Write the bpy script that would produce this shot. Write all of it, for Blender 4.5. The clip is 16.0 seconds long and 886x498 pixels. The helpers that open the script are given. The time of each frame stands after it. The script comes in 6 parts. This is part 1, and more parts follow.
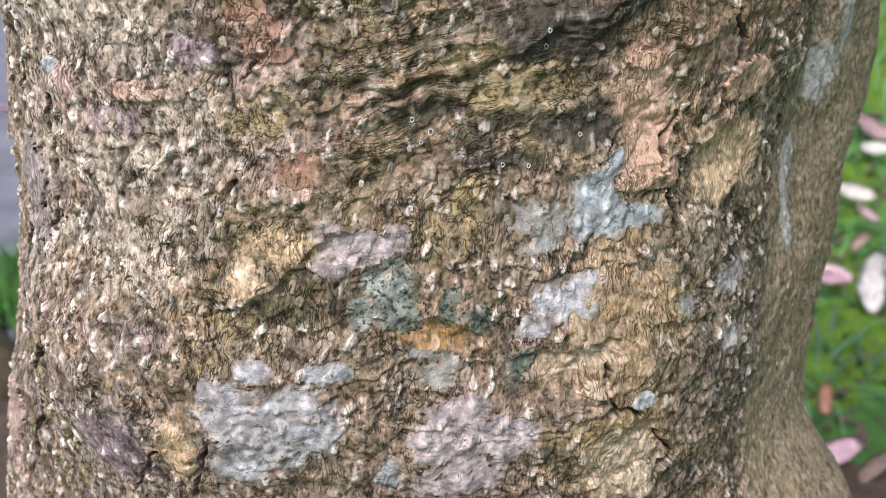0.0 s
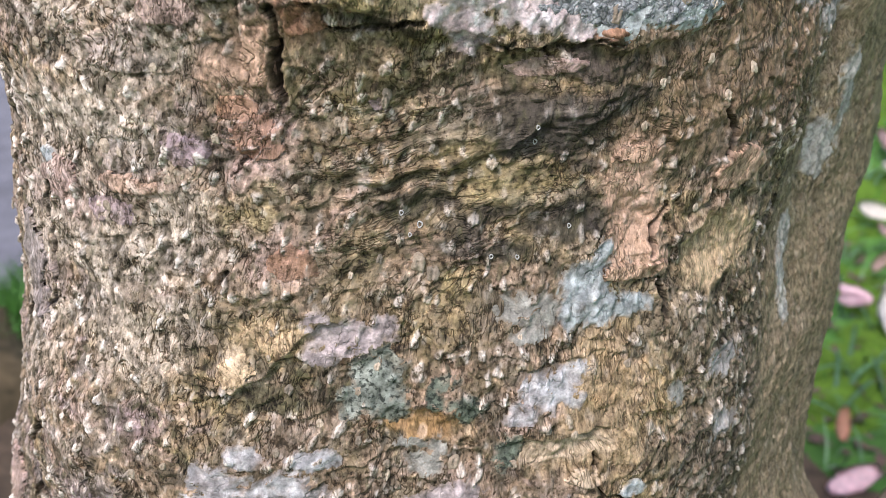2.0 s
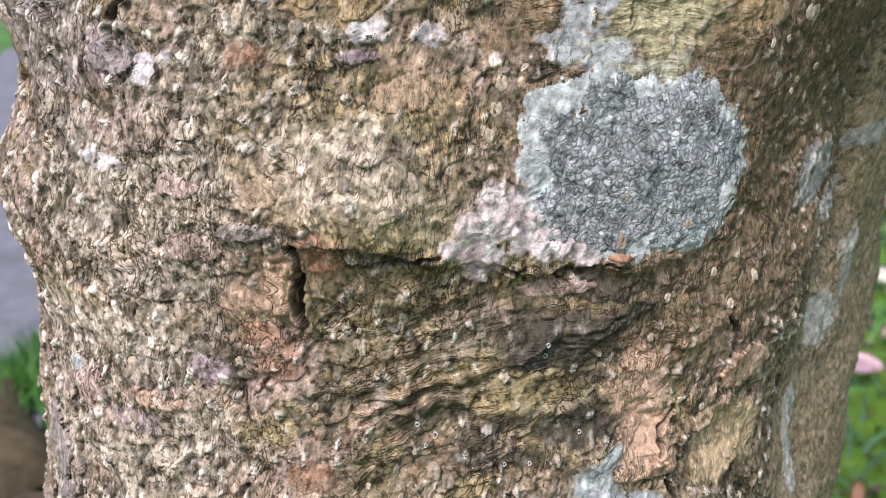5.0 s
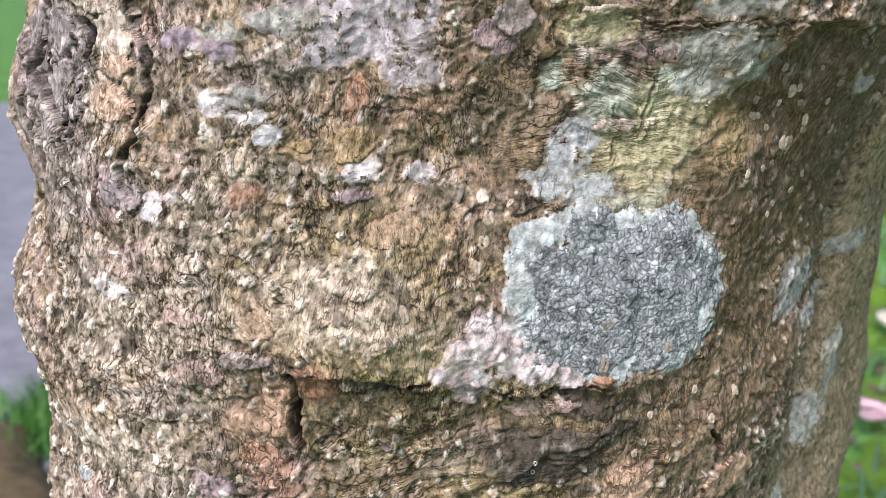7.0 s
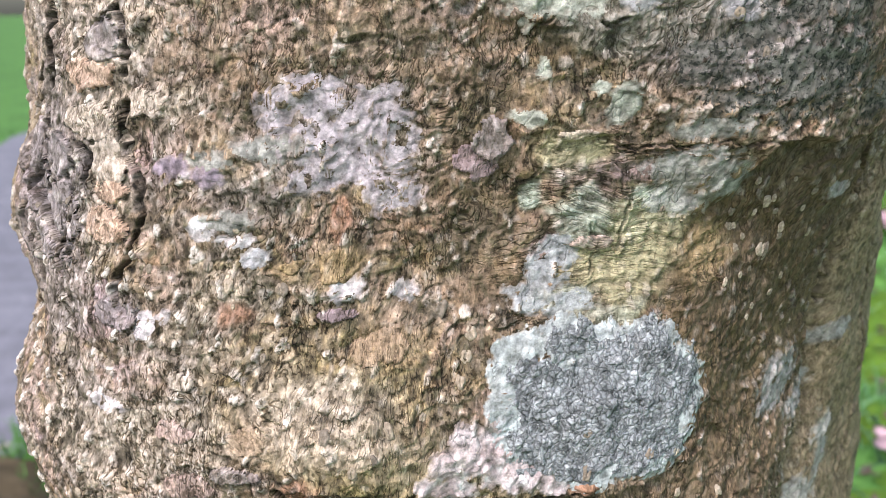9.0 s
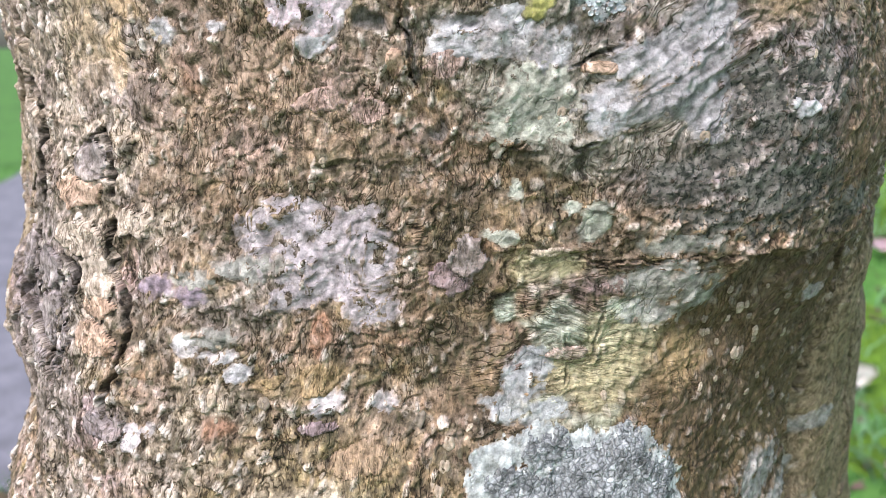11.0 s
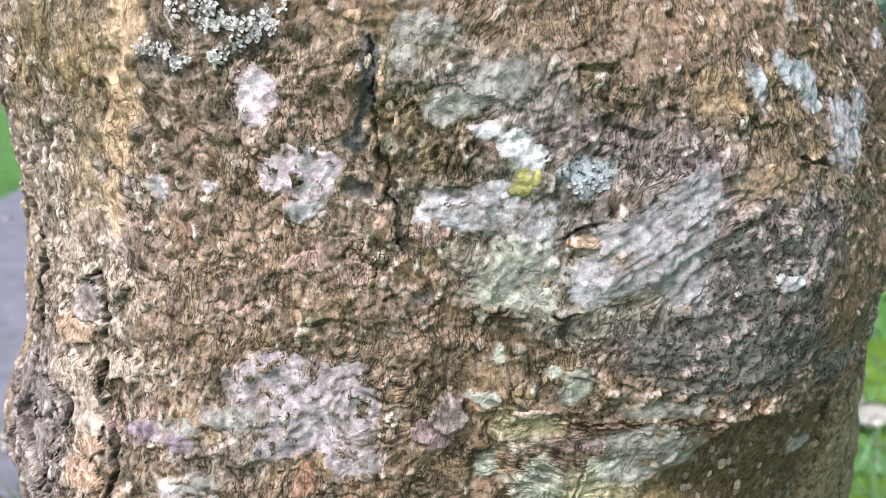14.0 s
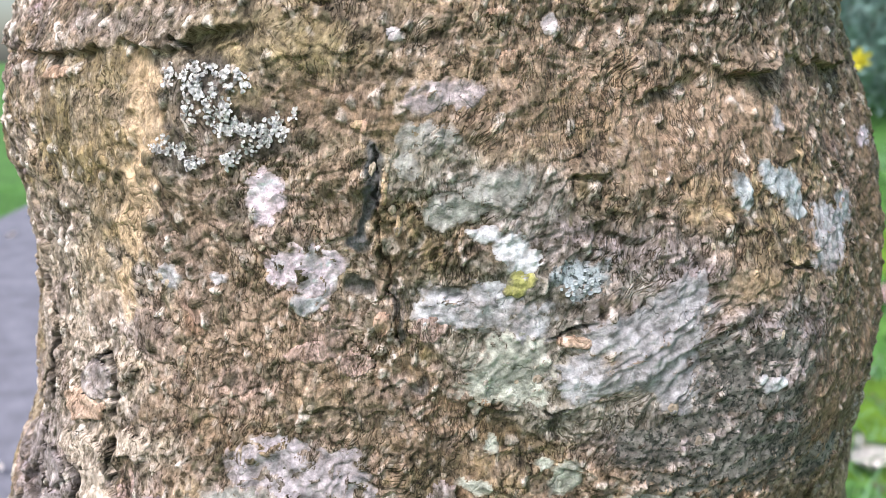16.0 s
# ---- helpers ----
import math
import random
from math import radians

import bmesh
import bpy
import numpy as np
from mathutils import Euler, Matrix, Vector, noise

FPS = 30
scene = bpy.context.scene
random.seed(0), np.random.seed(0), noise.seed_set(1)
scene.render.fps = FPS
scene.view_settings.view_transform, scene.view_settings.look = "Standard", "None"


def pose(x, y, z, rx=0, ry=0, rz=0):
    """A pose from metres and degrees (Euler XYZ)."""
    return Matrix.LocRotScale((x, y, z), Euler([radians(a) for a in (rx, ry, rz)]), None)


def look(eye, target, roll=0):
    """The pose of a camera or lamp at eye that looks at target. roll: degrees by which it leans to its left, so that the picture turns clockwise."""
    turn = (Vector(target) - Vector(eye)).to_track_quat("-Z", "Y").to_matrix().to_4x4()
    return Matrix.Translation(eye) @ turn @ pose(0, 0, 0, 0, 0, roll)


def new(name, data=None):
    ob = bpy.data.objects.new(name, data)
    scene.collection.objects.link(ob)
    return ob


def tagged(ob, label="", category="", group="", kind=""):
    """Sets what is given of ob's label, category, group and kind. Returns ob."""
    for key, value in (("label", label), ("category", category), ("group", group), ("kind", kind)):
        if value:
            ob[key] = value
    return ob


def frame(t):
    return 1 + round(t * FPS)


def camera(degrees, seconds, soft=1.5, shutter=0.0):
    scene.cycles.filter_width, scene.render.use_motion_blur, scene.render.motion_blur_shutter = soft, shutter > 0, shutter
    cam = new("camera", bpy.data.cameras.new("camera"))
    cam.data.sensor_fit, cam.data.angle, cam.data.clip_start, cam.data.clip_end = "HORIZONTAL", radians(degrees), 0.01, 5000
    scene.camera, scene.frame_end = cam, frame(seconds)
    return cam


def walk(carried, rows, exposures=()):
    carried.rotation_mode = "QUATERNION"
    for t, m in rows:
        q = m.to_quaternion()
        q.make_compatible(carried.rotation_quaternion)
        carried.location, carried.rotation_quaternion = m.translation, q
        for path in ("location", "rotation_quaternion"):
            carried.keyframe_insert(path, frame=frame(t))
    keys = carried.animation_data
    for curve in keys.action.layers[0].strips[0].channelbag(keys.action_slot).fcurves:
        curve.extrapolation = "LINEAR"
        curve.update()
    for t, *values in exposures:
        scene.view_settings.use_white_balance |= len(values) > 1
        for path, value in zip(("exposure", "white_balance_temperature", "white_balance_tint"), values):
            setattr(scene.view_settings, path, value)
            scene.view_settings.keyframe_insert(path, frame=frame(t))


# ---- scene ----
cam = camera(54.2, 16.0, soft=0.8)
# a phone held close: the trunk is sharp, what lies behind it is not
cam.data.dof.use_dof = True
cam.data.dof.focus_distance = 0.24
cam.data.dof.aperture_fstop = 16.0
METRES, EYE, TILT, LEAN, TURN = 0.22, 1.1, -24.0, 0.0, 0.0
ROWS = [
    (0.0, 0.0, 0.0, 0.0, -0.0, 0.0, 0.0),
    (0.5, 0.0104, 0.003, 0.023, 0.05, 0.16, -0.2),
    (1.0, 0.0198, 0.0037, 0.0453, 0.46, 0.17, -0.45),
    (1.5, 0.028, -0.0032, 0.0737, 0.93, 0.32, -0.53),
    (2.0, 0.0378, -0.0096, 0.1, 1.31, 0.59, -0.61),
    (2.5, 0.033, 0.0014, 0.1352, 1.61, 1.09, -0.86),
    (3.0, 0.0226, -0.0032, 0.1617, 1.85, 1.82, -0.91),
    (3.5, 0.0237, -0.0211, 0.1916, 1.77, 2.49, -0.64),
    (6.0, 0.0372, -0.0851, 0.3552, 1.98, 5.3, -0.09),
    (6.5, 0.0453, -0.1053, 0.3763, 2.23, 6.01, -0.16),
    (7.0, 0.0536, -0.1266, 0.3989, 2.4, 6.57, -0.31),
    (7.5, 0.0658, -0.1362, 0.4252, 2.66, 6.96, -0.33),
    (8.0, 0.0771, -0.1576, 0.4553, 2.9, 7.43, -0.32),
    (8.5, 0.0848, -0.164, 0.4792, 3.04, 7.79, -0.16),
    (9.0, 0.0931, -0.1724, 0.5093, 3.33, 8.08, 0.17),
    (11.5, 0.1467, -0.2234, 0.6415, 4.2, 9.94, 0.58),
    (12.0, 0.154, -0.226, 0.6755, 4.58, 9.92, 0.34),
    (12.5, 0.163, -0.2388, 0.7102, 4.84, 10.03, 0.02),
    (13.0, 0.1707, -0.247, 0.7335, 5.05, 9.98, -0.5),
    (13.5, 0.1829, -0.2548, 0.7638, 5.06, 10.2, -1.08),
    (14.0, 0.1824, -0.2601, 0.7943, 4.95, 10.5, -1.65),
    (14.5, 0.1898, -0.278, 0.8176, 4.82, 10.87, -1.97),
    (15.0, 0.1959, -0.3026, 0.8366, 4.85, 11.42, -2.13),
    (15.5, 0.1964, -0.3058, 0.8577, 4.83, 11.81, -2.43),
    (16.0, 0.1914, -0.3234, 0.8729, 4.91, 12.09, -3.0),
]
walk(cam, [(t, pose(0, 0, EYE, TILT, LEAN, TURN) @ pose(METRES * x, METRES * y, METRES * z, 90 + pitch, roll, yaw)) for t, x, y, z, yaw, pitch, roll in ROWS],
     exposures=[(0.0, 0.41), (3.5, 0.42), (7.0, 0.59), (9.0, 0.65), (12.5, 0.74), (16.0, 0.73)])

# ---- light ----
SUN_ELEVATION, SUN_AZIMUTH = 56, 212  # degrees; azimuth clockwise from +y
world = bpy.data.worlds.new("sky")
scene.world = world
world.use_nodes = True
sky = world.node_tree.nodes.new("ShaderNodeTexSky")
sky.sky_type, sky.sun_disc = "NISHITA", False
sky.sun_elevation, sky.sun_rotation = radians(SUN_ELEVATION), radians(SUN_AZIMUTH)
sky.air_density, sky.dust_density = 1.0, 3.0
back = world.node_tree.nodes["Background"]
back.inputs["Strength"].default_value = 0.13
world.node_tree.links.new(sky.outputs["Color"], back.inputs["Color"])
toward = Vector((math.sin(radians(SUN_AZIMUTH)) * math.cos(radians(SUN_ELEVATION)), math.cos(radians(SUN_AZIMUTH)) * math.cos(radians(SUN_ELEVATION)), math.sin(radians(SUN_ELEVATION))))
sun = new("sun", bpy.data.lights.new("sun", "SUN"))
sun.data.energy, sun.data.angle, sun.data.color = 2.2, radians(18), (1.03, 0.965, 1.05)
sun.matrix_world = look(toward * 20, (0, 0, 0))

# ---- materials ----
def shader(name):
    mat = bpy.data.materials.new(name)
    mat.use_nodes = True
    nodes, links = mat.node_tree.nodes, mat.node_tree.links
    return mat, nodes, links, nodes["Principled BSDF"]


def node(nodes, kind, **values):
    n = nodes.new(kind)
    for key, value in values.items():
        n.inputs[key.replace("_", " ")].default_value = value
    return n


def noise_node(nodes, links, scale, detail=4.0, rough=0.6, stretch=(1, 1, 1), sway=0.0):
    """Noise in the object's space, stretched; sway: how far (metres) its grain wanders sideways."""
    place = nodes.new("ShaderNodeTexCoord")
    span = node(nodes, "ShaderNodeMapping", Scale=stretch)
    source = place.outputs["Object"]
    if sway:
        drift = node(nodes, "ShaderNodeTexNoise", Scale=22.0, Detail=2.0, Roughness=0.5)
        links.new(source, drift.inputs["Vector"])
        move = nodes.new("ShaderNodeVectorMath")
        move.operation = "MULTIPLY_ADD"
        links.new(drift.outputs["Color"], move.inputs[0])
        move.inputs[1].default_value = (sway, sway, sway)
        links.new(source, move.inputs[2])
        source = move.outputs[0]
    links.new(source, span.inputs["Vector"])
    n = node(nodes, "ShaderNodeTexNoise", Scale=scale, Detail=detail, Roughness=rough)
    links.new(span.outputs["Vector"], n.inputs["Vector"])
    return n


def mixed(nodes, links, kind, factor, one, two):
    """A colour mix; factor, one and two are sockets or values."""
    m = nodes.new("ShaderNodeMix")
    m.data_type, m.blend_type = "RGBA", kind
    for socket, value in ((m.inputs[0], factor), (m.inputs[6], one), (m.inputs[7], two)):
        if isinstance(value, bpy.types.NodeSocket):
            links.new(value, socket)
        else:
            socket.default_value = value
    return m.outputs[2]


def ramp(nodes, links, source, *stops):
    r = nodes.new("ShaderNodeValToRGB")
    while len(r.color_ramp.elements) < len(stops):
        r.color_ramp.elements.new(0.5)
    for el, (at, col) in zip(r.color_ramp.elements, stops):
        el.position, el.color = at, (*col, 1) if len(col) == 3 else col
    links.new(source, r.inputs["Fac"])
    return r.outputs["Color"]


def relief_bump(nodes, links, bsdf, height, strength, distance):
    b = node(nodes, "ShaderNodeBump", Strength=strength, Distance=distance)
    links.new(height, b.inputs["Height"])
    links.new(b.outputs["Normal"], bsdf.inputs["Normal"])


def voronoi(nodes, links, vector, scale, feature):
    v = nodes.new("ShaderNodeTexVoronoi")
    v.feature = feature
    v.inputs["Scale"].default_value = scale
    links.new(vector, v.inputs["Vector"])
    return v


def math_node(nodes, links, kind, one, two):
    m = nodes.new("ShaderNodeMath")
    m.operation = kind
    for socket, value in zip(m.inputs, (one, two)):
        if isinstance(value, bpy.types.NodeSocket):
            links.new(value, socket)
        else:
            socket.default_value = value
    return m.outputs[0]


def grained(name, cell, web, fine, stretch, grain, seam, bump, rough, dots=0.0, areoles=0.0):
    """A crusty surface whose colour is stored with its points: soft mottling, wandering hairline cracks and grain, and, by areoles,
    small swollen fields with seams between them. cell, web and fine are scales per metre, seam the depth of tone of the cracks."""
    mat, nodes, links, bsdf = shader(name)
    tint = nodes.new("ShaderNodeAttribute")
    tint.attribute_name = "tint"
    place = nodes.new("ShaderNodeTexCoord")
    span = node(nodes, "ShaderNodeMapping", Scale=stretch)
    links.new(place.outputs["Object"], span.inputs["Vector"])
    hair = node(nodes, "ShaderNodeTexNoise", Scale=web, Detail=3.0, Roughness=0.55)
    links.new(span.outputs["Vector"], hair.inputs["Vector"])
    ridge = math_node(nodes, links, "ABSOLUTE", math_node(nodes, links, "SUBTRACT", hair.outputs["Fac"], 0.5), 0.0)
    where = noise_node(nodes, links, web * 0.6, 2.0, 0.5)
    here = ramp(nodes, links, where.outputs["Fac"], (0.44, (0, 0, 0)), (0.56, (1, 1, 1)))
    sand, blot = noise_node(nodes, links, fine, 3.0, 0.65), noise_node(nodes, links, cell * 0.7, 4.0, 0.62)
    gap = ramp(nodes, links, ridge, (0.001, (1 - seam * 2.2,) * 3), (0.013, (1, 1, 1)))
    gap = mixed(nodes, links, "MIX", here, (1, 1, 1, 1), gap)
    soft = ramp(nodes, links, blot.outputs["Fac"], (0.34, (1 - grain * 2.1, 1 - grain * 2.1, 1 - grain * 2.2)), (0.47, (0.98, 0.98, 0.98)), (0.55, (1.04, 1.04, 1.04)), (0.68, (1 + grain * 2.0,) * 3))
    sandy = ramp(nodes, links, sand.outputs["Fac"], (0.34, (1 - grain,) * 3), (0.5, (1, 1, 1)), (0.66, (1 + grain,) * 3))
    col = mixed(nodes, links, "MULTIPLY", 1.0, tint.outputs["Color"], mixed(nodes, links, "MULTIPLY", 1.0, soft, gap))
    col = mixed(nodes, links, "MULTIPLY", 1.0, col, sandy)
    flat = ramp(nodes, links, ridge, (0.0, (0, 0, 0)), (0.03, (1, 1, 1)))
    high = math_node(nodes, links, "ADD", mixed(nodes, links, "MIX", here, (1, 1, 1, 1), flat), math_node(nodes, links, "MULTIPLY", blot.outputs["Fac"], 3.0))
    if areoles:
        shift = nodes.new("ShaderNodeVectorMath")
        shift.operation = "MULTIPLY_ADD"
        links.new(blot.outputs["Color"], shift.inputs[0])
        shift.inputs[1].default_value = (1.4 / cell,) * 3
        links.new(span.outputs["Vector"], shift.inputs[2])
        fields, seams = voronoi(nodes, links, shift.outputs[0], cell, "F1"), voronoi(nodes, links, shift.outputs[0], cell, "DISTANCE_TO_EDGE")
        split = nodes.new("ShaderNodeSeparateColor")
        links.new(fields.outputs["Color"], split.inputs["Color"])
        own = ramp(nodes, links, split.outputs["Red"], (0.0, (0.80, 0.80, 0.80)), (0.5, (0.98, 0.98, 0.98)), (1.0, (1.25, 1.25, 1.25)))
        line = ramp(nodes, links, seams.outputs["Distance"], (0.0, (1 - areoles,) * 3), (0.17, (1, 1, 1)))
        col = mixed(nodes, links, "MULTIPLY", 1.0, col, mixed(nodes, links, "MULTIPLY", 1.0, own, line))
        high = math_node(nodes, links, "ADD", high, math_node(nodes, links, "MULTIPLY", ramp(nodes, links, seams.outputs["Distance"], (0.0, (0, 0, 0)), (0.25, (1, 1, 1))), 1.5))
    if dots:
        spots = noise_node(nodes, links, fine * 0.42, 3.0, 0.6)
        dark = ramp(nodes, links, spots.outputs["Fac"], (0.53, (0, 0, 0)), (0.60, (dots, dots, dots)))
        col = mixed(nodes, links, "MIX", dark, col, (0.022, 0.027, 0.022, 1))
    links.new(col, bsdf.inputs["Base Color"])
    bsdf.inputs["Roughness"].default_value = rough
    bsdf.inputs["Specular IOR Level"].default_value = 0.25
    relief_bump(nodes, links, bsdf, math_node(nodes, links, "ADD", high, sand.outputs["Fac"]), 1.0, bump)
    return mat


def mottled(name, dark, light, scale, rough=0.8, bump=0.0, by_piece=0.0):
    """A plain surface in two tones of one colour, at two scales, with a little change from piece to piece."""
    mat, nodes, links, bsdf = shader(name)
    fac = noise_node(nodes, links, scale, 6.0, 0.65)
    wide = noise_node(nodes, links, scale / 9, 3.0, 0.6)
    col = ramp(nodes, links, fac.outputs["Fac"], (0.3, dark), (0.7, light))
    shade = ramp(nodes, links, wide.outputs["Fac"], (0.3, (0.75,) * 3), (0.7, (1.2,) * 3))
    col = mixed(nodes, links, "MULTIPLY", 1.0, col, shade)
    if by_piece:
        info = nodes.new("ShaderNodeObjectInfo")
        own = ramp(nodes, links, info.outputs["Random"], (0.0, (1 - by_piece, 1 - by_piece, 1 - by_piece)), (0.5, (1, 0.97, 0.92)), (1.0, (1 + by_piece, 1 + by_piece * 0.95, 1 + by_piece * 0.9)))
        col = mixed(nodes, links, "MULTIPLY", 1.0, col, own)
    links.new(col, bsdf.inputs["Base Color"])
    bsdf.inputs["Roughness"].default_value = rough
    bsdf.inputs["Specular IOR Level"].default_value = 0.3
    if bump:
        relief_bump(nodes, links, bsdf, fac.outputs["Fac"], 0.6, bump)
    return mat


def bark_material():
    """Bark whose broad colour is stored with its points, and whose grain follows stored lines: soft mottling, wiggling hairline
    fissures with pale lips, and fibres, upright or level as the stored alpha of the grain says."""
    mat, nodes, links, bsdf = shader("bark")
    tint, flow = nodes.new("ShaderNodeAttribute"), nodes.new("ShaderNodeAttribute")
    tint.attribute_name, flow.attribute_name = "tint", "grain"
    axes = nodes.new("ShaderNodeSeparateColor")
    links.new(flow.outputs["Color"], axes.inputs["Color"])
    upright, level = nodes.new("ShaderNodeCombineXYZ"), nodes.new("ShaderNodeCombineXYZ")
    links.new(axes.outputs["Red"], upright.inputs["X"])
    links.new(math_node(nodes, links, "MULTIPLY", axes.outputs["Green"], 0.36), upright.inputs["Y"])
    links.new(math_node(nodes, links, "MULTIPLY", axes.outputs["Red"], 0.22), level.inputs["X"])
    links.new(axes.outputs["Blue"], level.inputs["Y"])

    def along(scale, detail, rough):
        """Noise drawn out along the grain."""
        found = []
        for way in (upright, level):
            n = node(nodes, "ShaderNodeTexNoise", Scale=scale, Detail=detail, Roughness=rough)
            links.new(way.outputs[0], n.inputs["Vector"])
            found.append(n.outputs["Fac"])
        mix = nodes.new("ShaderNodeMix")
        links.new(flow.outputs["Alpha"], mix.inputs[0])
        links.new(found[0], mix.inputs[2])
        links.new(found[1], mix.inputs[3])
        return mix.outputs[0]

    def ridge(source):
        return math_node(nodes, links, "ABSOLUTE", math_node(nodes, links, "SUBTRACT", source, 0.5), 0.0)
    hair, fibre = ridge(along(480, 2.5, 0.58)), along(1100, 3.0, 0.65)
    blot, speck = noise_node(nodes, links, 400, 4.0, 0.64, (1, 1, 0.75)), noise_node(nodes, links, 760, 2.0, 0.55, (1, 1, 0.7))
    where = noise_node(nodes, links, 70, 3.0, 0.6)
    here = ramp(nodes, links, where.outputs["Fac"], (0.42, (0.15, 0.15, 0.15)), (0.58, (1, 1, 1)))
    # hairlines drawn dark in colour, standing in for shade in their depth
    line = ramp(nodes, links, hair, (0.004, (0.24, 0.20, 0.14)), (0.022, (0.84, 0.82, 0.77)), (0.040, (1.14, 1.14, 1.14)), (0.09, (1, 1, 1)))
    line = mixed(nodes, links, "MIX", here, (1, 1, 1, 1), line)
    fine = ramp(nodes, links, fibre, (0.34, (0.62, 0.60, 0.54)), (0.5, (1, 1, 1)), (0.66, (1.30, 1.30, 1.31)))
    soft = ramp(nodes, links, blot.outputs["Fac"], (0.375, (0.26, 0.235, 0.18)), (0.45, (0.90, 0.89, 0.86)), (0.56, (1.10, 1.10, 1.10)), (0.64, (1.66, 1.66, 1.68)))
    spot = ramp(nodes, links, speck.outputs["Fac"], (0.31, (0.22, 0.20, 0.15)), (0.39, (1, 1, 1)), (0.62, (1, 1, 1)), (0.69, (1.5, 1.48, 1.45)))
    busy = mixed(nodes, links, "MULTIPLY", 1.0, mixed(nodes, links, "MULTIPLY", 1.0, soft, spot), line)
    bare = math_node(nodes, links, "MULTIPLY", tint.outputs["Alpha"], 0.75)
    busy = mixed(nodes, links, "MIX", bare, busy, (1, 1, 1, 1))
    col = mixed(nodes, links, "MULTIPLY", 1.0, tint.outputs["Color"], mixed(nodes, links, "MULTIPLY", 1.0, busy, fine))
    links.new(col, bsdf.inputs["Base Color"])
    bsdf.inputs["Roughness"].default_value = 0.78
    bsdf.inputs["Specular IOR Level"].default_value = 0.35
    deep = mixed(nodes, links, "MIX", here, (1, 1, 1, 1), ramp(nodes, links, hair, (0.0, (0, 0, 0)), (0.045, (1, 1, 1))))
    up = math_node(nodes, links, "ADD", math_node(nodes, links, "MULTIPLY", deep, 0.9), math_node(nodes, links, "MULTIPLY", fibre, 0.8))
    up = math_node(nodes, links, "ADD", up, math_node(nodes, links, "MULTIPLY", blot.outputs["Fac"], 2.2))
    relief_bump(nodes, links, bsdf, up, 1.0, 0.00045)
    return mat


BARK = bark_material()
LICHEN = grained("lichen", 520, 150, 1500, (1, 1, 0.7), 0.19, 0.16, 0.00022, 0.95)
AREOLATE = grained("cracked_lichen", 620, 110, 1600, (1, 1, 0.9), 0.20, 0.30, 0.00022, 0.95, 0.0, 0.45)
SPECKLED = grained("speckled_lichen", 560, 150, 1700, (1, 1, 0.8), 0.20, 0.28, 0.00022, 0.95, 0.85)
CORK = mottled("cork", (0.27, 0.215, 0.15), (0.58, 0.50, 0.40), 2.6, 0.85, 0.0, 0.45)
FRILL = mottled("frilly_lichen", (0.86, 0.87, 0.86), (0.95, 0.95, 0.96), 1.2, 0.9, 0.0, 0.12)
DISC_TOP = mottled("disc_lichen", (0.40, 0.45, 0.48), (0.58, 0.62, 0.65), 1.2, 0.9, 0.0, 0.25)
RING = mottled("ring_lichen", (0.42, 0.42, 0.40), (0.72, 0.72, 0.70), 900, 0.9)
ASPHALT = mottled("asphalt", (0.16, 0.16, 0.185), (0.24, 0.24, 0.27), 60, 0.75, 0.002)
SOIL = mottled("soil", (0.045, 0.032, 0.022), (0.13, 0.095, 0.065), 30, 0.95, 0.01)
LAWN = mottled("lawn", (0.035, 0.11, 0.022), (0.13, 0.29, 0.06), 10, 0.9, 0.01)
MOSS = mottled("moss", (0.06, 0.14, 0.012), (0.15, 0.26, 0.03), 90, 0.95, 0.006)
BLADE = mottled("grass_blade", (0.04, 0.15, 0.025), (0.12, 0.30, 0.05), 6, 0.55, 0.0)
STRAP = mottled("strap_leaf", (0.10, 0.24, 0.13), (0.20, 0.36, 0.22), 12, 0.45, 0.0, 0.2)
PETAL_PINK = mottled("pink_petal", (0.90, 0.52, 0.66), (0.95, 0.83, 0.88), 40, 0.6, 0.0, 0.1)
PETAL_WHITE = mottled("white_petal", (0.74, 0.68, 0.64), (0.90, 0.88, 0.86), 40, 0.6, 0.0, 0.05)
PETAL_ORANGE = mottled("faded_petal", (0.62, 0.26, 0.14), (0.82, 0.55, 0.44), 40, 0.7, 0.0, 0.1)
PETAL_BROWN = mottled("withered_petal", (0.30, 0.20, 0.16), (0.55, 0.43, 0.38), 40, 0.8, 0.0, 0.1)
STRAP_GRASS = mottled("bank_blade", (0.07, 0.19, 0.07), (0.22, 0.38, 0.20), 9, 0.5, 0.0)
HUMMOCK = mottled("hummock", (0.055, 0.043, 0.022), (0.17, 0.125, 0.07), 22, 0.95, 0.01)
LITTER = mottled("litter", (0.06, 0.042, 0.035), (0.22, 0.15, 0.12), 30, 0.9)
YELLOW = mottled("yellow_flower", (0.84, 0.72, 0.04), (0.93, 0.86, 0.12), 60, 0.6)
BUSH = mottled("shrub_leaf", (0.09, 0.17, 0.145), (0.22, 0.34, 0.29), 9, 0.6)

# ---- the trunk's shape ----
RADIUS = 0.174
ARC = 0.17  # metres round the trunk for one radian
CENTRE_X, CENTRE_Y, LEAN_X, LEAN_Y, MIDDLE = -0.0015, 0.3907, 0.0477, 0.1114, 1.1
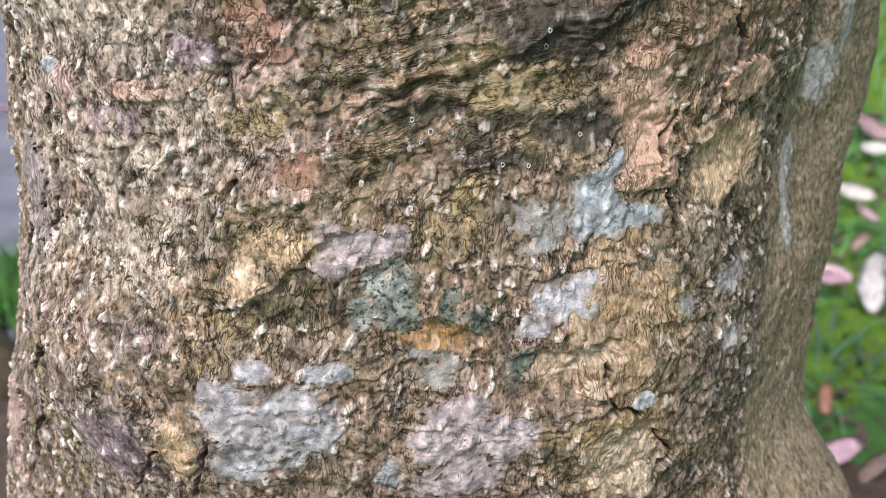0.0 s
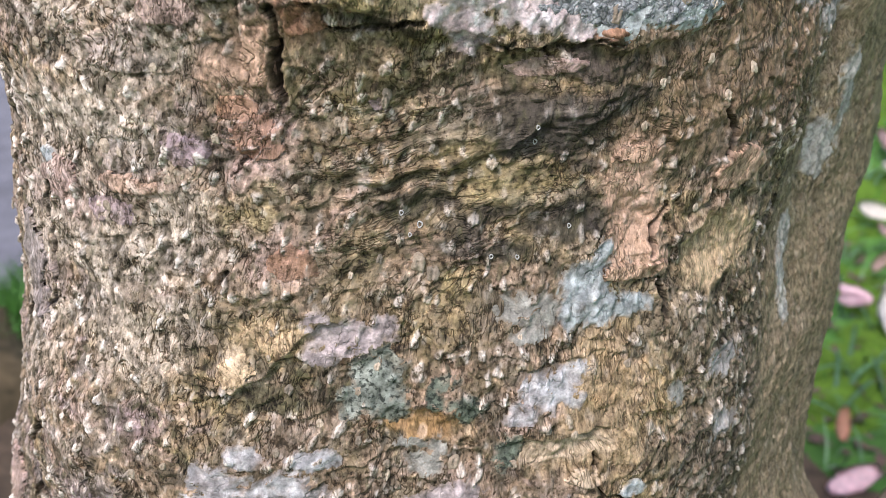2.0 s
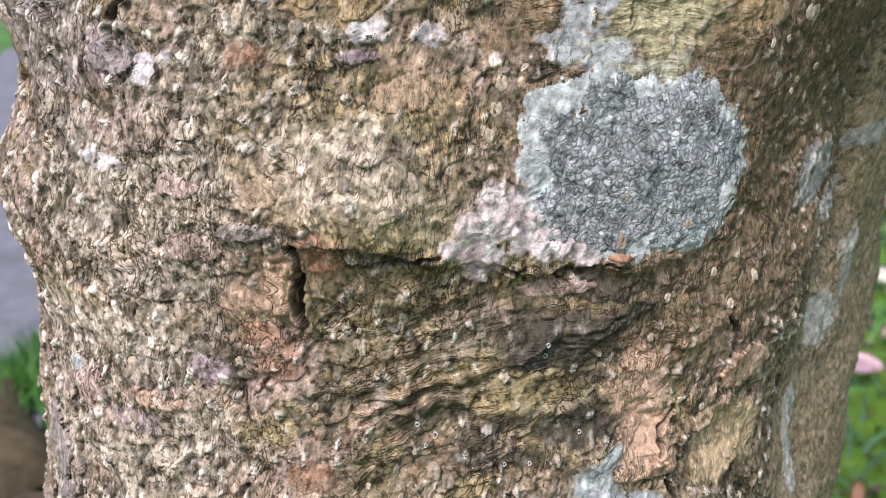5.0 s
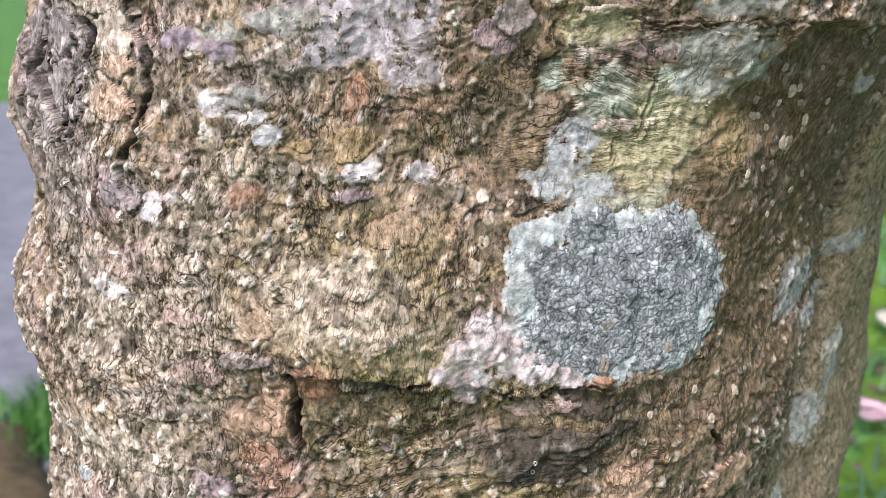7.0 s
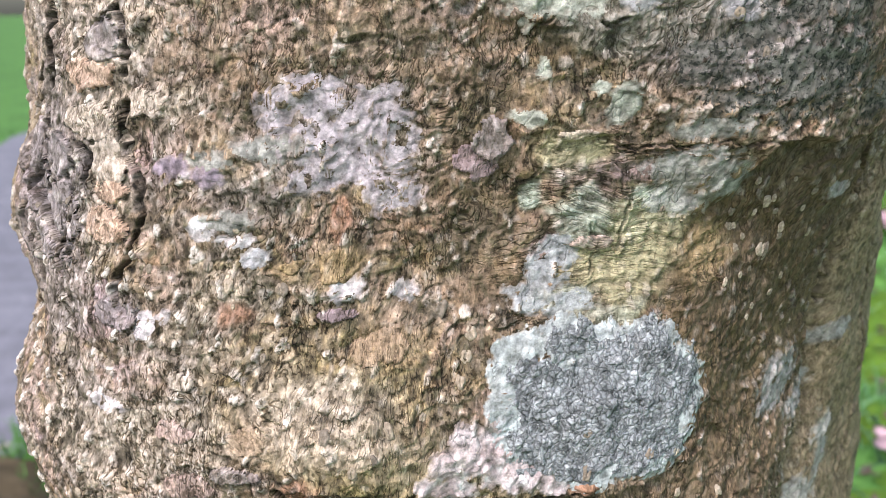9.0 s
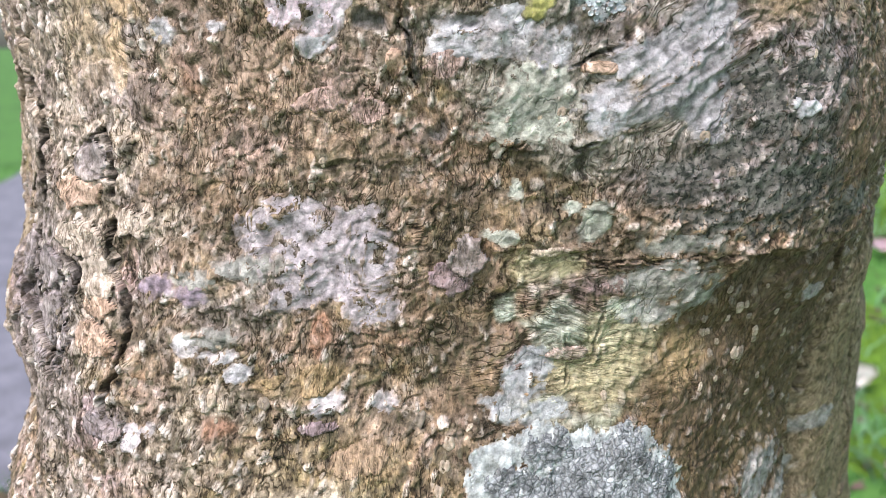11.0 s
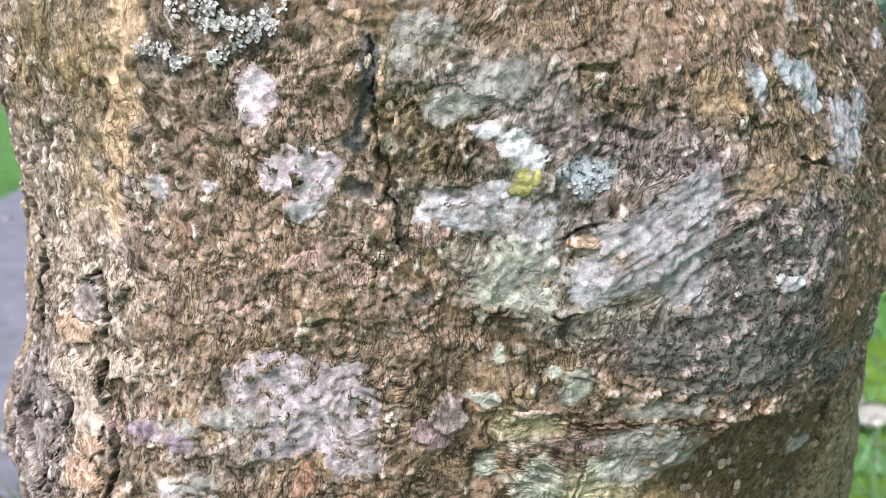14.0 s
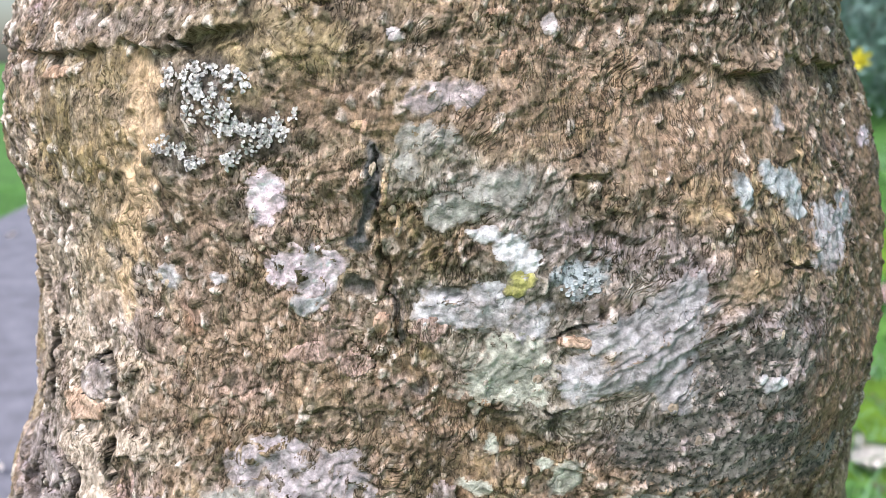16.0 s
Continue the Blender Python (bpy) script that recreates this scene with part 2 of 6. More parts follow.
# angle from the front (radians, to the right), height, spread in angle and height, swelling (metres)
BURLS = (
    (1.07, 0.858, 0.32, 0.030, 0.0281),
    (-1.08, 0.868, 0.33, 0.061, 0.0115),
    (0.40, 0.959, 0.30, 0.051, 0.0088),
    (-0.49, 0.964, 0.31, 0.032, 0.0141),
    (1.22, 0.978, 0.24, 0.044, 0.0077),
    (1.57, 1.020, 0.36, 0.028, 0.0079),
    (0.74, 1.055, 0.35, 0.033, 0.0090),
    (-0.46, 1.078, 0.43, 0.132, 0.0183),
    (1.53, 1.089, 0.33, 0.092, 0.0184),
    (-0.88, 1.095, 0.29, 0.024, 0.0111),
    (0.36, 1.101, 0.46, 0.037, 0.0102),
    (-0.11, 1.102, 0.18, 0.024, 0.0130),
    (-1.56, 1.120, 0.34, 0.097, 0.0038),
    (-0.54, 1.138, 0.40, 0.107, 0.0174),
    (-0.91, 1.158, 0.17, 0.021, 0.0089),
    (0.77, 1.220, 0.46, 0.073, 0.0282),
    (-0.27, 1.296, 0.83, 0.042, 0.0137),
    (-0.94, 1.298, 0.26, 0.051, 0.0045),
)
HOLLOWS = (
    (1.37, 0.883, 0.28, 0.021, -0.0073),
    (0.83, 0.924, 0.28, 0.024, -0.0064),
    (-1.14, 0.976, 0.27, 0.082, -0.0040),
    (1.01, 1.035, 0.41, 0.087, -0.0177),
    (-0.16, 1.122, 1.10, 0.130, -0.0260),
    (0.585, 1.157, 0.12, 0.014, -0.0042),
    (0.72, 1.112, 0.20, 0.030, -0.0040),
    (0.91, 1.263, 0.25, 0.080, -0.0131),
    (0.38, 1.305, 0.45, 0.036, -0.0124),
    (1.34, 1.333, 0.40, 0.037, -0.0202),
)

TABLE = np.random.RandomState(7).rand(256, 256).astype(np.float32)


def lattice(i, j, seed):
    """A random number for each point of a square lattice."""
    return TABLE[(i + seed * 37 + (j >> 8) * 11) & 255, (j + seed * 101 + (i >> 8) * 7) & 255]


def value_noise(x, y, seed=0):
    """Smooth noise from 0 to 1 with a grain of one unit."""
    i, j = np.floor(x).astype(np.int32), np.floor(y).astype(np.int32)
    fx, fy = x - i, y - j
    fx, fy = fx * fx * (3 - 2 * fx), fy * fy * (3 - 2 * fy)
    low = lattice(i, j, seed) * (1 - fx) + lattice(i + 1, j, seed) * fx
    high = lattice(i, j + 1, seed) * (1 - fx) + lattice(i + 1, j + 1, seed) * fx
    return low * (1 - fy) + high * fy


def fractal(x, y, octaves=4, seed=0, gain=0.55):
    """Noise from about -1 to 1, summed over octaves, each turned against the last."""
    total, size, norm = 0.0, 1.0, 0.0
    for k in range(octaves):
        total = total + size * (2 * value_noise(x, y, seed + k) - 1)
        norm += size
        size *= gain
        x, y = 1.62 * x + 1.18 * y + 3.1, -1.18 * x + 1.62 * y + 7.7
    return total / norm * 1.6


def cells(x, y, seed=0):
    """Distance to the nearest and second nearest of scattered points, and the nearest one's random number and offset."""
    i, j = np.floor(x).astype(np.int32), np.floor(y).astype(np.int32)
    first, second = np.full(x.shape, 9.0), np.full(x.shape, 9.0)
    own, ox, oy = np.zeros(x.shape), np.zeros(x.shape), np.zeros(x.shape)
    for di in (-1, 0, 1):
        for dj in (-1, 0, 1):
            a, b = i + di, j + dj
            dx, dy = a + 0.12 + 0.76 * lattice(a, b, seed) - x, b + 0.12 + 0.76 * lattice(a, b, seed + 1) - y
            d = dx * dx + dy * dy
            near = d < first
            second = np.where(near, first, np.minimum(second, d))
            own, ox, oy = np.where(near, lattice(a, b, seed + 2), own), np.where(near, dx, ox), np.where(near, dy, oy)
            first = np.where(near, d, first)
    return np.sqrt(first), np.sqrt(second), own, ox, oy


def step(x, low, high):
    t = np.clip((x - low) / (high - low), 0, 1)
    return t * t * (3 - 2 * t)


ZONES, CRACKS, LEDGES, PITS = [], [], [], []


def zone(colour, soft, amount, *ovals):
    """Bark of one colour in ovals: angle in degrees, height, half width and half height in millimetres."""
    ZONES.append((colour, soft, amount, ovals))


def crack(width, depth, *line):
    """A crack, width and depth in millimetres, along points of angle and height."""
    CRACKS.append((width, depth, line))


def ledge(height, reach, below, *line):
    """A fold that stands out by height and fades over reach above a line, with a recess below it (millimetres)."""
    LEDGES.append((height, reach, below, sorted(line)))


def pit(depth, *ovals):
    PITS.append((depth, ovals))


# colour of the bark, patch by patch, with shade under some folds painted in
zone('cream', 0.7, 0.6, (-32.8, 1.0332, 43.0, 17.7), (-40.6, 0.9858, 24.6, 13.9), (-30.3, 1.0597, 30.8, 8.8))
zone('cream', 0.6, 0.6, (-34.6, 1.2459, 27.0, 26.0), (-45.8, 1.2208, 24.9, 17.5))
zone('cream', 0.6, 0.6, (-38.3, 1.2414, 34.1, 25.9), (-37.7, 1.1892, 36.5, 14.7), (-35.2, 1.2163, 35.8, 10.3))
zone('cream', 0.5, 0.8, (-28.7, 1.0244, 25.7, 9.4), (-29.0, 1.06, 13.9, 8.6), (-24.4, 1.0034, 21.1, 13.2), (-20.1, 1.036, 10.1, 5.9))
zone('pink', 0.6, 0.6, (-13.1, 1.056, 11.9, 12.4), (-10.3, 1.029, 11.2, 8.7), (-25.0, 1.0453, 13.3, 5.8), (-32.8, 1.0455, 17.7, 12.6))
zone('olive', 0.6, 0.40, (3.2, 1.0532, 18.6, 9.9), (-4.6, 1.0284, 14.7, 7.2), (1.8, 1.0114, 13.9, 13.3), (-5.4, 1.0198, 8.8, 8.8), (6.0, 1.0429, 23.9, 8.7))
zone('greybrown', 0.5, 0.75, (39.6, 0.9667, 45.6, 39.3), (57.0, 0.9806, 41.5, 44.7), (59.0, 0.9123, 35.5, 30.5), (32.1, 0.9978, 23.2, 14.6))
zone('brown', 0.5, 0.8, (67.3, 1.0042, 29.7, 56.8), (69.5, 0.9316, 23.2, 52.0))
zone('greybrown', 0.5, 0.5, (-4.3, 0.9744, 22.1, 9.5), (8.2, 1.003, 12.7, 5.9), (-0.6, 0.9623, 6.1, 13.4))
zone('olive', 0.5, 0.7, (-6.0, 1.1193, 18.5, 8.9), (-10.0, 1.1037, 15.6, 7.2), (-3.6, 1.097, 16.6, 6.6), (-10.3, 1.0754, 5.8, 11.3))
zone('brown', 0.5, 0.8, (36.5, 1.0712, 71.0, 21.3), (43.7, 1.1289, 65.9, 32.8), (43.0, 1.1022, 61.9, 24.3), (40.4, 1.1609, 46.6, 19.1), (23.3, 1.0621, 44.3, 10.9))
zone('olive', 0.6, 0.45, (36.8, 1.1664, 32.4, 13.0), (44.3, 1.1123, 48.6, 14.7))
zone('brown', 0.5, 0.6, (5.5, 1.1615, 16.2, 13.2), (2.3, 1.1529, 12.9, 8.8), (4.7, 1.1438, 11.5, 7.4))
zone('greyscale', 0.5, 0.7, (-38.1, 1.1714, 33.1, 18.5), (-37.7, 1.1399, 26.9, 12.8), (-27.9, 1.139, 5.6, 6.0), (-43.5, 1.149, 17.8, 15.5))
zone('cream', 0.5, 0.6, (-29.2, 1.1783, 10.2, 11.5), (-21.3, 1.1299, 13.5, 11.7), (-28.1, 1.1102, 21.5, 7.7), (-16.8, 1.1445, 12.4, 8.6))
zone('tan', 0.5, 0.8, (-14.4, 1.2267, 31.0, 25.7), (-7.2, 1.2188, 18.6, 15.3), (-19.6, 1.2582, 18.8, 14.5), (0.1, 1.2042, 19.0, 9.5))
zone('cream', 0.5, 0.75, (-30.6, 1.206, 16.5, 12.9), (-29.2, 1.1791, 9.4, 17.6), (-23.4, 1.1937, 10.8, 7.8))
zone('greyscale', 0.5, 0.6, (-31.6, 1.2122, 14.5, 6.5), (-37.3, 1.1707, 20.8, 34.0))
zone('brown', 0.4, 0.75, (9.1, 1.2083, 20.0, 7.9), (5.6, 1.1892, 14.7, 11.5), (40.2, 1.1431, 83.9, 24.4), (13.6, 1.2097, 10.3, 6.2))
zone('brown', 0.5, 0.7, (-28.8, 1.2934, 32.0, 19.7), (-3.6, 1.2928, 23.8, 9.5), (9.1, 1.2928, 22.8, 11.0), (17.1, 1.2928, 18.5, 8.5), (22.7, 1.2842, 17.3, 11.4), (31.5, 1.2899, 25.3, 13.4))
zone('olive', 0.6, 0.5, (-26.9, 1.2661, 13.8, 19.1), (-31.8, 1.2843, 24.2, 15.7), (1.9, 1.2805, 8.1, 11.1))
zone('tan', 0.5, 0.6, (-5.5, 1.2692, 12.6, 17.3), (-18.3, 1.2533, 15.6, 14.0), (-14.4, 1.2335, 18.0, 17.4))
zone('greyscale', 0.5, 0.85, (24.7, 1.247, 24.4, 17.6), (33.2, 1.2278, 32.7, 22.1), (29.4, 1.2063, 31.6, 11.9), (15.5, 1.259, 15.5, 8.7), (9.5, 1.2705, 16.9, 9.9), (13.7, 1.2412, 21.3, 16.7))
zone('greybrown', 0.5, 0.6, (41.4, 1.3108, 53.8, 14.8), (25.8, 1.3129, 30.5, 9.1), (-0.3, 1.3099, 30.7, 8.5), (-23.0, 1.3124, 53.1, 9.1))
zone('tan', 0.5, 0.5, (14.4, 1.3107, 19.1, 8.7), (32.2, 1.2962, 33.8, 7.7))
zone('cream', 0.7, 0.6, (-34.3, 1.0584, 34.8, 13.9), (-41.9, 1.0103, 29.7, 22.6), (-26.0, 1.0607, 18.9, 8.4))
zone('olive', 0.5, 0.35, (7.0, 1.0444, 17.9, 9.2), (20.2, 1.0668, 10.3, 6.3), (5.6, 1.0584, 9.6, 4.6))
zone('stem', 0.2, 0.8, (68.0, 1.1312, 26.2, 47.9), (66.0, 1.1508, 22.8, 14.2))
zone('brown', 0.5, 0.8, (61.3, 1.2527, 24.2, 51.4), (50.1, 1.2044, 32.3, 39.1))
zone('mauve', 0.5, 0.6, (-28.8, 0.943, 19.4, 18.1), (-19.3, 1.0574, 6.7, 4.1), (-24.9, 0.9799, 9.8, 5.7))
# dark stain along the lower folds, their shade included in the colour
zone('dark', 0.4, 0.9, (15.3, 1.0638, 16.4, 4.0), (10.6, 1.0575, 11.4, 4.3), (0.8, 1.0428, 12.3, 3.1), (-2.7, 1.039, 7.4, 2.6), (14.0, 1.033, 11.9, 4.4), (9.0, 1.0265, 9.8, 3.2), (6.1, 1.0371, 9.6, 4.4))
zone('rosetan', 0.3, 0.85, (21.7, 1.0313, 10.4, 12.3), (22.1, 1.0517, 8.9, 5.3), (22.6, 1.0188, 10.8, 3.8))
zone('rosetan', 0.25, 0.8, (33.9, 1.0432, 11.7, 6.9))
zone('orangetan', 0.3, 0.85, (33.6, 1.0217, 17.0, 11.3))
zone('orange', 0.3, 0.9, (1.7, 0.9829, 9.2, 4.7))
zone('ochre', 0.3, 0.7, (16.5, 0.9711, 18.3, 8.8), (20.6, 0.9432, 18.8, 17.7), (21.1, 0.983, 20.9, 13.8), (20.0, 1.0016, 9.2, 6.0))
zone('paleochre', 0.3, 0.7, (15.9, 0.9728, 11.3, 4.7), (20.2, 0.9397, 13.4, 12.1), (-14.8, 0.9981, 6.3, 5.8))
# stain below the long fold, deepened with its shade
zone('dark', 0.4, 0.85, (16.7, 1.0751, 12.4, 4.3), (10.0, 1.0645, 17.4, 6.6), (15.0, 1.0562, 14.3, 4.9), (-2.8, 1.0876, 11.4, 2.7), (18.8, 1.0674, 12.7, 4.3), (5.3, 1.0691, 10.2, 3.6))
# moss under the ledge, darkened with the ledge's shade
zone('mossdark', 0.4, 0.85, (-11.7, 0.987, 10.4, 4.2), (-9.7, 0.995, 5.1, 7.2), (-12.7, 0.9915, 7.0, 3.7))
zone('mossdark', 0.6, 0.6, (-21.9, 1.0102, 19.3, 1.5), (-5.5, 1.0241, 8.7, 2.0))
zone('mossdark', 0.6, 0.4, (5.5, 1.1615, 9.7, 11.8), (2.9, 1.1514, 9.8, 7.4))
zone('tan', 0.6, 0.5, (-6.0, 1.0780, 18.0, 9.0), (2.0, 1.0740, 16.0, 7.0))
zone('mossdark', 0.6, 0.6, (4.5, 1.1893, 9.8, 9.8), (13.7, 1.2081, 22.2, 3.8), (-3.1, 1.2076, 15.7, 3.7))
zone('orangetan', 0.4, 0.6, (-11.6, 1.007, 11.4, 3.7), (-20.8, 0.9509, 6.3, 11.3))
zone('ochre', 0.35, 0.5, (-3.5, 1.1279, 10.4, 6.0), (-11.6, 1.109, 11.6, 5.4), (-14.6, 1.1068, 6.1, 5.0))
zone('rosetan', 0.3, 0.7, (-13.1, 1.0791, 5.9, 10.1), (-15.8, 1.0752, 8.9, 7.0))
zone('yellow', 0.4, 0.75, (20.3, 1.1454, 18.6, 9.2), (18.8, 1.1562, 11.4, 6.1), (14.6, 1.1757, 10.7, 5.8), (22.9, 1.1359, 10.6, 4.6))
zone('palegreen', 0.4, 0.6, (15.8, 1.1609, 9.6, 6.0), (10.8, 1.1671, 4.8, 3.2), (21.9, 1.159, 9.7, 6.1))
zone('ochre', 0.4, 0.7, (-8.0, 1.151, 6.5, 6.5), (-5.2, 1.168, 6.0, 5.7), (-12.3, 1.1514, 5.6, 4.3))
zone('redbrown', 0.4, 0.8, (-7.4, 1.1625, 3.7, 4.3), (-16.7, 1.1373, 5.5, 2.9), (-9.3, 1.0891, 5.7, 5.6), (16.9, 1.0847, 5.2, 2.1))
zone('rosetan', 0.4, 0.5, (-29.6, 1.1608, 8.3, 7.3), (-29.2, 1.1755, 8.1, 8.6))
zone('mauve', 0.5, 0.3, (-20.9, 1.1065, 9.3, 6.0), (-19.9, 1.0912, 7.8, 4.9))
zone('redbrown', 0.4, 0.5, (-19.1, 1.2343, 4.2, 5.3))
zone('pink', 0.5, 0.4, (-4.0, 1.2290, 10.0, 6.0), (-14.6, 1.2129, 9.4, 7.2))
zone('yellow', 0.4, 0.7, (14.7, 1.1751, 9.8, 8.6), (22.2, 1.153, 15.5, 10.5))
zone('olive', 0.5, 0.6, (-26.0, 1.2960, 26.0, 16.0), (-32.0, 1.2700, 22.0, 20.0), (-12.0, 1.3080, 30.0, 9.0))
zone('tan', 0.5, 0.6, (8.0, 1.3020, 28.0, 12.0), (28.0, 1.2920, 26.0, 14.0), (45.0, 1.3000, 26.0, 14.0))
zone('dark', 0.6, 0.95, (-16.6, 1.2978, 13.8, 9.7), (-19.5, 1.2809, 9.4, 5.6), (-12.5, 1.2873, 13.1, 7.8))
zone('ochre', 0.5, 0.6, (-27.5, 1.27, 9.6, 21.7), (-28.8, 1.2859, 9.9, 14.5), (-31.1, 1.2432, 8.7, 14.1))
zone('orangetan', 0.22, 0.85, (-22.9, 1.2989, 6.5, 9.8), (-22.6, 1.2868, 5.7, 9.2), (-23.7, 1.271, 7.4, 7.4), (-22.9, 1.2655, 3.5, 5.3), (-25.4, 1.2557, 5.3, 10.2), (-27.2, 1.2398, 3.5, 11.9))
zone('ochre', 0.5, 0.6, (32.7, 1.2474, 12.1, 7.3), (28.1, 1.2697, 9.6, 8.6))
zone('slate', 0.2, 0.95, (-2.1, 1.2777, 2.2, 6.6), (-2.1, 1.2695, 2.4, 9.1), (-2.3, 1.261, 2.3, 6.3))
# dark brown bark under the overhang, with the overhang's shade in its colour
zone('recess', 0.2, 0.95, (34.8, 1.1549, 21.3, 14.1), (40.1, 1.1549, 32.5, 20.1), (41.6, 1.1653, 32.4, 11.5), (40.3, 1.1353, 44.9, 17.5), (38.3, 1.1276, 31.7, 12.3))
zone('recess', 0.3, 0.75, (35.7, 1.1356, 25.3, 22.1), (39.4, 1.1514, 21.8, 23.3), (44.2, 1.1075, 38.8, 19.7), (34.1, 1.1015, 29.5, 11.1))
# more of the stain and painted fold shade
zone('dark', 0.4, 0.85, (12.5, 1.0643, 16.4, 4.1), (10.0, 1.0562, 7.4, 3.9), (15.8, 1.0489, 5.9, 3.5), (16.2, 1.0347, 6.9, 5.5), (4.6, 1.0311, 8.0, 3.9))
zone('rosetan', 0.3, 0.7, (21.2, 1.046, 9.9, 11.3))
zone('greengrey', 0.5, 0.65, (14.7, 1.2321, 12.7, 10.6), (10.5, 1.2471, 12.7, 13.2), (18.8, 1.212, 18.4, 8.0), (22.1, 1.2467, 8.2, 5.8))
zone('mauve', 0.5, 0.45, (15.5, 1.1700, 9.0, 5.0), (20.5, 1.1720, 9.0, 4.0), (12.0, 1.1500, 6.0, 4.0))
zone('palegreen', 0.5, 0.7, (11.0, 1.1672, 5.5, 4.0), (14.5, 1.1625, 8.0, 4.5), (22.5, 1.1640, 8.0, 4.0), (16.5, 1.1560, 7.0, 4.0))
zone('palegreen', 0.4, 0.5, (13.5, 1.1385, 10.0, 4.0), (20.0, 1.1340, 9.0, 3.0))
zone('greengrey', 0.5, 0.75, (8.5, 1.2300, 14.0, 14.0), (16.0, 1.2180, 18.0, 9.0), (14.0, 1.2480, 14.0, 9.0), (24.0, 1.2150, 14.0, 9.0), (4.5, 1.2400, 9.0, 10.0), (3.5, 1.2790, 14.0, 10.0), (10.0, 1.2720, 16.0, 9.0))
zone('greyfilm', 0.6, 0.6, (-8.0, 1.1830, 26.0, 16.0), (-16.0, 1.1680, 16.0, 8.0))
# the same brown and painted shade again, further in
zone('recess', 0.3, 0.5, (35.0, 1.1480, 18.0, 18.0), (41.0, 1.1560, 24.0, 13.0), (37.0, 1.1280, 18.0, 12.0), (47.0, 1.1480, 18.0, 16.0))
zone('ochre', 0.35, 0.8, (30.4, 1.1460, 9.0, 10.0), (29.0, 1.1540, 6.0, 7.0))
zone('cream', 0.5, 0.65, (-30.0, 1.1850, 9.0, 18.0), (-30.5, 1.1600, 8.0, 14.0), (-31.0, 1.2080, 10.0, 12.0))
zone('cream', 0.6, 0.7, (-22.0, 1.1050, 25.0, 15.0), (-9.0, 1.1120, 20.0, 12.0), (-31.0, 1.0990, 25.0, 15.0), (-24.0, 1.0800, 18.0, 10.0))
zone('paleochre', 0.6, 0.35, (-9.0, 1.1080, 16.0, 9.0), (-1.0, 1.1000, 12.0, 8.0))
# open cracks
crack(1.1, 6, (-35.5, 1.0411), (-35.8, 1.0299), (-35.4, 1.0156), (-36.1, 1.0069), (-37.7, 1.0008))
crack(1.6, 5, (-40.1, 1.0482), (-42.6, 1.0403))
crack(1.5, 5, (-44.0, 0.9961), (-46.6, 0.986))
crack(1.6, 6, (-38.3, 0.9643), (-41.8, 0.9439), (-46.9, 0.9205), (-49.2, 0.8996))
crack(1.2, 4, (-17.8, 0.9519), (-19.6, 0.9376), (-20.3, 0.9294))
crack(0.8, 3, (-24.5, 0.9662), (-24.5, 0.9569))
crack(0.7, 3, (-28.4, 0.963), (-31.4, 0.9462))
crack(1.1, 4, (-23.2, 0.947), (-27.5, 0.9248))
crack(1.2, 4, (25.1, 1.0358), (23.8, 1.0285), (23.7, 1.023))
crack(1.3, 5, (25.5, 1.0161), (26.0, 1.0096), (25.5, 1.0037))
crack(1.3, 5, (31.3, 1.0612), (32.0, 1.055), (32.1, 1.0487))
crack(1.1, 4, (33.1, 1.037), (33.0, 1.0301))
crack(1.1, 4, (17.7, 0.9706), (17.9, 0.9641), (19.1, 0.9576), (21.4, 0.9545))
crack(1.0, 4, (23.6, 0.9473), (25.6, 0.9384), (24.2, 0.9277))
crack(0.9, 2.5, (-15.8, 1.0505), (-13.5, 1.0567), (-12.2, 1.0615))
crack(1.3, 3, (-16.4, 1.0217), (-15.7, 1.0247))
crack(0.7, 2, (-21.1, 1.06), (-21.9, 1.0557), (-21.5, 1.0516))
crack(1.3, 6, (-11.4, 1.0923), (-11.9, 1.0848), (-11.6, 1.0754), (-11.4, 1.0681))
crack(1.1, 3.5, (-8.0, 1.0871), (-4.6, 1.0884), (-0.3, 1.0871))
crack(1.2, 3, (-10.0, 1.0889), (-8.2, 1.0937))
crack(0.8, 2.2, (2.3, 1.0848), (7.9, 1.0808), (13.0, 1.0813), (18.8, 1.0815))
crack(1.2, 6, (-27.8, 1.1930), (-28.0, 1.1841), (-26.5, 1.177), (-25.3, 1.1686), (-25.8, 1.1585), (-27.7, 1.145), (-27.9, 1.139), (-26.7, 1.1371))
crack(2.2, 7, (-35.1, 1.1854), (-32.5, 1.1766), (-32.8, 1.1692))
crack(1.8, 6, (-41.3, 1.1867), (-41.4, 1.1772), (-43.5, 1.1673))
crack(1.6, 6, (-35.7, 1.1718), (-34.9, 1.1597), (-37.0, 1.1466), (-35.1, 1.1363))
crack(1.5, 5, (-43.9, 1.1704), (-46.0, 1.1568), (-43.8, 1.1472))
crack(1.0, 3, (-30.6, 1.1351), (-30.3, 1.1413))
crack(0.4, 1, (30.6, 1.1437), (32.7, 1.1335))
crack(0.5, 1, (16.7, 1.1827), (18.5, 1.1784), (23.5, 1.1774), (30.4, 1.1755))
crack(0.4, 1, (16.5, 1.1594), (17.9, 1.1517), (17.3, 1.1427))
crack(0.6, 1.5, (10.3, 1.1787), (11.3, 1.1729), (9.6, 1.1701))
crack(0.5, 1.2, (-4.2, 1.1779), (-2.6, 1.1679), (-4.1, 1.1637))
crack(1.0, 4, (73.3, 1.0282), (78.5, 1.0557), (78.3, 1.075))
crack(1.2, 5, (-32.1, 1.2144), (-29.1, 1.2193), (-28.1, 1.21), (-27.7, 1.2005))
crack(0.7, 3, (-33.6, 1.2115), (-28.2, 1.2051))
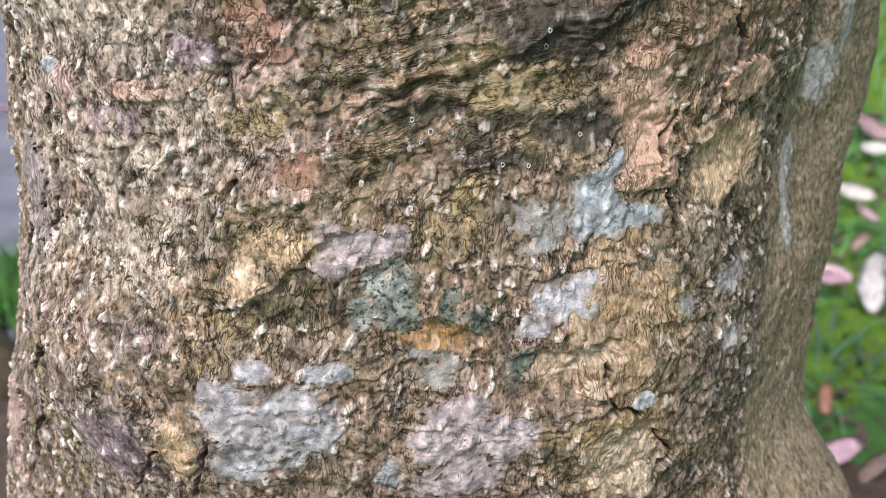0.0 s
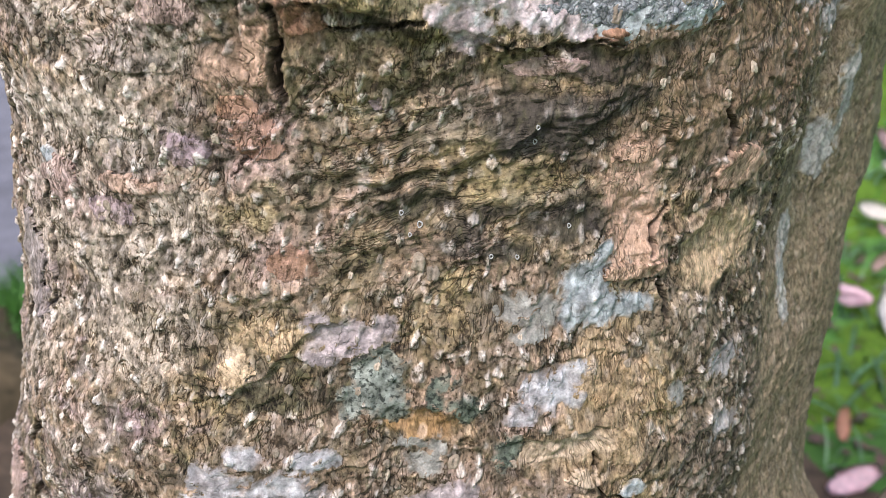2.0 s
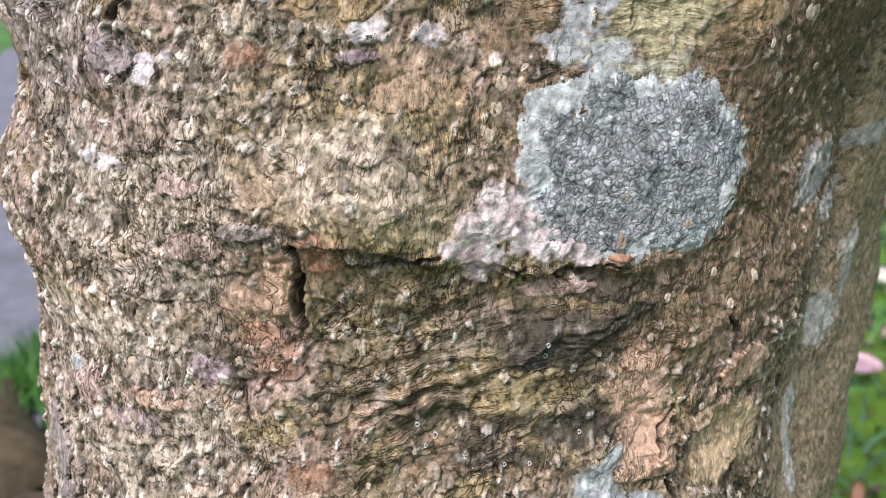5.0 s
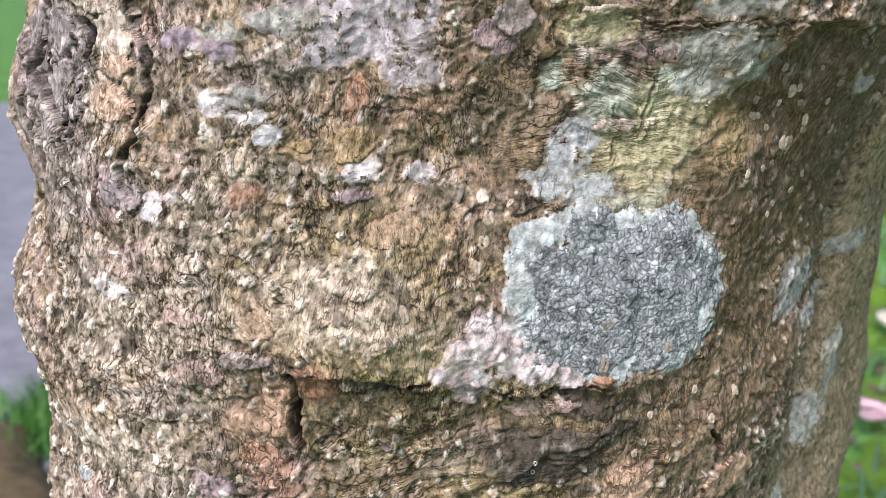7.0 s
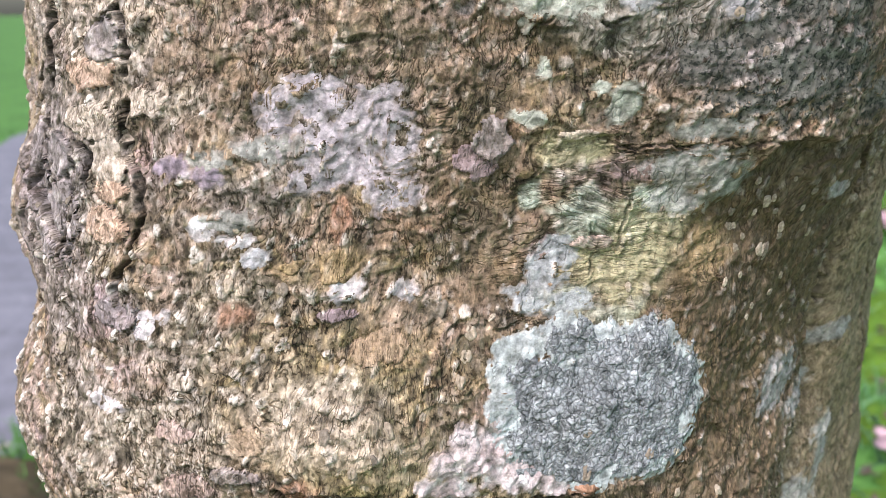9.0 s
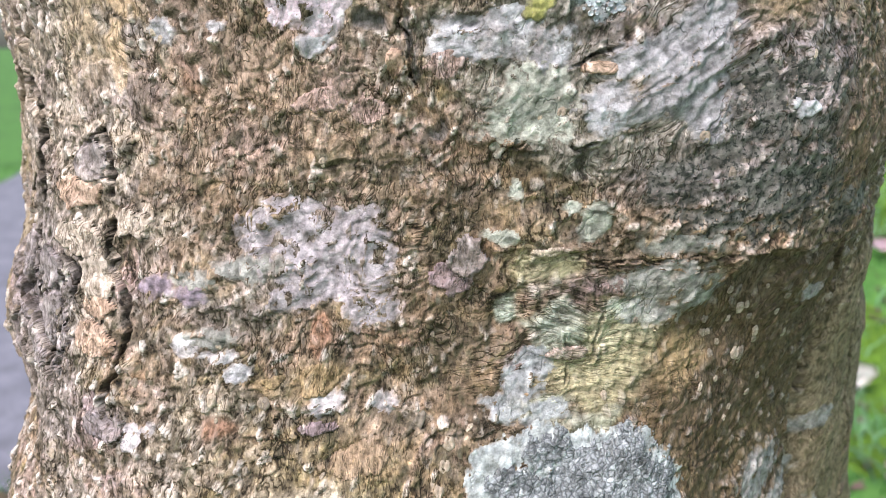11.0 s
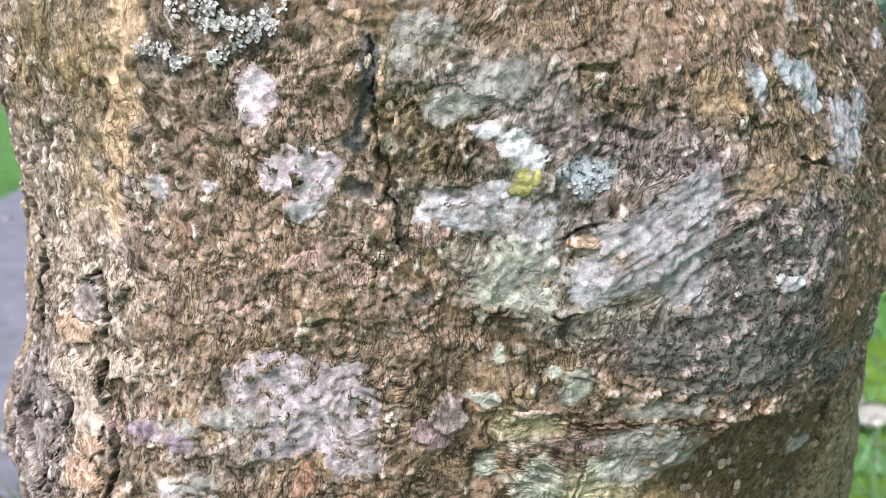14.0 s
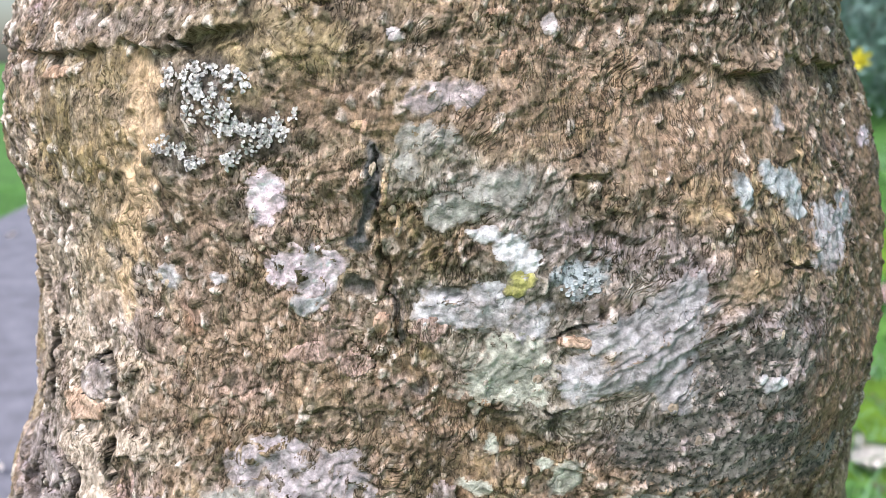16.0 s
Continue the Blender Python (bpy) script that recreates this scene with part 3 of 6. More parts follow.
crack(2.0, 7, (-39.8, 1.216), (-40.9, 1.2067), (-47.5, 1.1883), (-45.2, 1.1718), (-38.2, 1.156), (-36.0, 1.144))
crack(1.4, 5, (-49.8, 1.2363), (-41.1, 1.2277), (-40.7, 1.2174))
pit(1.6, (3.2, 1.2169, 4.0, 1.6), (-2.4, 1.2459, 3.6, 2.2), (6.1, 1.2435, 3.0, 2.2))
crack(1.0, 2, (15.4, 1.2329), (17.2, 1.2352), (19.0, 1.2365))
crack(1.2, 2, (5.6, 1.2425), (6.5, 1.2446))
crack(1.1, 1.5, (6.9, 1.2558), (7.5, 1.2579))
crack(1.1, 2.5, (10.3, 1.2121), (11.3, 1.2129))
crack(1.0, 2.5, (15.3, 1.2111), (17.7, 1.2122))
crack(0.5, 1.3, (16.6, 1.1805), (21.9, 1.1791), (27.1, 1.1793), (34.4, 1.1784))
crack(0.4, 1, (19.0, 1.1746), (20.4, 1.1604), (19.9, 1.1501))
crack(0.5, 1, (24.9, 1.1807), (26.1, 1.2069), (28.3, 1.2232))
crack(0.5, 0.7, (20.3, 1.2244), (24.1, 1.2298), (26.6, 1.2395))
crack(0.7, 2.0, (-1.4, 1.284), (-1.2, 1.2726), (-0.9, 1.2603), (-0.2, 1.2477), (0.8, 1.2400), (1.3, 1.2282))
zone('slate', 0.3, 0.75, (0.4, 1.2430, 1.6, 6.0), (1.2, 1.2330, 1.5, 6.0), (-2.4, 1.2459, 3.2, 2.2), (6.1, 1.2435, 2.8, 2.0), (3.2, 1.2169, 3.5, 1.3))
crack(1.5, 4, (-19.9, 1.3109), (-18.0, 1.3072))
crack(1.8, 6, (-41.5, 1.2227), (-39.8, 1.2054), (-40.5, 1.1862))
crack(1.0, 2.5, (36.2, 1.2516), (39.9, 1.2494))
# folds that overhang what lies under them
ledge(3.0, 15, 0.6, (-9.3, 1.0891), (-5.5, 1.0906), (0.2, 1.0859), (6.8, 1.0785), (13.5, 1.0812), (20.6, 1.0799), (26.8, 1.085), (32.6, 1.0901))
ledge(2.6, 9, 0.35, (10.6, 0.9752), (14.3, 0.9766), (19.3, 0.9793), (25.7, 0.9787))
ledge(2.2, 8, 0.35, (-17.4, 0.9892), (-15.1, 0.9915), (-13.4, 0.9996), (-10.1, 1.0025), (-7.3, 1.0119))
ledge(2.0, 8, 0.35, (15.7, 0.9565), (18.9, 0.9587), (26.0, 0.9569))
ledge(1.8, 6, 0.35, (-1.9, 0.9833), (0.0, 0.9877), (3.1, 0.9873), (5.3, 0.9823))
ledge(4, 16, 0.7, (27.0, 1.1536), (29.8, 1.1635), (32.2, 1.1715), (34.6, 1.1783), (43.3, 1.1776), (50.8, 1.1787))
crack(1.4, 3, (50.3, 1.183), (49.3, 1.1705), (56.4, 1.1349), (58.8, 1.112))
crack(1.6, 5, (68.6, 1.136), (72.0, 1.1166), (74.5, 1.0877), (77.5, 1.07))
ledge(2.0, 9, 0.35, (4.8, 1.2148), (8.5, 1.2107), (15.6, 1.2111), (18.3, 1.2132))
ledge(4.0, 10, 0.8, (20.7, 1.2954), (25.3, 1.3007), (33.1, 1.3032), (41.4, 1.3072), (56.9, 1.3081))
ledge(3.5, 9, 0.8, (-53.7, 1.3092), (-33.0, 1.3087), (-24.0, 1.3071), (-14.6, 1.3131))
ledge(2, 6, 0.6, (15.0, 1.275), (19.1, 1.2742), (22.1, 1.272))
ledge(1.5, 5, 0.8, (-3.2, 1.0404), (1.3, 1.0427), (4.9, 1.0459))
ledge(1.8, 6, 0.8, (8.4, 1.0569), (13.2, 1.0608), (18.6, 1.0632))
ledge(2.5, 3, 0.8, (12.2, 1.1854), (17.1, 1.1817))
ledge(1.6, 7, 0.35, (18.2, 1.0187), (23.3, 1.0147), (26.8, 1.0171))
ledge(1.8, 12, 0.35, (-5.7, 1.0457), (0.2, 1.0492), (6.4, 1.0529), (12.6, 1.0623), (18.9, 1.0689))
ledge(1.2, 8, 0.35, (-9.0, 1.1306), (-3.6, 1.132), (-1.3, 1.1209))
ledge(1.8, 4, 0.35, (14.5, 1.1543), (17.9, 1.151), (20.7, 1.15))
ledge(1.8, 5, 0.35, (6.0, 1.1838), (11.8, 1.1801), (14.4, 1.18))
# hollows
pit(1.6, (16.5, 0.9679, 14.9, 7.2), (20.7, 0.9413, 15.8, 14.0), (1.7, 0.9829, 7.7, 3.9), (32.5, 1.0223, 15.7, 9.5), (21.7, 1.0329, 9.4, 10.7))
pit(1.5, (11.0, 1.1668, 10.2, 8.5))
pit(1.2, (-23.7, 1.271, 5.3, 17.9), (-23.2, 1.2913, 3.8, 12.2))
pit(0.8, (-2.1, 1.271, 1.9, 12.9))


# how bare of flecks and scales the bark of each colour is
PLAIN = {"orangetan": 0.9, "rosetan": 0.85, "paleochre": 0.9, "ochre": 0.65, "orange": 0.8, "yellow": 0.6, "palegreen": 0.6, "brown": 0.55, "greengrey": 0.35, "slate": 0.9, "dark": 0.3, "olive": 0.35, "redbrown": 0.5, "recess": 0.6, "tan": 0.3, "stem": 0.6}

PALETTE = {
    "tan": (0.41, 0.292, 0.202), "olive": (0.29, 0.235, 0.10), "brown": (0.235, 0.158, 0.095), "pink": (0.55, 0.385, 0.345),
    "cream": (0.66, 0.555, 0.455), "mauve": (0.34, 0.25, 0.29), "ochre": (0.44, 0.315, 0.165), "paleochre": (0.74, 0.58, 0.42),
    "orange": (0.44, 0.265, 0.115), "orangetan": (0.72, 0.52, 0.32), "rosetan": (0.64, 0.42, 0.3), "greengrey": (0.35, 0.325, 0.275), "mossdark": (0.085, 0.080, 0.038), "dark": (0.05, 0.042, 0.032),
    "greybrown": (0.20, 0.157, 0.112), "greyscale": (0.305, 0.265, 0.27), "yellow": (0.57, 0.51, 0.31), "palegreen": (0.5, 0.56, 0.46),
    "recess": (0.165, 0.113, 0.060), "greyfilm": (0.40, 0.345, 0.345), "rust": (0.40, 0.235, 0.135), "crack_shade": (0.030, 0.024, 0.018), "slate": (0.075, 0.085, 0.088), "redbrown": (0.4, 0.21, 0.13), "fleck": (0.95, 0.86, 0.78), "grain_shade": (0.075, 0.062, 0.040), "stem": (0.345, 0.265, 0.165),
}


def ovals_at(u, z, ovals):
    """1 in the middle of the nearest oval, 0 on its edge, less outside."""
    best = np.full(u.shape, -9.0)
    for angle, height, wide, high in ovals:
        d = 1 - np.sqrt(((u - radians(angle) * ARC) / (wide / 1000)) ** 2 + ((z - height) / (high / 1000)) ** 2)
        best = np.maximum(best, d)
    return best


def line_distance(u, z, line):
    """Distance to a line of points (angle, height), and how far along it the nearest point lies, from 0 to 1."""
    best, along = np.full(u.shape, 9.0), np.zeros(u.shape)
    pts = [(radians(a) * ARC, h) for a, h in line]
    for k, ((ax, ay), (bx, by)) in enumerate(zip(pts, pts[1:])):
        dx, dy = bx - ax, by - ay
        t = np.clip(((u - ax) * dx + (z - ay) * dy) / (dx * dx + dy * dy + 1e-12), 0, 1)
        d = np.hypot(u - ax - t * dx, z - ay - t * dy)
        along = np.where(d < best, (k + t) / (len(pts) - 1), along)
        best = np.minimum(best, d)
    return best, along


def girth(angle, z):
    """The trunk's smooth radius: its swellings, and the flare at its foot."""
    r = np.full(angle.shape, RADIUS)
    for group in (BURLS, HOLLOWS):
        for a, h, sa, sh, rise in group:
            r = r + rise * np.exp(-(((angle - a) / sa) ** 2) - ((z - h) / sh) ** 2)
    # a side stem grown on to the trunk, behind a groove
    stem = np.interp(z, [1.02, 1.043, 1.075, 1.115, 1.145, 1.165], [1.00, 1.02, 1.06, 1.00, 0.985, 1.02])
    reach = step(z, 0.99, 1.08) * (1 - step(z, 1.155, 1.175))
    r = r + reach * (0.0045 * np.exp(-(((angle - stem - 0.11) / 0.10) ** 2)) - 0.0060 * np.exp(-(((angle - stem) / 0.035) ** 2)))
    return r + 0.10 * np.exp(-np.maximum(z, 0) / 0.16) * (1 + 0.35 * np.sin(5 * angle + 0.6)) + 0.012 * step(z, 1.4, 2.2) * np.sin(3 * angle)


def streams(angle, z):
    """The run of the bark's grain: a coordinate across it, one up it, one across it where it lies level, and how level it lies."""
    u = angle * ARC
    furrow = np.exp(-(((angle - 0.30) / 0.20) ** 2) - ((z - 1.156) / 0.030) ** 2)
    drape = np.exp(-(((angle - 0.05) / 0.30) ** 2) - ((z - 1.047) / 0.030) ** 2)
    swollen = step(1.25 - np.hypot((angle - 0.43) / 0.15, (z - 1.232) / 0.020), 0.0, 0.5)
    brow = np.exp(-((angle - 0.1) / 0.55) ** 2 - ((z - 1.302) / 0.012) ** 2)
    sway = 0.0035 * fractal(u / 0.016, z / 0.022, 3, 501)
    across = z - 0.34 * drape * (u - 0.0085) - 0.85 * swollen * (u - 0.075) + 0.25 * (u - 0.05) ** 2 / 0.1 * furrow + 0.0030 * fractal(u / 0.02, z / 0.012, 3, 505)
    return u + sway, z, across, np.clip(1.25 * furrow + 0.9 * drape + step(swollen, 0.7, 1.0) + 0.25 * brow, 0, 1)


def bark(angle, z, coloured=True):
    """Radius and colour of the bark at angles and heights."""
    u = angle * ARC
    r = girth(angle, z)
    wu = u + 0.0035 * fractal(u / 0.012, z / 0.012, 3, 3)
    wz = z + 0.0035 * fractal(u / 0.012, z / 0.012, 3, 13)
    ju = u + 0.0012 * fractal(u / 0.004, z / 0.004, 2, 23)
    jz = z + 0.0012 * fractal(u / 0.004, z / 0.004, 2, 27)
    # how fibrous, scaly, warty and furrowed the bark is
    left = step(-angle, 0.15, 0.55)
    scaly = step(-angle, 0.62, 0.85) * step(z, 1.10, 1.14) * (1 - step(z, 1.24, 1.31))
    furrow = np.exp(-(((angle - 0.30) / 0.16) ** 2) - ((z - 1.158) / 0.030) ** 2)
    border = np.interp(z, [0.93, 1.00, 1.043, 1.075, 1.115, 1.145, 1.165], [0.74, 0.78, 0.93, 1.03, 0.99, 0.98, 1.01])
    smooth_side = step(angle - border, -0.03, 0.06) * (1 - step(z, 1.155, 1.18))
    # the smoother brown bark high on the trunk
    upper = step(z, 1.195, 1.215) * (1 - step(z, 1.285, 1.31)) * (1 - step(angle, -0.05, 0.06)) * step(angle, -0.56, -0.42)
    swollen = step(1.25 - np.hypot((angle - 0.43) / 0.15, (z - 1.232) / 0.020), 0.0, 0.5)
    drape = np.exp(-(((angle - 0.05) / 0.30) ** 2) - ((z - 1.047) / 0.030) ** 2)
    across_u, _, across_z, levelness = streams(angle, z)
    rough = 1 - 0.6 * smooth_side
    patch = fractal(wu / 0.02, wz / 0.016, 4, 131)
    ragged = fractal(u / 0.0040, z / 0.0045, 4, 133)
    masks, plain = [], np.zeros(u.shape)
    for name, soft, amount, ovals in ZONES:
        a0, a1 = min(radians(o[0]) - (o[2] * 1.6 + 4) / 1000 / ARC for o in ovals), max(radians(o[0]) + (o[2] * 1.6 + 4) / 1000 / ARC for o in ovals)
        z0, z1 = min(o[1] - (o[3] * 1.6 + 4) / 1000 for o in ovals), max(o[1] + (o[3] * 1.6 + 4) / 1000 for o in ovals)
        near = (angle > a0) & (angle < a1) & (z > z0) & (z < z1)
        if near.any():
            m = amount * step(ovals_at(wu[near], wz[near], ovals) + 0.24 * patch[near] + 0.16 * ragged[near], -0.15 - soft * 0.3, soft)
            masks.append((name, near, m))
            bare = PLAIN.get(name, 0.0)
            plain[near] = plain[near] * (1 - m) + bare * m
    plain = np.maximum(plain, np.maximum(0.45 * scaly, 0.6 * smooth_side))
    rough = rough * (1 - 0.6 * plain)
    # rounded swellings and lumps, from broad to small
    h = 0.0016 * fractal(u / 0.028, z / 0.022, 4, 31) - 0.0008
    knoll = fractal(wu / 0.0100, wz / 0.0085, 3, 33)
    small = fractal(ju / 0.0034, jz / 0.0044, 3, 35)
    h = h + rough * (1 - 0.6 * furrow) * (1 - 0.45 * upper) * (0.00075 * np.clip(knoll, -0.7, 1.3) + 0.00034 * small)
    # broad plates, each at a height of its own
    f1, f2, own, _, _ = cells(wu / 0.016, wz / 0.012, 41)
    edge = step(f2 - f1, 0.0, 0.12)
    h = h + rough * (1 - 0.5 * furrow) * ((own - 0.5) * 0.0008 * edge - 0.0003 * (1 - edge))
    # flakes of bark that overlap, at two sizes
    peel = []
    for k, (wide, high, count, lift) in enumerate(((0.026, 0.016, 2.2, 0.0011), (0.010, 0.008, 1.4, 0.0004))):
        t = fractal(wu / wide, (wz - 0.30 * drape * u) / high, 4, 211 + 10 * k, 0.5) * count + (z - 0.3 * drape * u) / (high * 2.2)
        f = t - np.floor(t)
        peel.append((step(f, 0.82, 0.90) * (1 - step(f, 0.94, 1.0)), lattice(np.floor(t).astype(np.int32), np.zeros(u.shape, np.int32) + 40 * k, 219)))
        h = h + rough * (1 - 0.7 * furrow) * (1 - 0.6 * swollen) * (1 - 0.6 * left) * lift * (f - step(f, 0.82, 1.0) - 0.4)
    # corky warts, upright ovals
    w1, _, wart, wx, wy = cells(ju / 0.0062, jz / 0.0075, 61)
    many = 0.06 * left - 0.10 * step(z, 1.19, 1.21) * (1 - step(-angle, 0.5, 0.6))
    knob = np.clip(1 - (np.hypot(wx / 0.20, wy / 0.27)) ** 2, 0, 1) * step(wart + many + 0.25 * fractal(u / 0.03, z / 0.03, 3, 63), 0.66, 0.72)
    h = h + rough * (1 - 0.6 * swollen) * 0.0009 * np.sqrt(knob) * (0.5 + wart)
    # dark pimples on the smooth upper bark
    p1, _, pimple, px_, py_ = cells(ju / 0.0125, jz / 0.0115, 161)
    nub = np.clip(1 - np.hypot(px_ / 0.20, py_ / 0.24) ** 2, 0, 1) * upper * step(pimple, 0.30, 0.36)
    h = h + 0.0011 * np.sqrt(nub)
    # upright wandering fissures between narrow scales
    web = np.abs(fractal(across_u / 0.0046, jz / 0.0150, 3, 65))
    fissure = (1 - step(web, 0.01, 0.11)) * step(fractal(u / 0.018, z / 0.018, 3, 67), -0.25, 0.35) * (1 - levelness) * rough
    h = h - 0.00055 * fissure
    # fibres: upright on the light side, level in the furrows, slanting over the swelling
    grain = np.abs(fractal(across_u / 0.0016, jz / 0.008, 3, 71))
    h = h + (0.00020 + 0.00012 * left) * (0.5 - grain)
    level = np.abs(fractal(u / 0.014, across_z / 0.0021, 3, 81))
    h = h + 0.0011 * furrow * (0.4 - level)
    rolls = fractal(u / 0.030, across_z / 0.0062, 3, 83)
    h = h + drape * (0.0014 * rolls - 0.0005 * step(-rolls, 0.1, 0.5))
    slant = fractal(u / 0.030, across_z / 0.0042, 3, 85)
    h = h + 0.0011 * swollen * slant
    fine = fractal(u / 0.0015, z / 0.0018, 4, 91)
    h = h + 0.00012 * fine + 0.0006 * np.clip(fractal(u / 0.005, z / 0.006, 3, 95), 0, 2)
    # thick scales beside deep furrows
    s1, s2, thick, _, _ = cells((u + 0.003 * fractal(u / 0.012, z / 0.012, 4, 5)) / 0.0115, wz / 0.036, 101)
    gap = step(s2 - s1, 0.03, 0.14)
    h = h + scaly * ((thick - 0.3) * 0.0028 * gap - 0.0032 * (1 - gap))
    for depth, ovals in PITS:
        h = h - depth / 1000 * step(ovals_at(wu, wz, ovals), 0.0, 0.45)
    for height, reach, below, line in LEDGES:
        a = np.array([radians(p[0]) * ARC for p in line])
        b = np.array([p[1] for p in line])
        near = (u > a[0] - 0.02) & (u < a[-1] + 0.02) & (z > b.min() - 0.04) & (z < b.max() + 0.08)
        if near.any():
            x = wu[near]
            s = wz[near] - np.interp(x, a, b)
            fade = step(x, a[0] - 0.012, a[0] + 0.008) * (1 - step(x, a[-1] - 0.008, a[-1] + 0.012))
            up = np.exp(-np.maximum(s, 0) / (reach / 1000)) * step(s, -0.0008, 0.0012)
            down = -below * np.exp(np.minimum(s, 0) / (0.6 * reach / 1000)) * (1 - step(s, -0.0008, 0.0012))
            h[near] += height / 1000 * fade * (up + down) * (0.7 + 0.5 * fractal(x / 0.01, s / 0.02, 2, 111))
    crack_shade = np.zeros(u.shape)
    for width, depth, line in CRACKS:
        a = [radians(p[0]) * ARC for p in line]
        b = [p[1] for p in line]
        w = max(0.45, (0.58 if depth < 5 else 0.8) * width) / 1000
        near = (u > min(a) - 3 * w - 0.002) & (u < max(a) + 3 * w + 0.002) & (z > min(b) - 3 * w - 0.002) & (z < max(b) + 3 * w + 0.002)
        if near.any():
            d, along = line_distance(ju[near], jz[near], line)
            open_ = 0.45 + 0.55 * np.sin(np.pi * np.clip(along, 0.04, 0.96)) ** 0.5
            inner = step(1 - d / (1.25 * w * open_), 0.0, 0.45)
            h[near] -= min(1.2, 0.5 + depth / 9) * depth / 1000 * inner
            crack_shade[near] = np.maximum(crack_shade[near], step(1 - d / (1.25 * w * open_), -0.30, 0.25) * min(1.0, 0.15 + depth / 6.5))
            h[near] += 0.0006 * np.exp(-((d / w - 1.8) ** 2) * 2)
    seen = step(2.1 - np.abs(angle), 0.0, 0.3)
    r = r + h * (0.35 + 0.65 * seen)
    if not coloured:
        return r, None
    # colour
    def tone(name):
        return np.array(PALETTE[name])
    def blend(c, other, amount):
        return c + (np.asarray(other) - c) * amount[..., None]
    broad = fractal(u / 0.05, z / 0.04, 4, 121)
    col = np.broadcast_to(tone("tan"), (*u.shape, 3)).copy()
    col = blend(col, tone("olive"), step(broad, -0.1, 0.6) * 0.6)
    col = blend(col, tone("brown"), step(-broad, 0.0, 0.6) * 0.6)
    col = blend(col, (0.47, 0.365, 0.28), 0.75 * upper)
    # stains and films in many tints, each with a soft outline of its own
    kinds = (("mauve", 0.30, 0.55), ("olive", 0.20, 0.60), ("pink", 0.25, 0.55), ("greyfilm", 0.34, 0.6), ("rust", 0.48, 0.5), ("brown", 0.22, 0.6), ("cream", 0.30, 0.55), ("ochre", 0.34, 0.5), ("greybrown", 0.30, 0.5))
    for k, (name, low, much) in enumerate(kinds):
        size = 0.013 if k % 2 else 0.008
        stain = fractal(wu / size, wz / (0.85 * size), 4, 401 + 7 * k, 0.6)
        col = blend(col, tone(name), much * (0.35 + 0.85 * left if name in ("mauve", "greyfilm", "cream", "pink") else 1.0) * (1 - smooth_side) * step(stain, low, low + 0.40))
    moss = fractal(wu / 0.0075, wz / 0.0060, 4, 471, 0.65)
    col = blend(col, tone("mossdark"), 0.60 * (1 - 0.5 * left) * (1 - smooth_side) * (1 - 0.8 * upper) * step(moss, 0.25, 0.75))
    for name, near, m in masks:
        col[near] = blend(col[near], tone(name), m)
    col = blend(col, tone("stem"), 0.85 * smooth_side)
    for lip, tier in peel:
        col = col * (0.92 + 0.18 * tier)[..., None]
        # flake edges darkened in colour, like the shade under a lip
        col = blend(col, tone("grain_shade"), 0.45 * lip * rough * (1 - plain))
    calm = 1 - 0.75 * plain
    warm = 0.35 + 0.65 * left
    col = blend(col, tone("cream"), left * 0.25 * calm * step(patch, -0.2, 0.5))
    col = blend(col, tone("mauve"), warm * calm * 0.30 * step(own, 0.80, 0.86) * edge)
    col = blend(col, tone("greyscale"), warm * calm * 0.35 * (1 - step(own, 0.14, 0.20)) * edge)
    # worn pale crests and dark hollows: relief shading put into the colour, plus moss
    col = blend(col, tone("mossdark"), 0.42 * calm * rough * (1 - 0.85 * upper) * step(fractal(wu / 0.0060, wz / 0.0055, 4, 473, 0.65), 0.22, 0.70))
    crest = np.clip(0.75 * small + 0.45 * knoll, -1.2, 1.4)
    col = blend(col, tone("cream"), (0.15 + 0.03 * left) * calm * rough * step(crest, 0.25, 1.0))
    col = blend(col, tone("grain_shade"), (0.72 + 0.05 * left - 0.32 * upper) * calm * rough * step(-crest, 0.05, 0.75))
    # pale corky flecks with soft outlines, dark grains between them
    g1, _, fleck, gx_, gy_ = cells(ju / 0.0033, jz / 0.0042, 51)
    dot = step(1 - np.hypot(gx_ / 0.34, gy_ / 0.42), 0.0, 0.5)
    col = blend(col, tone("fleck"), (0.27 + 0.03 * left) * calm * rough * dot * step(fleck + 0.10 * left + 0.2 * fractal(u / 0.02, z / 0.016, 3, 53), 0.74, 0.80))
    col = blend(col, tone("mossdark"), 0.75 * calm * dot * (1 - step(fleck, 0.20, 0.26)))
    bulge = np.exp(-(((angle - 0.62) / 0.25) ** 2) - ((z - 1.21) / 0.035) ** 2)
    col = blend(col, tone("fleck"), (0.50 + 0.32 * left) * (1 - 0.5 * plain) * (1 - 0.8 * bulge) * step(knob, 0.05, 0.35) * rough)
    col = blend(col, tone("mossdark"), 0.65 * step(nub, 0.05, 0.5))
    # fissures take a painted shade as well
    col = blend(col, tone("grain_shade"), 0.70 * fissure * calm)
    d1, _, dots, dx_, dy_ = cells(ju / 0.0058, jz / 0.0070, 461)
    col = blend(col, tone("mossdark"), 0.75 * smooth_side * step(1 - np.hypot(dx_ / 0.20, dy_ / 0.24), 0.0, 0.5) * step(dots, 0.35, 0.40))
    strands = fractal(across_u / 0.0021, jz / 0.0075, 3, 143)
    col = blend(col, tone("fleck"), (0.06 + 0.04 * left) * step(strands, 0.25, 0.70) * rough * (1 - levelness))
    col = blend(col, tone("grain_shade"), (0.40 + 0.15 * left) * step(-strands, 0.20, 0.60) * rough * (1 - levelness))
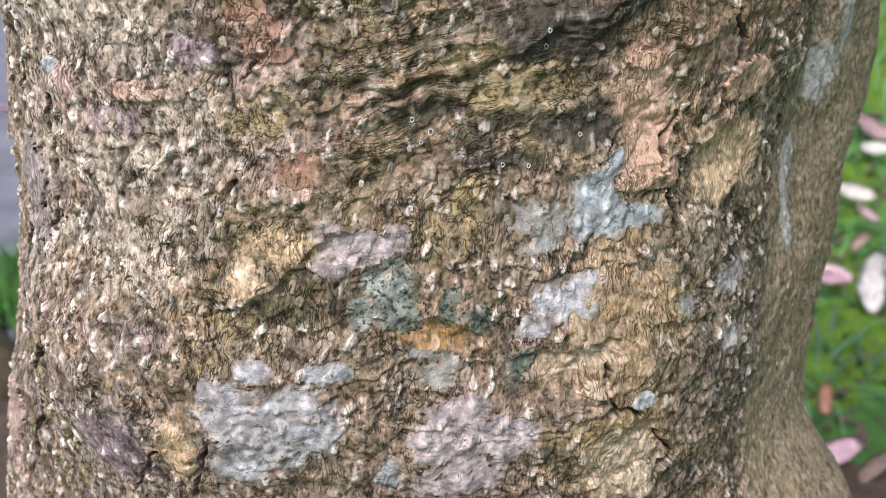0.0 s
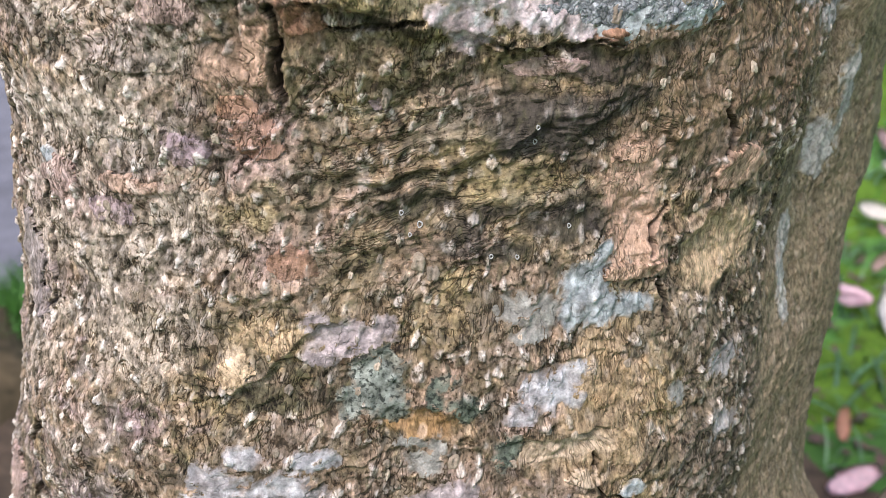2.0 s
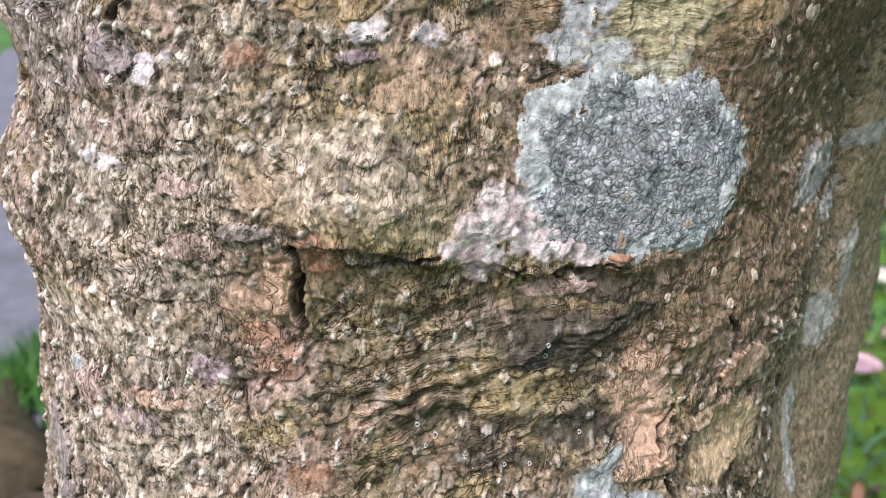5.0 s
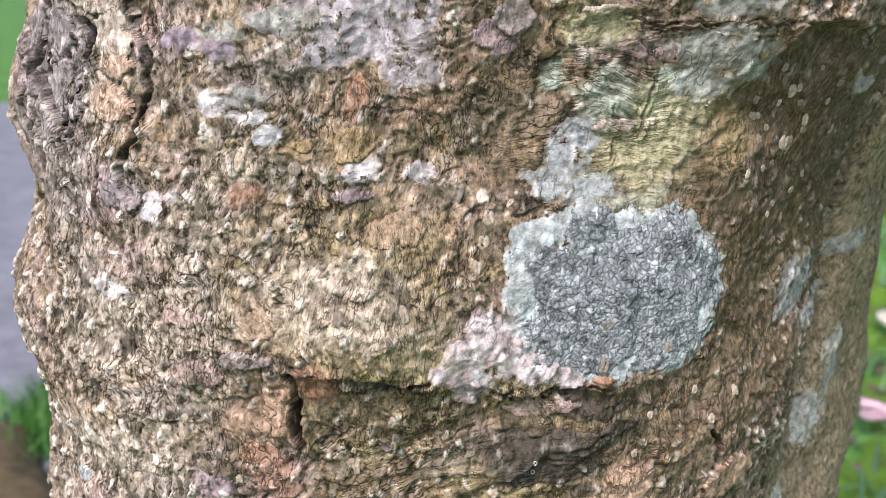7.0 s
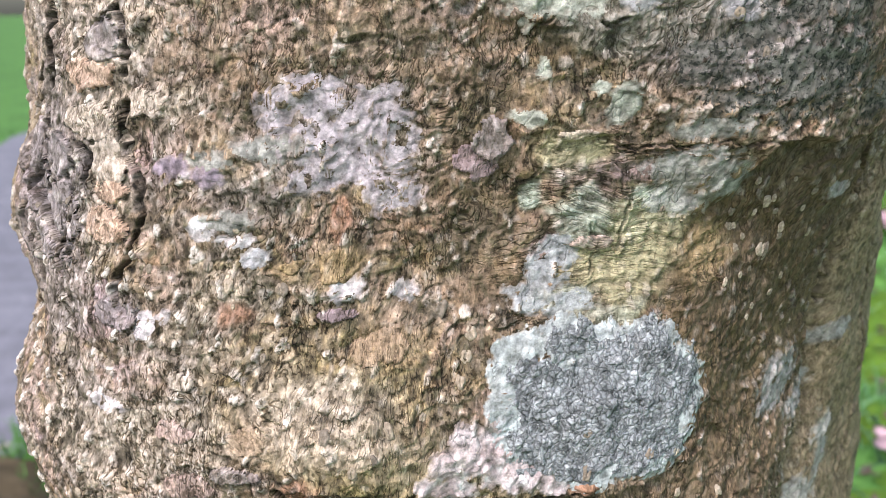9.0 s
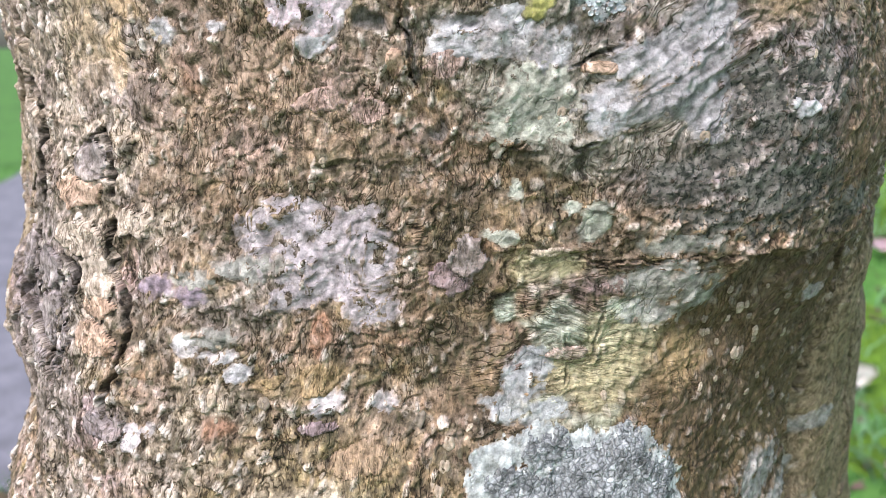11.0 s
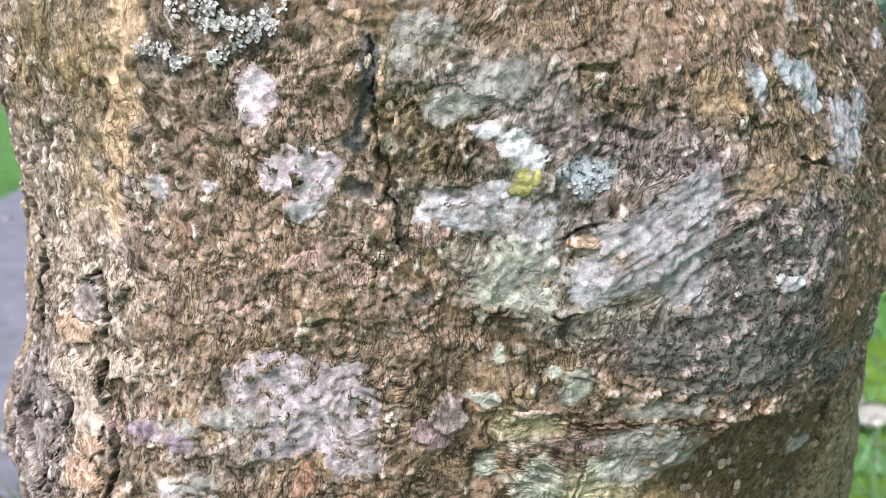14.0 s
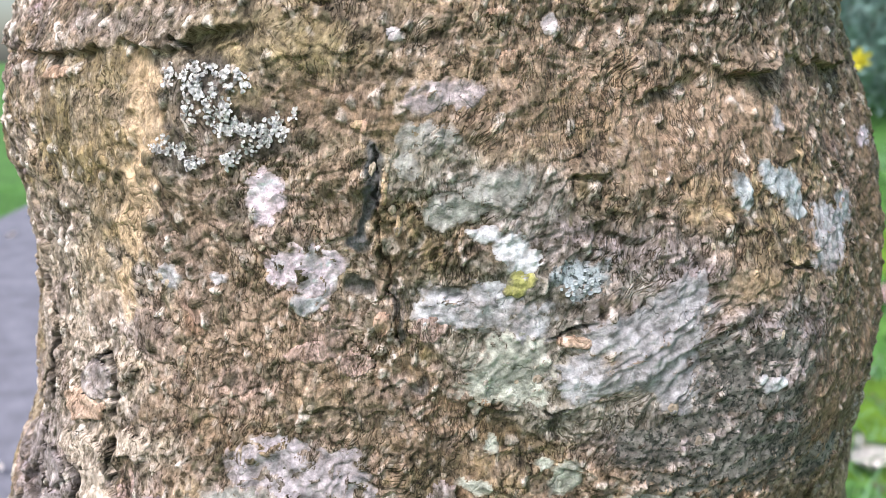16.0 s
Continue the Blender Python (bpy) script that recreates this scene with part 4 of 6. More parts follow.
    # level grain: shade between ridges and folds put into the colour, mixed with moss
    col = blend(col, tone("grain_shade"), 0.55 * furrow * step(level, 0.30, 0.8))
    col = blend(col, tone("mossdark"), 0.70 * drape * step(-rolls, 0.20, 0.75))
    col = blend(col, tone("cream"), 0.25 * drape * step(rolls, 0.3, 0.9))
    col = col * (1 + 0.10 * fine)[..., None] * 0.93
    # shade deep inside the cracks is put into the colour, nearly black
    col = blend(col, tone("crack_shade"), 0.9 * crack_shade)
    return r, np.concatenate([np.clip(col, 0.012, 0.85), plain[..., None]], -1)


def on_trunk(angle, z, r):
    """Places for angles, heights and radii."""
    return np.stack([CENTRE_X + LEAN_X * (z - MIDDLE) + r * np.sin(angle), CENTRE_Y + LEAN_Y * (z - MIDDLE) - r * np.cos(angle), z], -1)


def sheet(name, points, faces, material, colours=None, parent=None, smooth=True, grain=None):
    """A mesh from arrays of places and four-cornered faces."""
    mesh = bpy.data.meshes.new(name)
    mesh.vertices.add(len(points))
    mesh.vertices.foreach_set("co", np.ascontiguousarray(points, np.float32).ravel())
    mesh.loops.add(faces.size)
    mesh.loops.foreach_set("vertex_index", np.ascontiguousarray(faces, np.int32).ravel())
    mesh.polygons.add(len(faces))
    mesh.polygons.foreach_set("loop_start", np.arange(0, faces.size, 4, dtype=np.int32))
    mesh.polygons.foreach_set("loop_total", np.full(len(faces), 4, np.int32))
    mesh.polygons.foreach_set("use_smooth", np.full(len(faces), smooth))
    if colours is not None:
        tint = mesh.attributes.new("tint", "FLOAT_COLOR", "POINT")
        tint.data.foreach_set("color", (np.concatenate([colours, np.zeros((len(colours), 1))], 1) if colours.shape[1] == 3 else colours).astype(np.float32).ravel())
    if grain is not None:
        mesh.attributes.new("grain", "FLOAT_COLOR", "POINT").data.foreach_set("color", grain.astype(np.float32).ravel())
    mesh.update(calc_edges=True)
    mesh.materials.append(material)
    ob = new(name, mesh)
    ob.parent = parent
    return ob


def lattice_faces(rows, columns):
    k = np.arange(rows * columns).reshape(rows, columns)
    return np.stack([k[:-1, :-1], k[:-1, 1:], k[1:, 1:], k[1:, :-1]], -1).reshape(-1, 4)


def part(name, bm, material, parent, label="", smooth=True):
    """Links a bmesh as one mesh object under a thing or a part."""
    mesh = bpy.data.meshes.new(name)
    bm.to_mesh(mesh)
    bm.free()
    mesh.materials.append(material)
    mesh.polygons.foreach_set("use_smooth", np.full(len(mesh.polygons), smooth))
    ob = new(name, mesh)
    ob.parent = parent
    return tagged(ob, label)


# ---- ground ----
def rise(x, y):
    """The ground's height: level round the tree, a bank behind it on one side."""
    return (0.95 * step(y - 0.35 * x, 2.2, 3.9) + 0.8 * step(y - 0.35 * x, 3.9, 9.0)) * step(x, 0.2, 1.3) + 0.012 * fractal(x / 0.4, y / 0.4, 3, 161) * step(np.hypot(x, y - 0.4), 0.2, 0.6)


side = np.concatenate([-np.geomspace(900, 6, 40), np.linspace(-5.8, 5.8, 180), np.geomspace(6, 900, 40)])
gx, gy = np.meshgrid(side, side + 2.0)
gz = rise(gx, gy) * (1 - step(np.hypot(gx, gy), 60, 200)) - 0.03 * step(np.hypot(gx, gy), 60, 200)
ground = sheet("ground", np.stack([gx, gy, gz], -1).reshape(-1, 3), lattice_faces(*gx.shape), LAWN)
tagged(ground, "bright green lawn rising to a bank", "lawn", kind="structure")


def strip(name, inner, outer, lift, material, label, category):
    """A flat strip of ground between two lines x = a + b * y, a little above the lawn."""
    y = np.linspace(-4, 17, 200)
    rows = [np.stack([a + b * y + 0.05 * fractal(y / 0.5, 0 * y + k, 3, 171), y, rise(a + b * y, y) * 0 + lift], -1) for k, (a, b) in enumerate((inner, outer))]
    pts = np.stack([rows[0] + (rows[1] - rows[0]) * t for t in np.linspace(0, 1, 6)], 0)
    return tagged(sheet(name, pts.reshape(-1, 3), lattice_faces(6, 200)[:, ::-1], material), label, category, kind="structure")


strip("path", (-0.42, -0.36), (-2.55, -0.265), 0.022, ASPHALT, "grey asphalt footpath with a few fallen petals", "path")
r_, a_ = np.meshgrid(np.linspace(0.0, 1.0, 14), np.linspace(0, 2 * np.pi, 72))
reach_ = 1.45 + 0.25 * fractal(np.cos(a_) * 2, np.sin(a_) * 2, 3, 181)
bed = np.stack([-0.35 + r_ * reach_ * 1.05 * np.cos(a_), 0.5 + r_ * reach_ * np.sin(a_), 0.03 + 0.02 * (1 - r_) + 0.01 * fractal(r_ * 6, a_ * 5, 3, 183)], -1)
tagged(sheet("planting_bed", bed.reshape(-1, 3), lattice_faces(*r_.shape)[:, ::-1], SOIL), "bare dark soil round the foot of the tree", "soil", kind="structure")

# ---- the tree ----
tree = tagged(new("tree"), "old tree trunk with rough lichen-spotted brown bark", "tree")
tree.location = (CENTRE_X - LEAN_X * MIDDLE, CENTRE_Y - LEAN_Y * MIDDLE, 0)
bpy.context.view_layer.update()


def under_tree(ob):
    ob.parent = tree
    ob.matrix_parent_inverse = Matrix.Translation(-tree.location)
    return ob


STEP = 0.00045
angles = np.concatenate([np.linspace(-math.pi, -1.18, 50)[:-1], np.arange(-1.18, 1.36, STEP / ARC), np.linspace(1.36, math.pi, 45)[1:]])
heights = np.concatenate([np.linspace(-0.05, 0.862, 70)[:-1], np.arange(0.862, 1.352, STEP), np.linspace(1.352, 2.3, 70)[1:]])
aa, zz = np.meshgrid(angles, heights)
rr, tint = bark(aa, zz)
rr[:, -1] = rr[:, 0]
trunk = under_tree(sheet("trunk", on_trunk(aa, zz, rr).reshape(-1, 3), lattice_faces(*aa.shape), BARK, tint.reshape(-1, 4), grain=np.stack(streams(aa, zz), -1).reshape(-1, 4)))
SKIN_R, SKIN_TINT = rr, tint
bm = bmesh.new()
bm.faces.new([bm.verts.new(p) for p in on_trunk(angles, np.full(angles.shape, heights[-1]), rr[-1])[:-1]])
under_tree(part("trunk_top", bm, SOIL, None))


def skin_at(angle, z):
    """Radius and colour of the finished trunk at angles and heights, between its points."""
    x, y = np.interp(angle, angles, np.arange(len(angles))), np.interp(z, heights, np.arange(len(heights)))
    i, j = np.minimum(x.astype(np.int32), len(angles) - 2), np.minimum(y.astype(np.int32), len(heights) - 2)
    fx, fy = x - i, y - j
    total_r, total_c = 0.0, 0.0
    for di, dj, w in ((0, 0, (1 - fx) * (1 - fy)), (1, 0, fx * (1 - fy)), (0, 1, (1 - fx) * fy), (1, 1, fx * fy)):
        total_r = total_r + w * SKIN_R[j + dj, i + di]
        total_c = total_c + w[..., None] * SKIN_TINT[j + dj, i + di]
    return total_r, total_c

# ---- lichens ----
# colours of the crust, its variation and its edge; thickness (mm), gaps in the crust, cell size of its cracks (mm), material
CRUSTS = {
    "grey": ((0.485, 0.485, 0.495), (0.37, 0.335, 0.33), (0.44, 0.39, 0.37), 0.50, 0.20, 2.6, LICHEN),
    "greydim": ((0.44, 0.42, 0.40), (0.30, 0.27, 0.24), (0.42, 0.38, 0.34), 0.45, 0.40, 2.4, LICHEN),
    "streak": ((0.54, 0.52, 0.48), (0.40, 0.37, 0.33), (0.50, 0.47, 0.41), 0.60, 0.30, 3.0, LICHEN),
    "pinkgrey": ((0.49, 0.415, 0.41), (0.36, 0.305, 0.30), (0.44, 0.37, 0.34), 0.45, 0.25, 2.8, LICHEN),
    "lavender": ((0.53, 0.47, 0.49), (0.36, 0.32, 0.325), (0.42, 0.36, 0.35), 0.35, 0.45, 3.0, LICHEN),
    "purple": ((0.35, 0.28, 0.34), (0.26, 0.21, 0.24), (0.42, 0.36, 0.38), 0.55, 0.30, 2.6, LICHEN),
    "blue": ((0.44, 0.48, 0.49), (0.31, 0.345, 0.34), (0.48, 0.49, 0.47), 0.80, 0.18, 2.2, LICHEN),
    "bluegrey": ((0.45, 0.46, 0.47), (0.33, 0.34, 0.33), (0.50, 0.48, 0.44), 0.40, 0.35, 2.8, LICHEN),
    "green": ((0.35, 0.385, 0.335), (0.10, 0.12, 0.095), (0.40, 0.42, 0.37), 0.60, 0.25, 1.6, SPECKLED),
    "darkgreen": ((0.17, 0.21, 0.16), (0.09, 0.11, 0.085), (0.30, 0.33, 0.26), 0.45, 0.45, 1.8, SPECKLED),
    "greengrey": ((0.41, 0.405, 0.365), (0.28, 0.27, 0.235), (0.38, 0.35, 0.30), 0.45, 0.30, 2.6, LICHEN),
    "palegreen": ((0.46, 0.48, 0.40), (0.33, 0.34, 0.28), (0.44, 0.43, 0.36), 0.50, 0.30, 3.2, LICHEN),
    "yellowgreen": ((0.50, 0.48, 0.16), (0.38, 0.36, 0.12), (0.56, 0.54, 0.32), 0.60, 0.35, 2.2, LICHEN),
    "crustpink": ((0.74, 0.64, 0.63), (0.5, 0.38, 0.37), (0.84, 0.78, 0.76), 0.80, 0.30, 3.0, LICHEN),
    "white": ((0.74, 0.68, 0.68), (0.58, 0.52, 0.51), (0.66, 0.6, 0.58), 0.40, 0.40, 2.0, LICHEN),
    "chalk": ((0.8, 0.81, 0.82), (0.66, 0.66, 0.67), (0.74, 0.74, 0.70), 0.60, 0.20, 3.0, LICHEN),
    "whiteblob": ((0.8, 0.78, 0.8), (0.7, 0.68, 0.7), (0.74, 0.72, 0.72), 1.30, 0.05, 9.0, LICHEN),
    "pinkwhite": ((0.85, 0.71, 0.77), (0.66, 0.55, 0.58), (0.62, 0.53, 0.52), 0.42, 0.15, 3.4, LICHEN),
    # a dark grey lichen, made darker still for the shade under the bulge
    "greydark": ((0.215, 0.205, 0.18), (0.095, 0.09, 0.075), (0.28, 0.26, 0.22), 0.40, 0.55, 2.0, SPECKLED),
    "fan": ((0.39, 0.38, 0.385), (0.27, 0.26, 0.26), (0.36, 0.34, 0.31), 0.50, 0.10, 4.0, LICHEN),
    "discs": ((0.42, 0.48, 0.5), (0.3, 0.35, 0.36), (0.3, 0.33, 0.32), 0.50, 0.12, 2.2, SPECKLED),
    "big": ((0.43, 0.45, 0.455), (0.25, 0.265, 0.265), (0.46, 0.49, 0.49), 0.65, 0.06, 2.0, AREOLATE),
    "margin": ((0.53, 0.58, 0.575), (0.38, 0.41, 0.395), (0.55, 0.54, 0.49), 0.60, 0.10, 6.0, LICHEN),
}
GRAIN = 0.0005
seed_of = 0


def crust(name, kind, ovals, lift=0.0, fill=0.50, thin=0.55):
    """A thin crust over the bark in overlapping ovals, with an uneven edge, gaps and cracks of its own."""
    global seed_of
    seed_of += 1
    one, two, rim, thick, gaps, cell, material = CRUSTS[kind]
    seed = 200 + 9 * (seed_of % 60)
    a0 = min(radians(o[0]) - o[2] / 1000 * 1.3 / ARC for o in ovals)
    a1 = max(radians(o[0]) + o[2] / 1000 * 1.3 / ARC for o in ovals)
    z0, z1 = min(o[1] - o[3] / 1000 * 1.3 for o in ovals), max(o[1] + o[3] / 1000 * 1.3 for o in ovals)
    aa, zz = np.meshgrid(np.arange(a0, a1, GRAIN / ARC), np.arange(z0, z1, GRAIN))
    u = aa * ARC
    size = min(1.0, min(min(o[2], o[3]) for o in ovals) / 8)
    m = ovals_at(u + 0.003 * size * fractal(u / 0.008, zz / 0.008, 3, seed), zz + 0.003 * size * fractal(u / 0.008, zz / 0.008, 3, seed + 3), ovals)
    m = m + 0.06 + 0.30 * fractal(u / 0.0034, zz / 0.0038, 5, seed + 5, 0.78) + 0.10 * fractal(u / 0.0011, zz / 0.0013, 2, seed + 15)
    c1, c2, own, _, _ = cells((u + 0.0006 * fractal(u / 0.002, zz / 0.002, 2, seed + 6)) / cell * 1000, zz / cell * 1000, seed + 7)
    groove = 1 - step(c2 - c1, 0.0, 0.16)
    bare = fractal(u / 0.006, zz / 0.005, 4, seed + 8)
    h = 0.75 * thick * step(m, -0.04, 0.40) - 0.16 - (0.20 if material == AREOLATE else 0.05) * groove + (own - 0.5) * 0.08 - gaps * 0.6 * step(bare, 0.25, 0.8) + 0.10 * fractal(u / 0.0015, zz / 0.0015, 3, seed + 2) - 0.5 * (1 - step(m, 0.0, 0.45)) * step(fractal(u / 0.003, zz / 0.003, 3, seed + 11), 0.1, 0.6)
    _, _, some, lx, ly = cells(u / 0.0046, zz / 0.0060, seed + 14)
    lump = (0.25 if material == AREOLATE else 0.0 if kind == "margin" else 0.8) * np.clip(1 - np.hypot(lx / 0.26, ly / 0.36) ** 2, 0, 1) * step(some, 0.45, 0.5) * step(m, 0.1, 0.3)
    h = h + 0.45 * np.sqrt(lump)
    r, skin = skin_at(aa, zz)
    flat = r
    for axis in (0, 1):
        flat = sum(np.roll(flat, k, axis) for k in range(-7, 8)) / 15
    body = step(m, 0.0, 0.22)
    r = r + np.where(flat > r, fill, 0.25 * fill) * (flat - r) * body
    pts = on_trunk(aa, zz, r + (h + lift * body) / 1000)
    mixv = np.clip(0.45 + 0.7 * fractal(u / 0.007, zz / 0.006, 5, seed + 1) + (0.6 if material == AREOLATE else 0.2) * (own - 0.5), 0, 1)
    col = np.array(one) + (np.array(two) - np.array(one)) * mixv[..., None]
    col = col + (np.array(rim) - col) * (1 - step(m, 0.05, 0.22))[..., None]
    col = col * (1 - (0.30 if material == AREOLATE else 0.06) * groove)[..., None] * (1 + 0.24 * fractal(u / 0.0018, zz / 0.0018, 4, seed + 4))[..., None]
    pale = step(fractal(u / 0.0036, zz / 0.0042, 3, seed + 12), 0.20, 0.85)
    col = col + (np.minimum(1.25 * np.array(one), 0.8) - col) * 0.55 * pale[..., None]
    col = col * (1 + 0.16 * lump)[..., None]
    # the bark's own flecks and fissures show faintly through it
    tone = skin[..., :3].mean(-1)
    mean = tone
    for axis in (0, 1):
        mean = sum(np.roll(mean, k, axis) for k in range(-7, 8)) / 15
    col = col * np.clip(1 + (0.15 if material == AREOLATE else 0.60) * (tone / mean - 1), 0.35, 1.3)[..., None]
    # the crust thins out towards its edge, and the bark shows through
    cover = (1.0 if material == AREOLATE else 0.92) * step(m, 0.0, thin) * (1 - 0.9 * gaps * step(bare, 0.15, 0.9))
    col = skin[..., :3] + (col - skin[..., :3]) * cover[..., None]
    faces = lattice_faces(*aa.shape)
    inside = m > 0.0
    made = []
    while inside.any():
        # one connected patch at a time
        grown = np.zeros_like(inside)
        grown.ravel()[np.argmax(np.where(inside, m, -9))] = True
        while True:
            wide = grown.copy()
            wide[1:] |= wide[:-1]
            wide[:-1] |= wide[1:]
            wide[:, 1:] |= wide[:, :-1]
            wide[:, :-1] |= wide[:, 1:]
            wide &= inside
            if (wide == grown).all():
                break
            grown = wide
        inside &= ~grown
        if grown.sum() < 90:
            continue
        near = faces[grown.ravel()[faces].all(1)]
        used = np.zeros(aa.size, bool)
        used[near.ravel()] = True
        index = np.cumsum(used) - 1
        made.append(sheet(name, pts.reshape(-1, 3)[used], index[near], material, np.clip(col, 0.01, 0.85).reshape(-1, 3)[used]))
    return made


def lichen(kind, label, *ovals):
    for ob in crust("lichen", kind, ovals):
        tagged(ob, label, "lichen", "lichens on the trunk")


lichen('grey', 'pale grey crusty lichen on the bark', (-12.9, 0.9549, 17.7, 15.1), (-16.0, 0.9649, 8.8, 8.5), (-8.6, 0.9577, 9.3, 11.5), (-15.1, 0.9458, 8.8, 8.5), (-17.6, 0.9699, 4.8, 5.6), (-9.6, 0.9673, 7.0, 5.0))
lichen('pinkgrey', 'pale pinkish grey crusty lichen on the bark', (6.3, 0.9497, 14.8, 15.0), (2.6, 0.9535, 9.3, 10.3), (3.9, 0.9391, 17.4, 8.2), (9.7, 0.9527, 5.4, 10.4), (5.1, 0.9616, 9.3, 5.0))
lichen('blue', 'small pale blue lichen spot on the bark', (-2.1, 0.9418, 4.7, 5.9))
lichen('green', 'dark-speckled grey-green lichen on the bark', (-2.6, 0.9941, 9.8, 9.9), (-5.0, 0.9883, 5.9, 5.3), (-1.9, 1.0008, 6.0, 3.7), (-1.0, 0.9878, 4.5, 4.6))
lichen('pinkgrey', 'thin pinkish grey lichen film on the bark', (-5.3, 1.0064, 12.5, 6.7), (-7.4, 1.0015, 6.5, 3.8), (-2.8, 1.0098, 5.2, 3.7), (-8.0, 1.0112, 4.0, 3.7))
lichen('grey', 'pale grey lichen with a lifted lower edge', (12.9, 0.9903, 11.2, 7.8), (15.3, 0.9946, 6.3, 4.8), (10.8, 0.9839, 5.0, 4.9), (15.4, 0.9874, 5.8, 4.2))
lichen('blue', 'pale blue powdery lichen on flaking bark', (17.1, 1.0168, 8.7, 9.3), (18.6, 1.0096, 8.9, 6.7), (22.0, 1.0092, 9.3, 4.2), (18.4, 1.0264, 3.2, 3.6), (15.3, 1.0091, 5.1, 5.2))
lichen('greengrey', 'thin grey-green lichen beside a blue one', (12.2, 1.0105, 9.9, 6.6), (8.9, 1.0126, 4.5, 5.6), (11.5, 1.0047, 6.5, 3.0))
lichen('darkgreen', 'blackish green lichen patch in a hollow', (5.5, 0.9862, 7.0, 5.8), (3.8, 0.9944, 5.4, 2.7), (2.6, 0.9896, 3.4, 3.8))
lichen('greengrey', 'thin grey-green lichen film on the bark', (2.0, 0.9734, 6.2, 7.2), (0.4, 0.9775, 5.4, 2.8))
lichen('darkgreen', 'blackish green lichen patch on the bark', (9.9, 0.9725, 4.3, 7.1))
lichen('greengrey', 'small pale green lichen patch on the bark', (26.9, 0.9818, 5.5, 5.3))
lichen('blue', 'small blue-green lichen tuft in a hollow', (21.8, 0.9591, 5.2, 2.8))
lichen('greydim', 'faint grey lichen on the shaded side', (35.3, 0.9836, 10.8, 5.3), (34.0, 0.9659, 11.2, 6.4))
lichen('blue', 'tiny pale blue lichen spot', (-34.4, 1.0501, 5.2, 2.2))
lichen('grey', 'pale grey lichen film on the lower bark', (-13.8, 0.9744, 7.5, 3.9), (-7.7, 0.9734, 7.9, 3.2))
lichen('streak', 'long pale grey lichen streak on the shaded side', (65.6, 1.0584, 9.0, 10.3), (65.9, 1.0459, 9.3, 11.3), (61.7, 1.0344, 12.7, 10.3), (60.2, 1.0272, 6.9, 6.7))
lichen('streak', 'narrow grey lichen streak on the shaded side', (53.5, 1.0065, 8.0, 9.2), (52.3, 0.9938, 5.4, 8.6), (52.9, 0.9833, 4.5, 9.5))
lichen('greydim', 'grey lichen patch by the shaded fold', (61.8, 1.0986, 11.6, 5.7))
lichen('greydim', 'small grey lichen tuft in the recess', (46.4, 1.1602, 7.4, 3.4))
lichen('greydim', 'mottled grey lichen in the shaded recess', (47.5, 1.0969, 20.1, 10.2), (56.0, 1.0801, 21.8, 7.5), (45.0, 1.0885, 12.8, 5.3))
lichen('bluegrey', 'blue-grey lichen on wrinkled bark', (12.8, 1.1461, 9.8, 8.8), (11.2, 1.1388, 9.0, 6.0), (14.7, 1.1369, 10.4, 5.0), (14.0, 1.1500, 7.0, 6.0))
lichen('crustpink', 'pale pink crust with a whitish edge on a bark fold', (6.9, 1.0965, 9.9, 8.9), (4.4, 1.0856, 7.3, 7.2), (11.0, 1.0903, 7.6, 5.9), (4.6, 1.102, 5.8, 5.7), (13.4, 1.0855, 6.8, 3.4), (3.4, 1.0955, 7.0, 7.0), (8.8, 1.0895, 9.0, 5.5), (1.5, 1.0900, 5.5, 3.5))
lichen('white', 'whitish lichen spot on the bark', (-1.3, 1.1415, 5.3, 3.5))
lichen('white', 'whitish lichen spot on the bark', (-7.3, 1.143, 5.0, 4.9))
lichen('white', 'chalky white lichen fleck on the bark', (-24.4, 1.1338, 4.8, 5.0), (-22.9, 1.137, 2.2, 2.9))
lichen('white', 'chalky white lichen fleck on the bark', (-17.0, 1.1581, 6.2, 3.1), (-19.6, 1.1617, 4.9, 4.0))
lichen('white', 'chalky white lichen fleck on a bulge', (-28.5, 1.1107, 7.5, 2.4), (-30.1, 1.1123, 5.1, 1.5))
lichen('grey', 'small pale lichen patch on the bark', (-15.1, 1.153, 5.5, 3.2))
lichen('lavender', 'broad lavender-grey lichen on rough bark', (-4.3, 1.1894, 12.9, 9.1), (-12.1, 1.1911, 10.9, 8.6), (-8.6, 1.1827, 18.5, 8.6), (-2.1, 1.1818, 6.7, 10.8), (-3.3, 1.1696, 10.8, 7.3), (-9.7, 1.1732, 9.4, 6.5), (-9.5, 1.1956, 9.3, 5.4), (-6.0, 1.1760, 10.0, 7.0))
lichen('greengrey', 'grey-green lichen edge on the bark', (-14.2, 1.1818, 10.7, 3.9), (-19.4, 1.1785, 9.5, 3.9), (-17.2, 1.1629, 9.1, 4.4))
lichen('purple', 'purplish lichen patch beside a deep crack', (-22.6, 1.1766, 7.1, 5.0), (-19.3, 1.1747, 6.3, 3.2))
lichen('greydark', 'dark grey lichen over the bulging bark', (35.5, 1.1977, 24.1, 15.9), (29.7, 1.203, 13.7, 13.1), (25.5, 1.2006, 12.9, 8.1), (35.3, 1.2214, 15.6, 15.5), (30.5, 1.2228, 8.9, 15.1), (28.7, 1.1901, 17.3, 6.1))
lichen('fan', 'silvery grey fan-shaped lichen on swollen bark', (21.2, 1.2321, 12.2, 7.5), (24.7, 1.2364, 10.9, 10.3), (24.2, 1.226, 15.0, 9.1), (20.3, 1.2215, 10.9, 7.0), (26.8, 1.2435, 6.3, 10.1), (26.8, 1.2182, 8.3, 6.2))
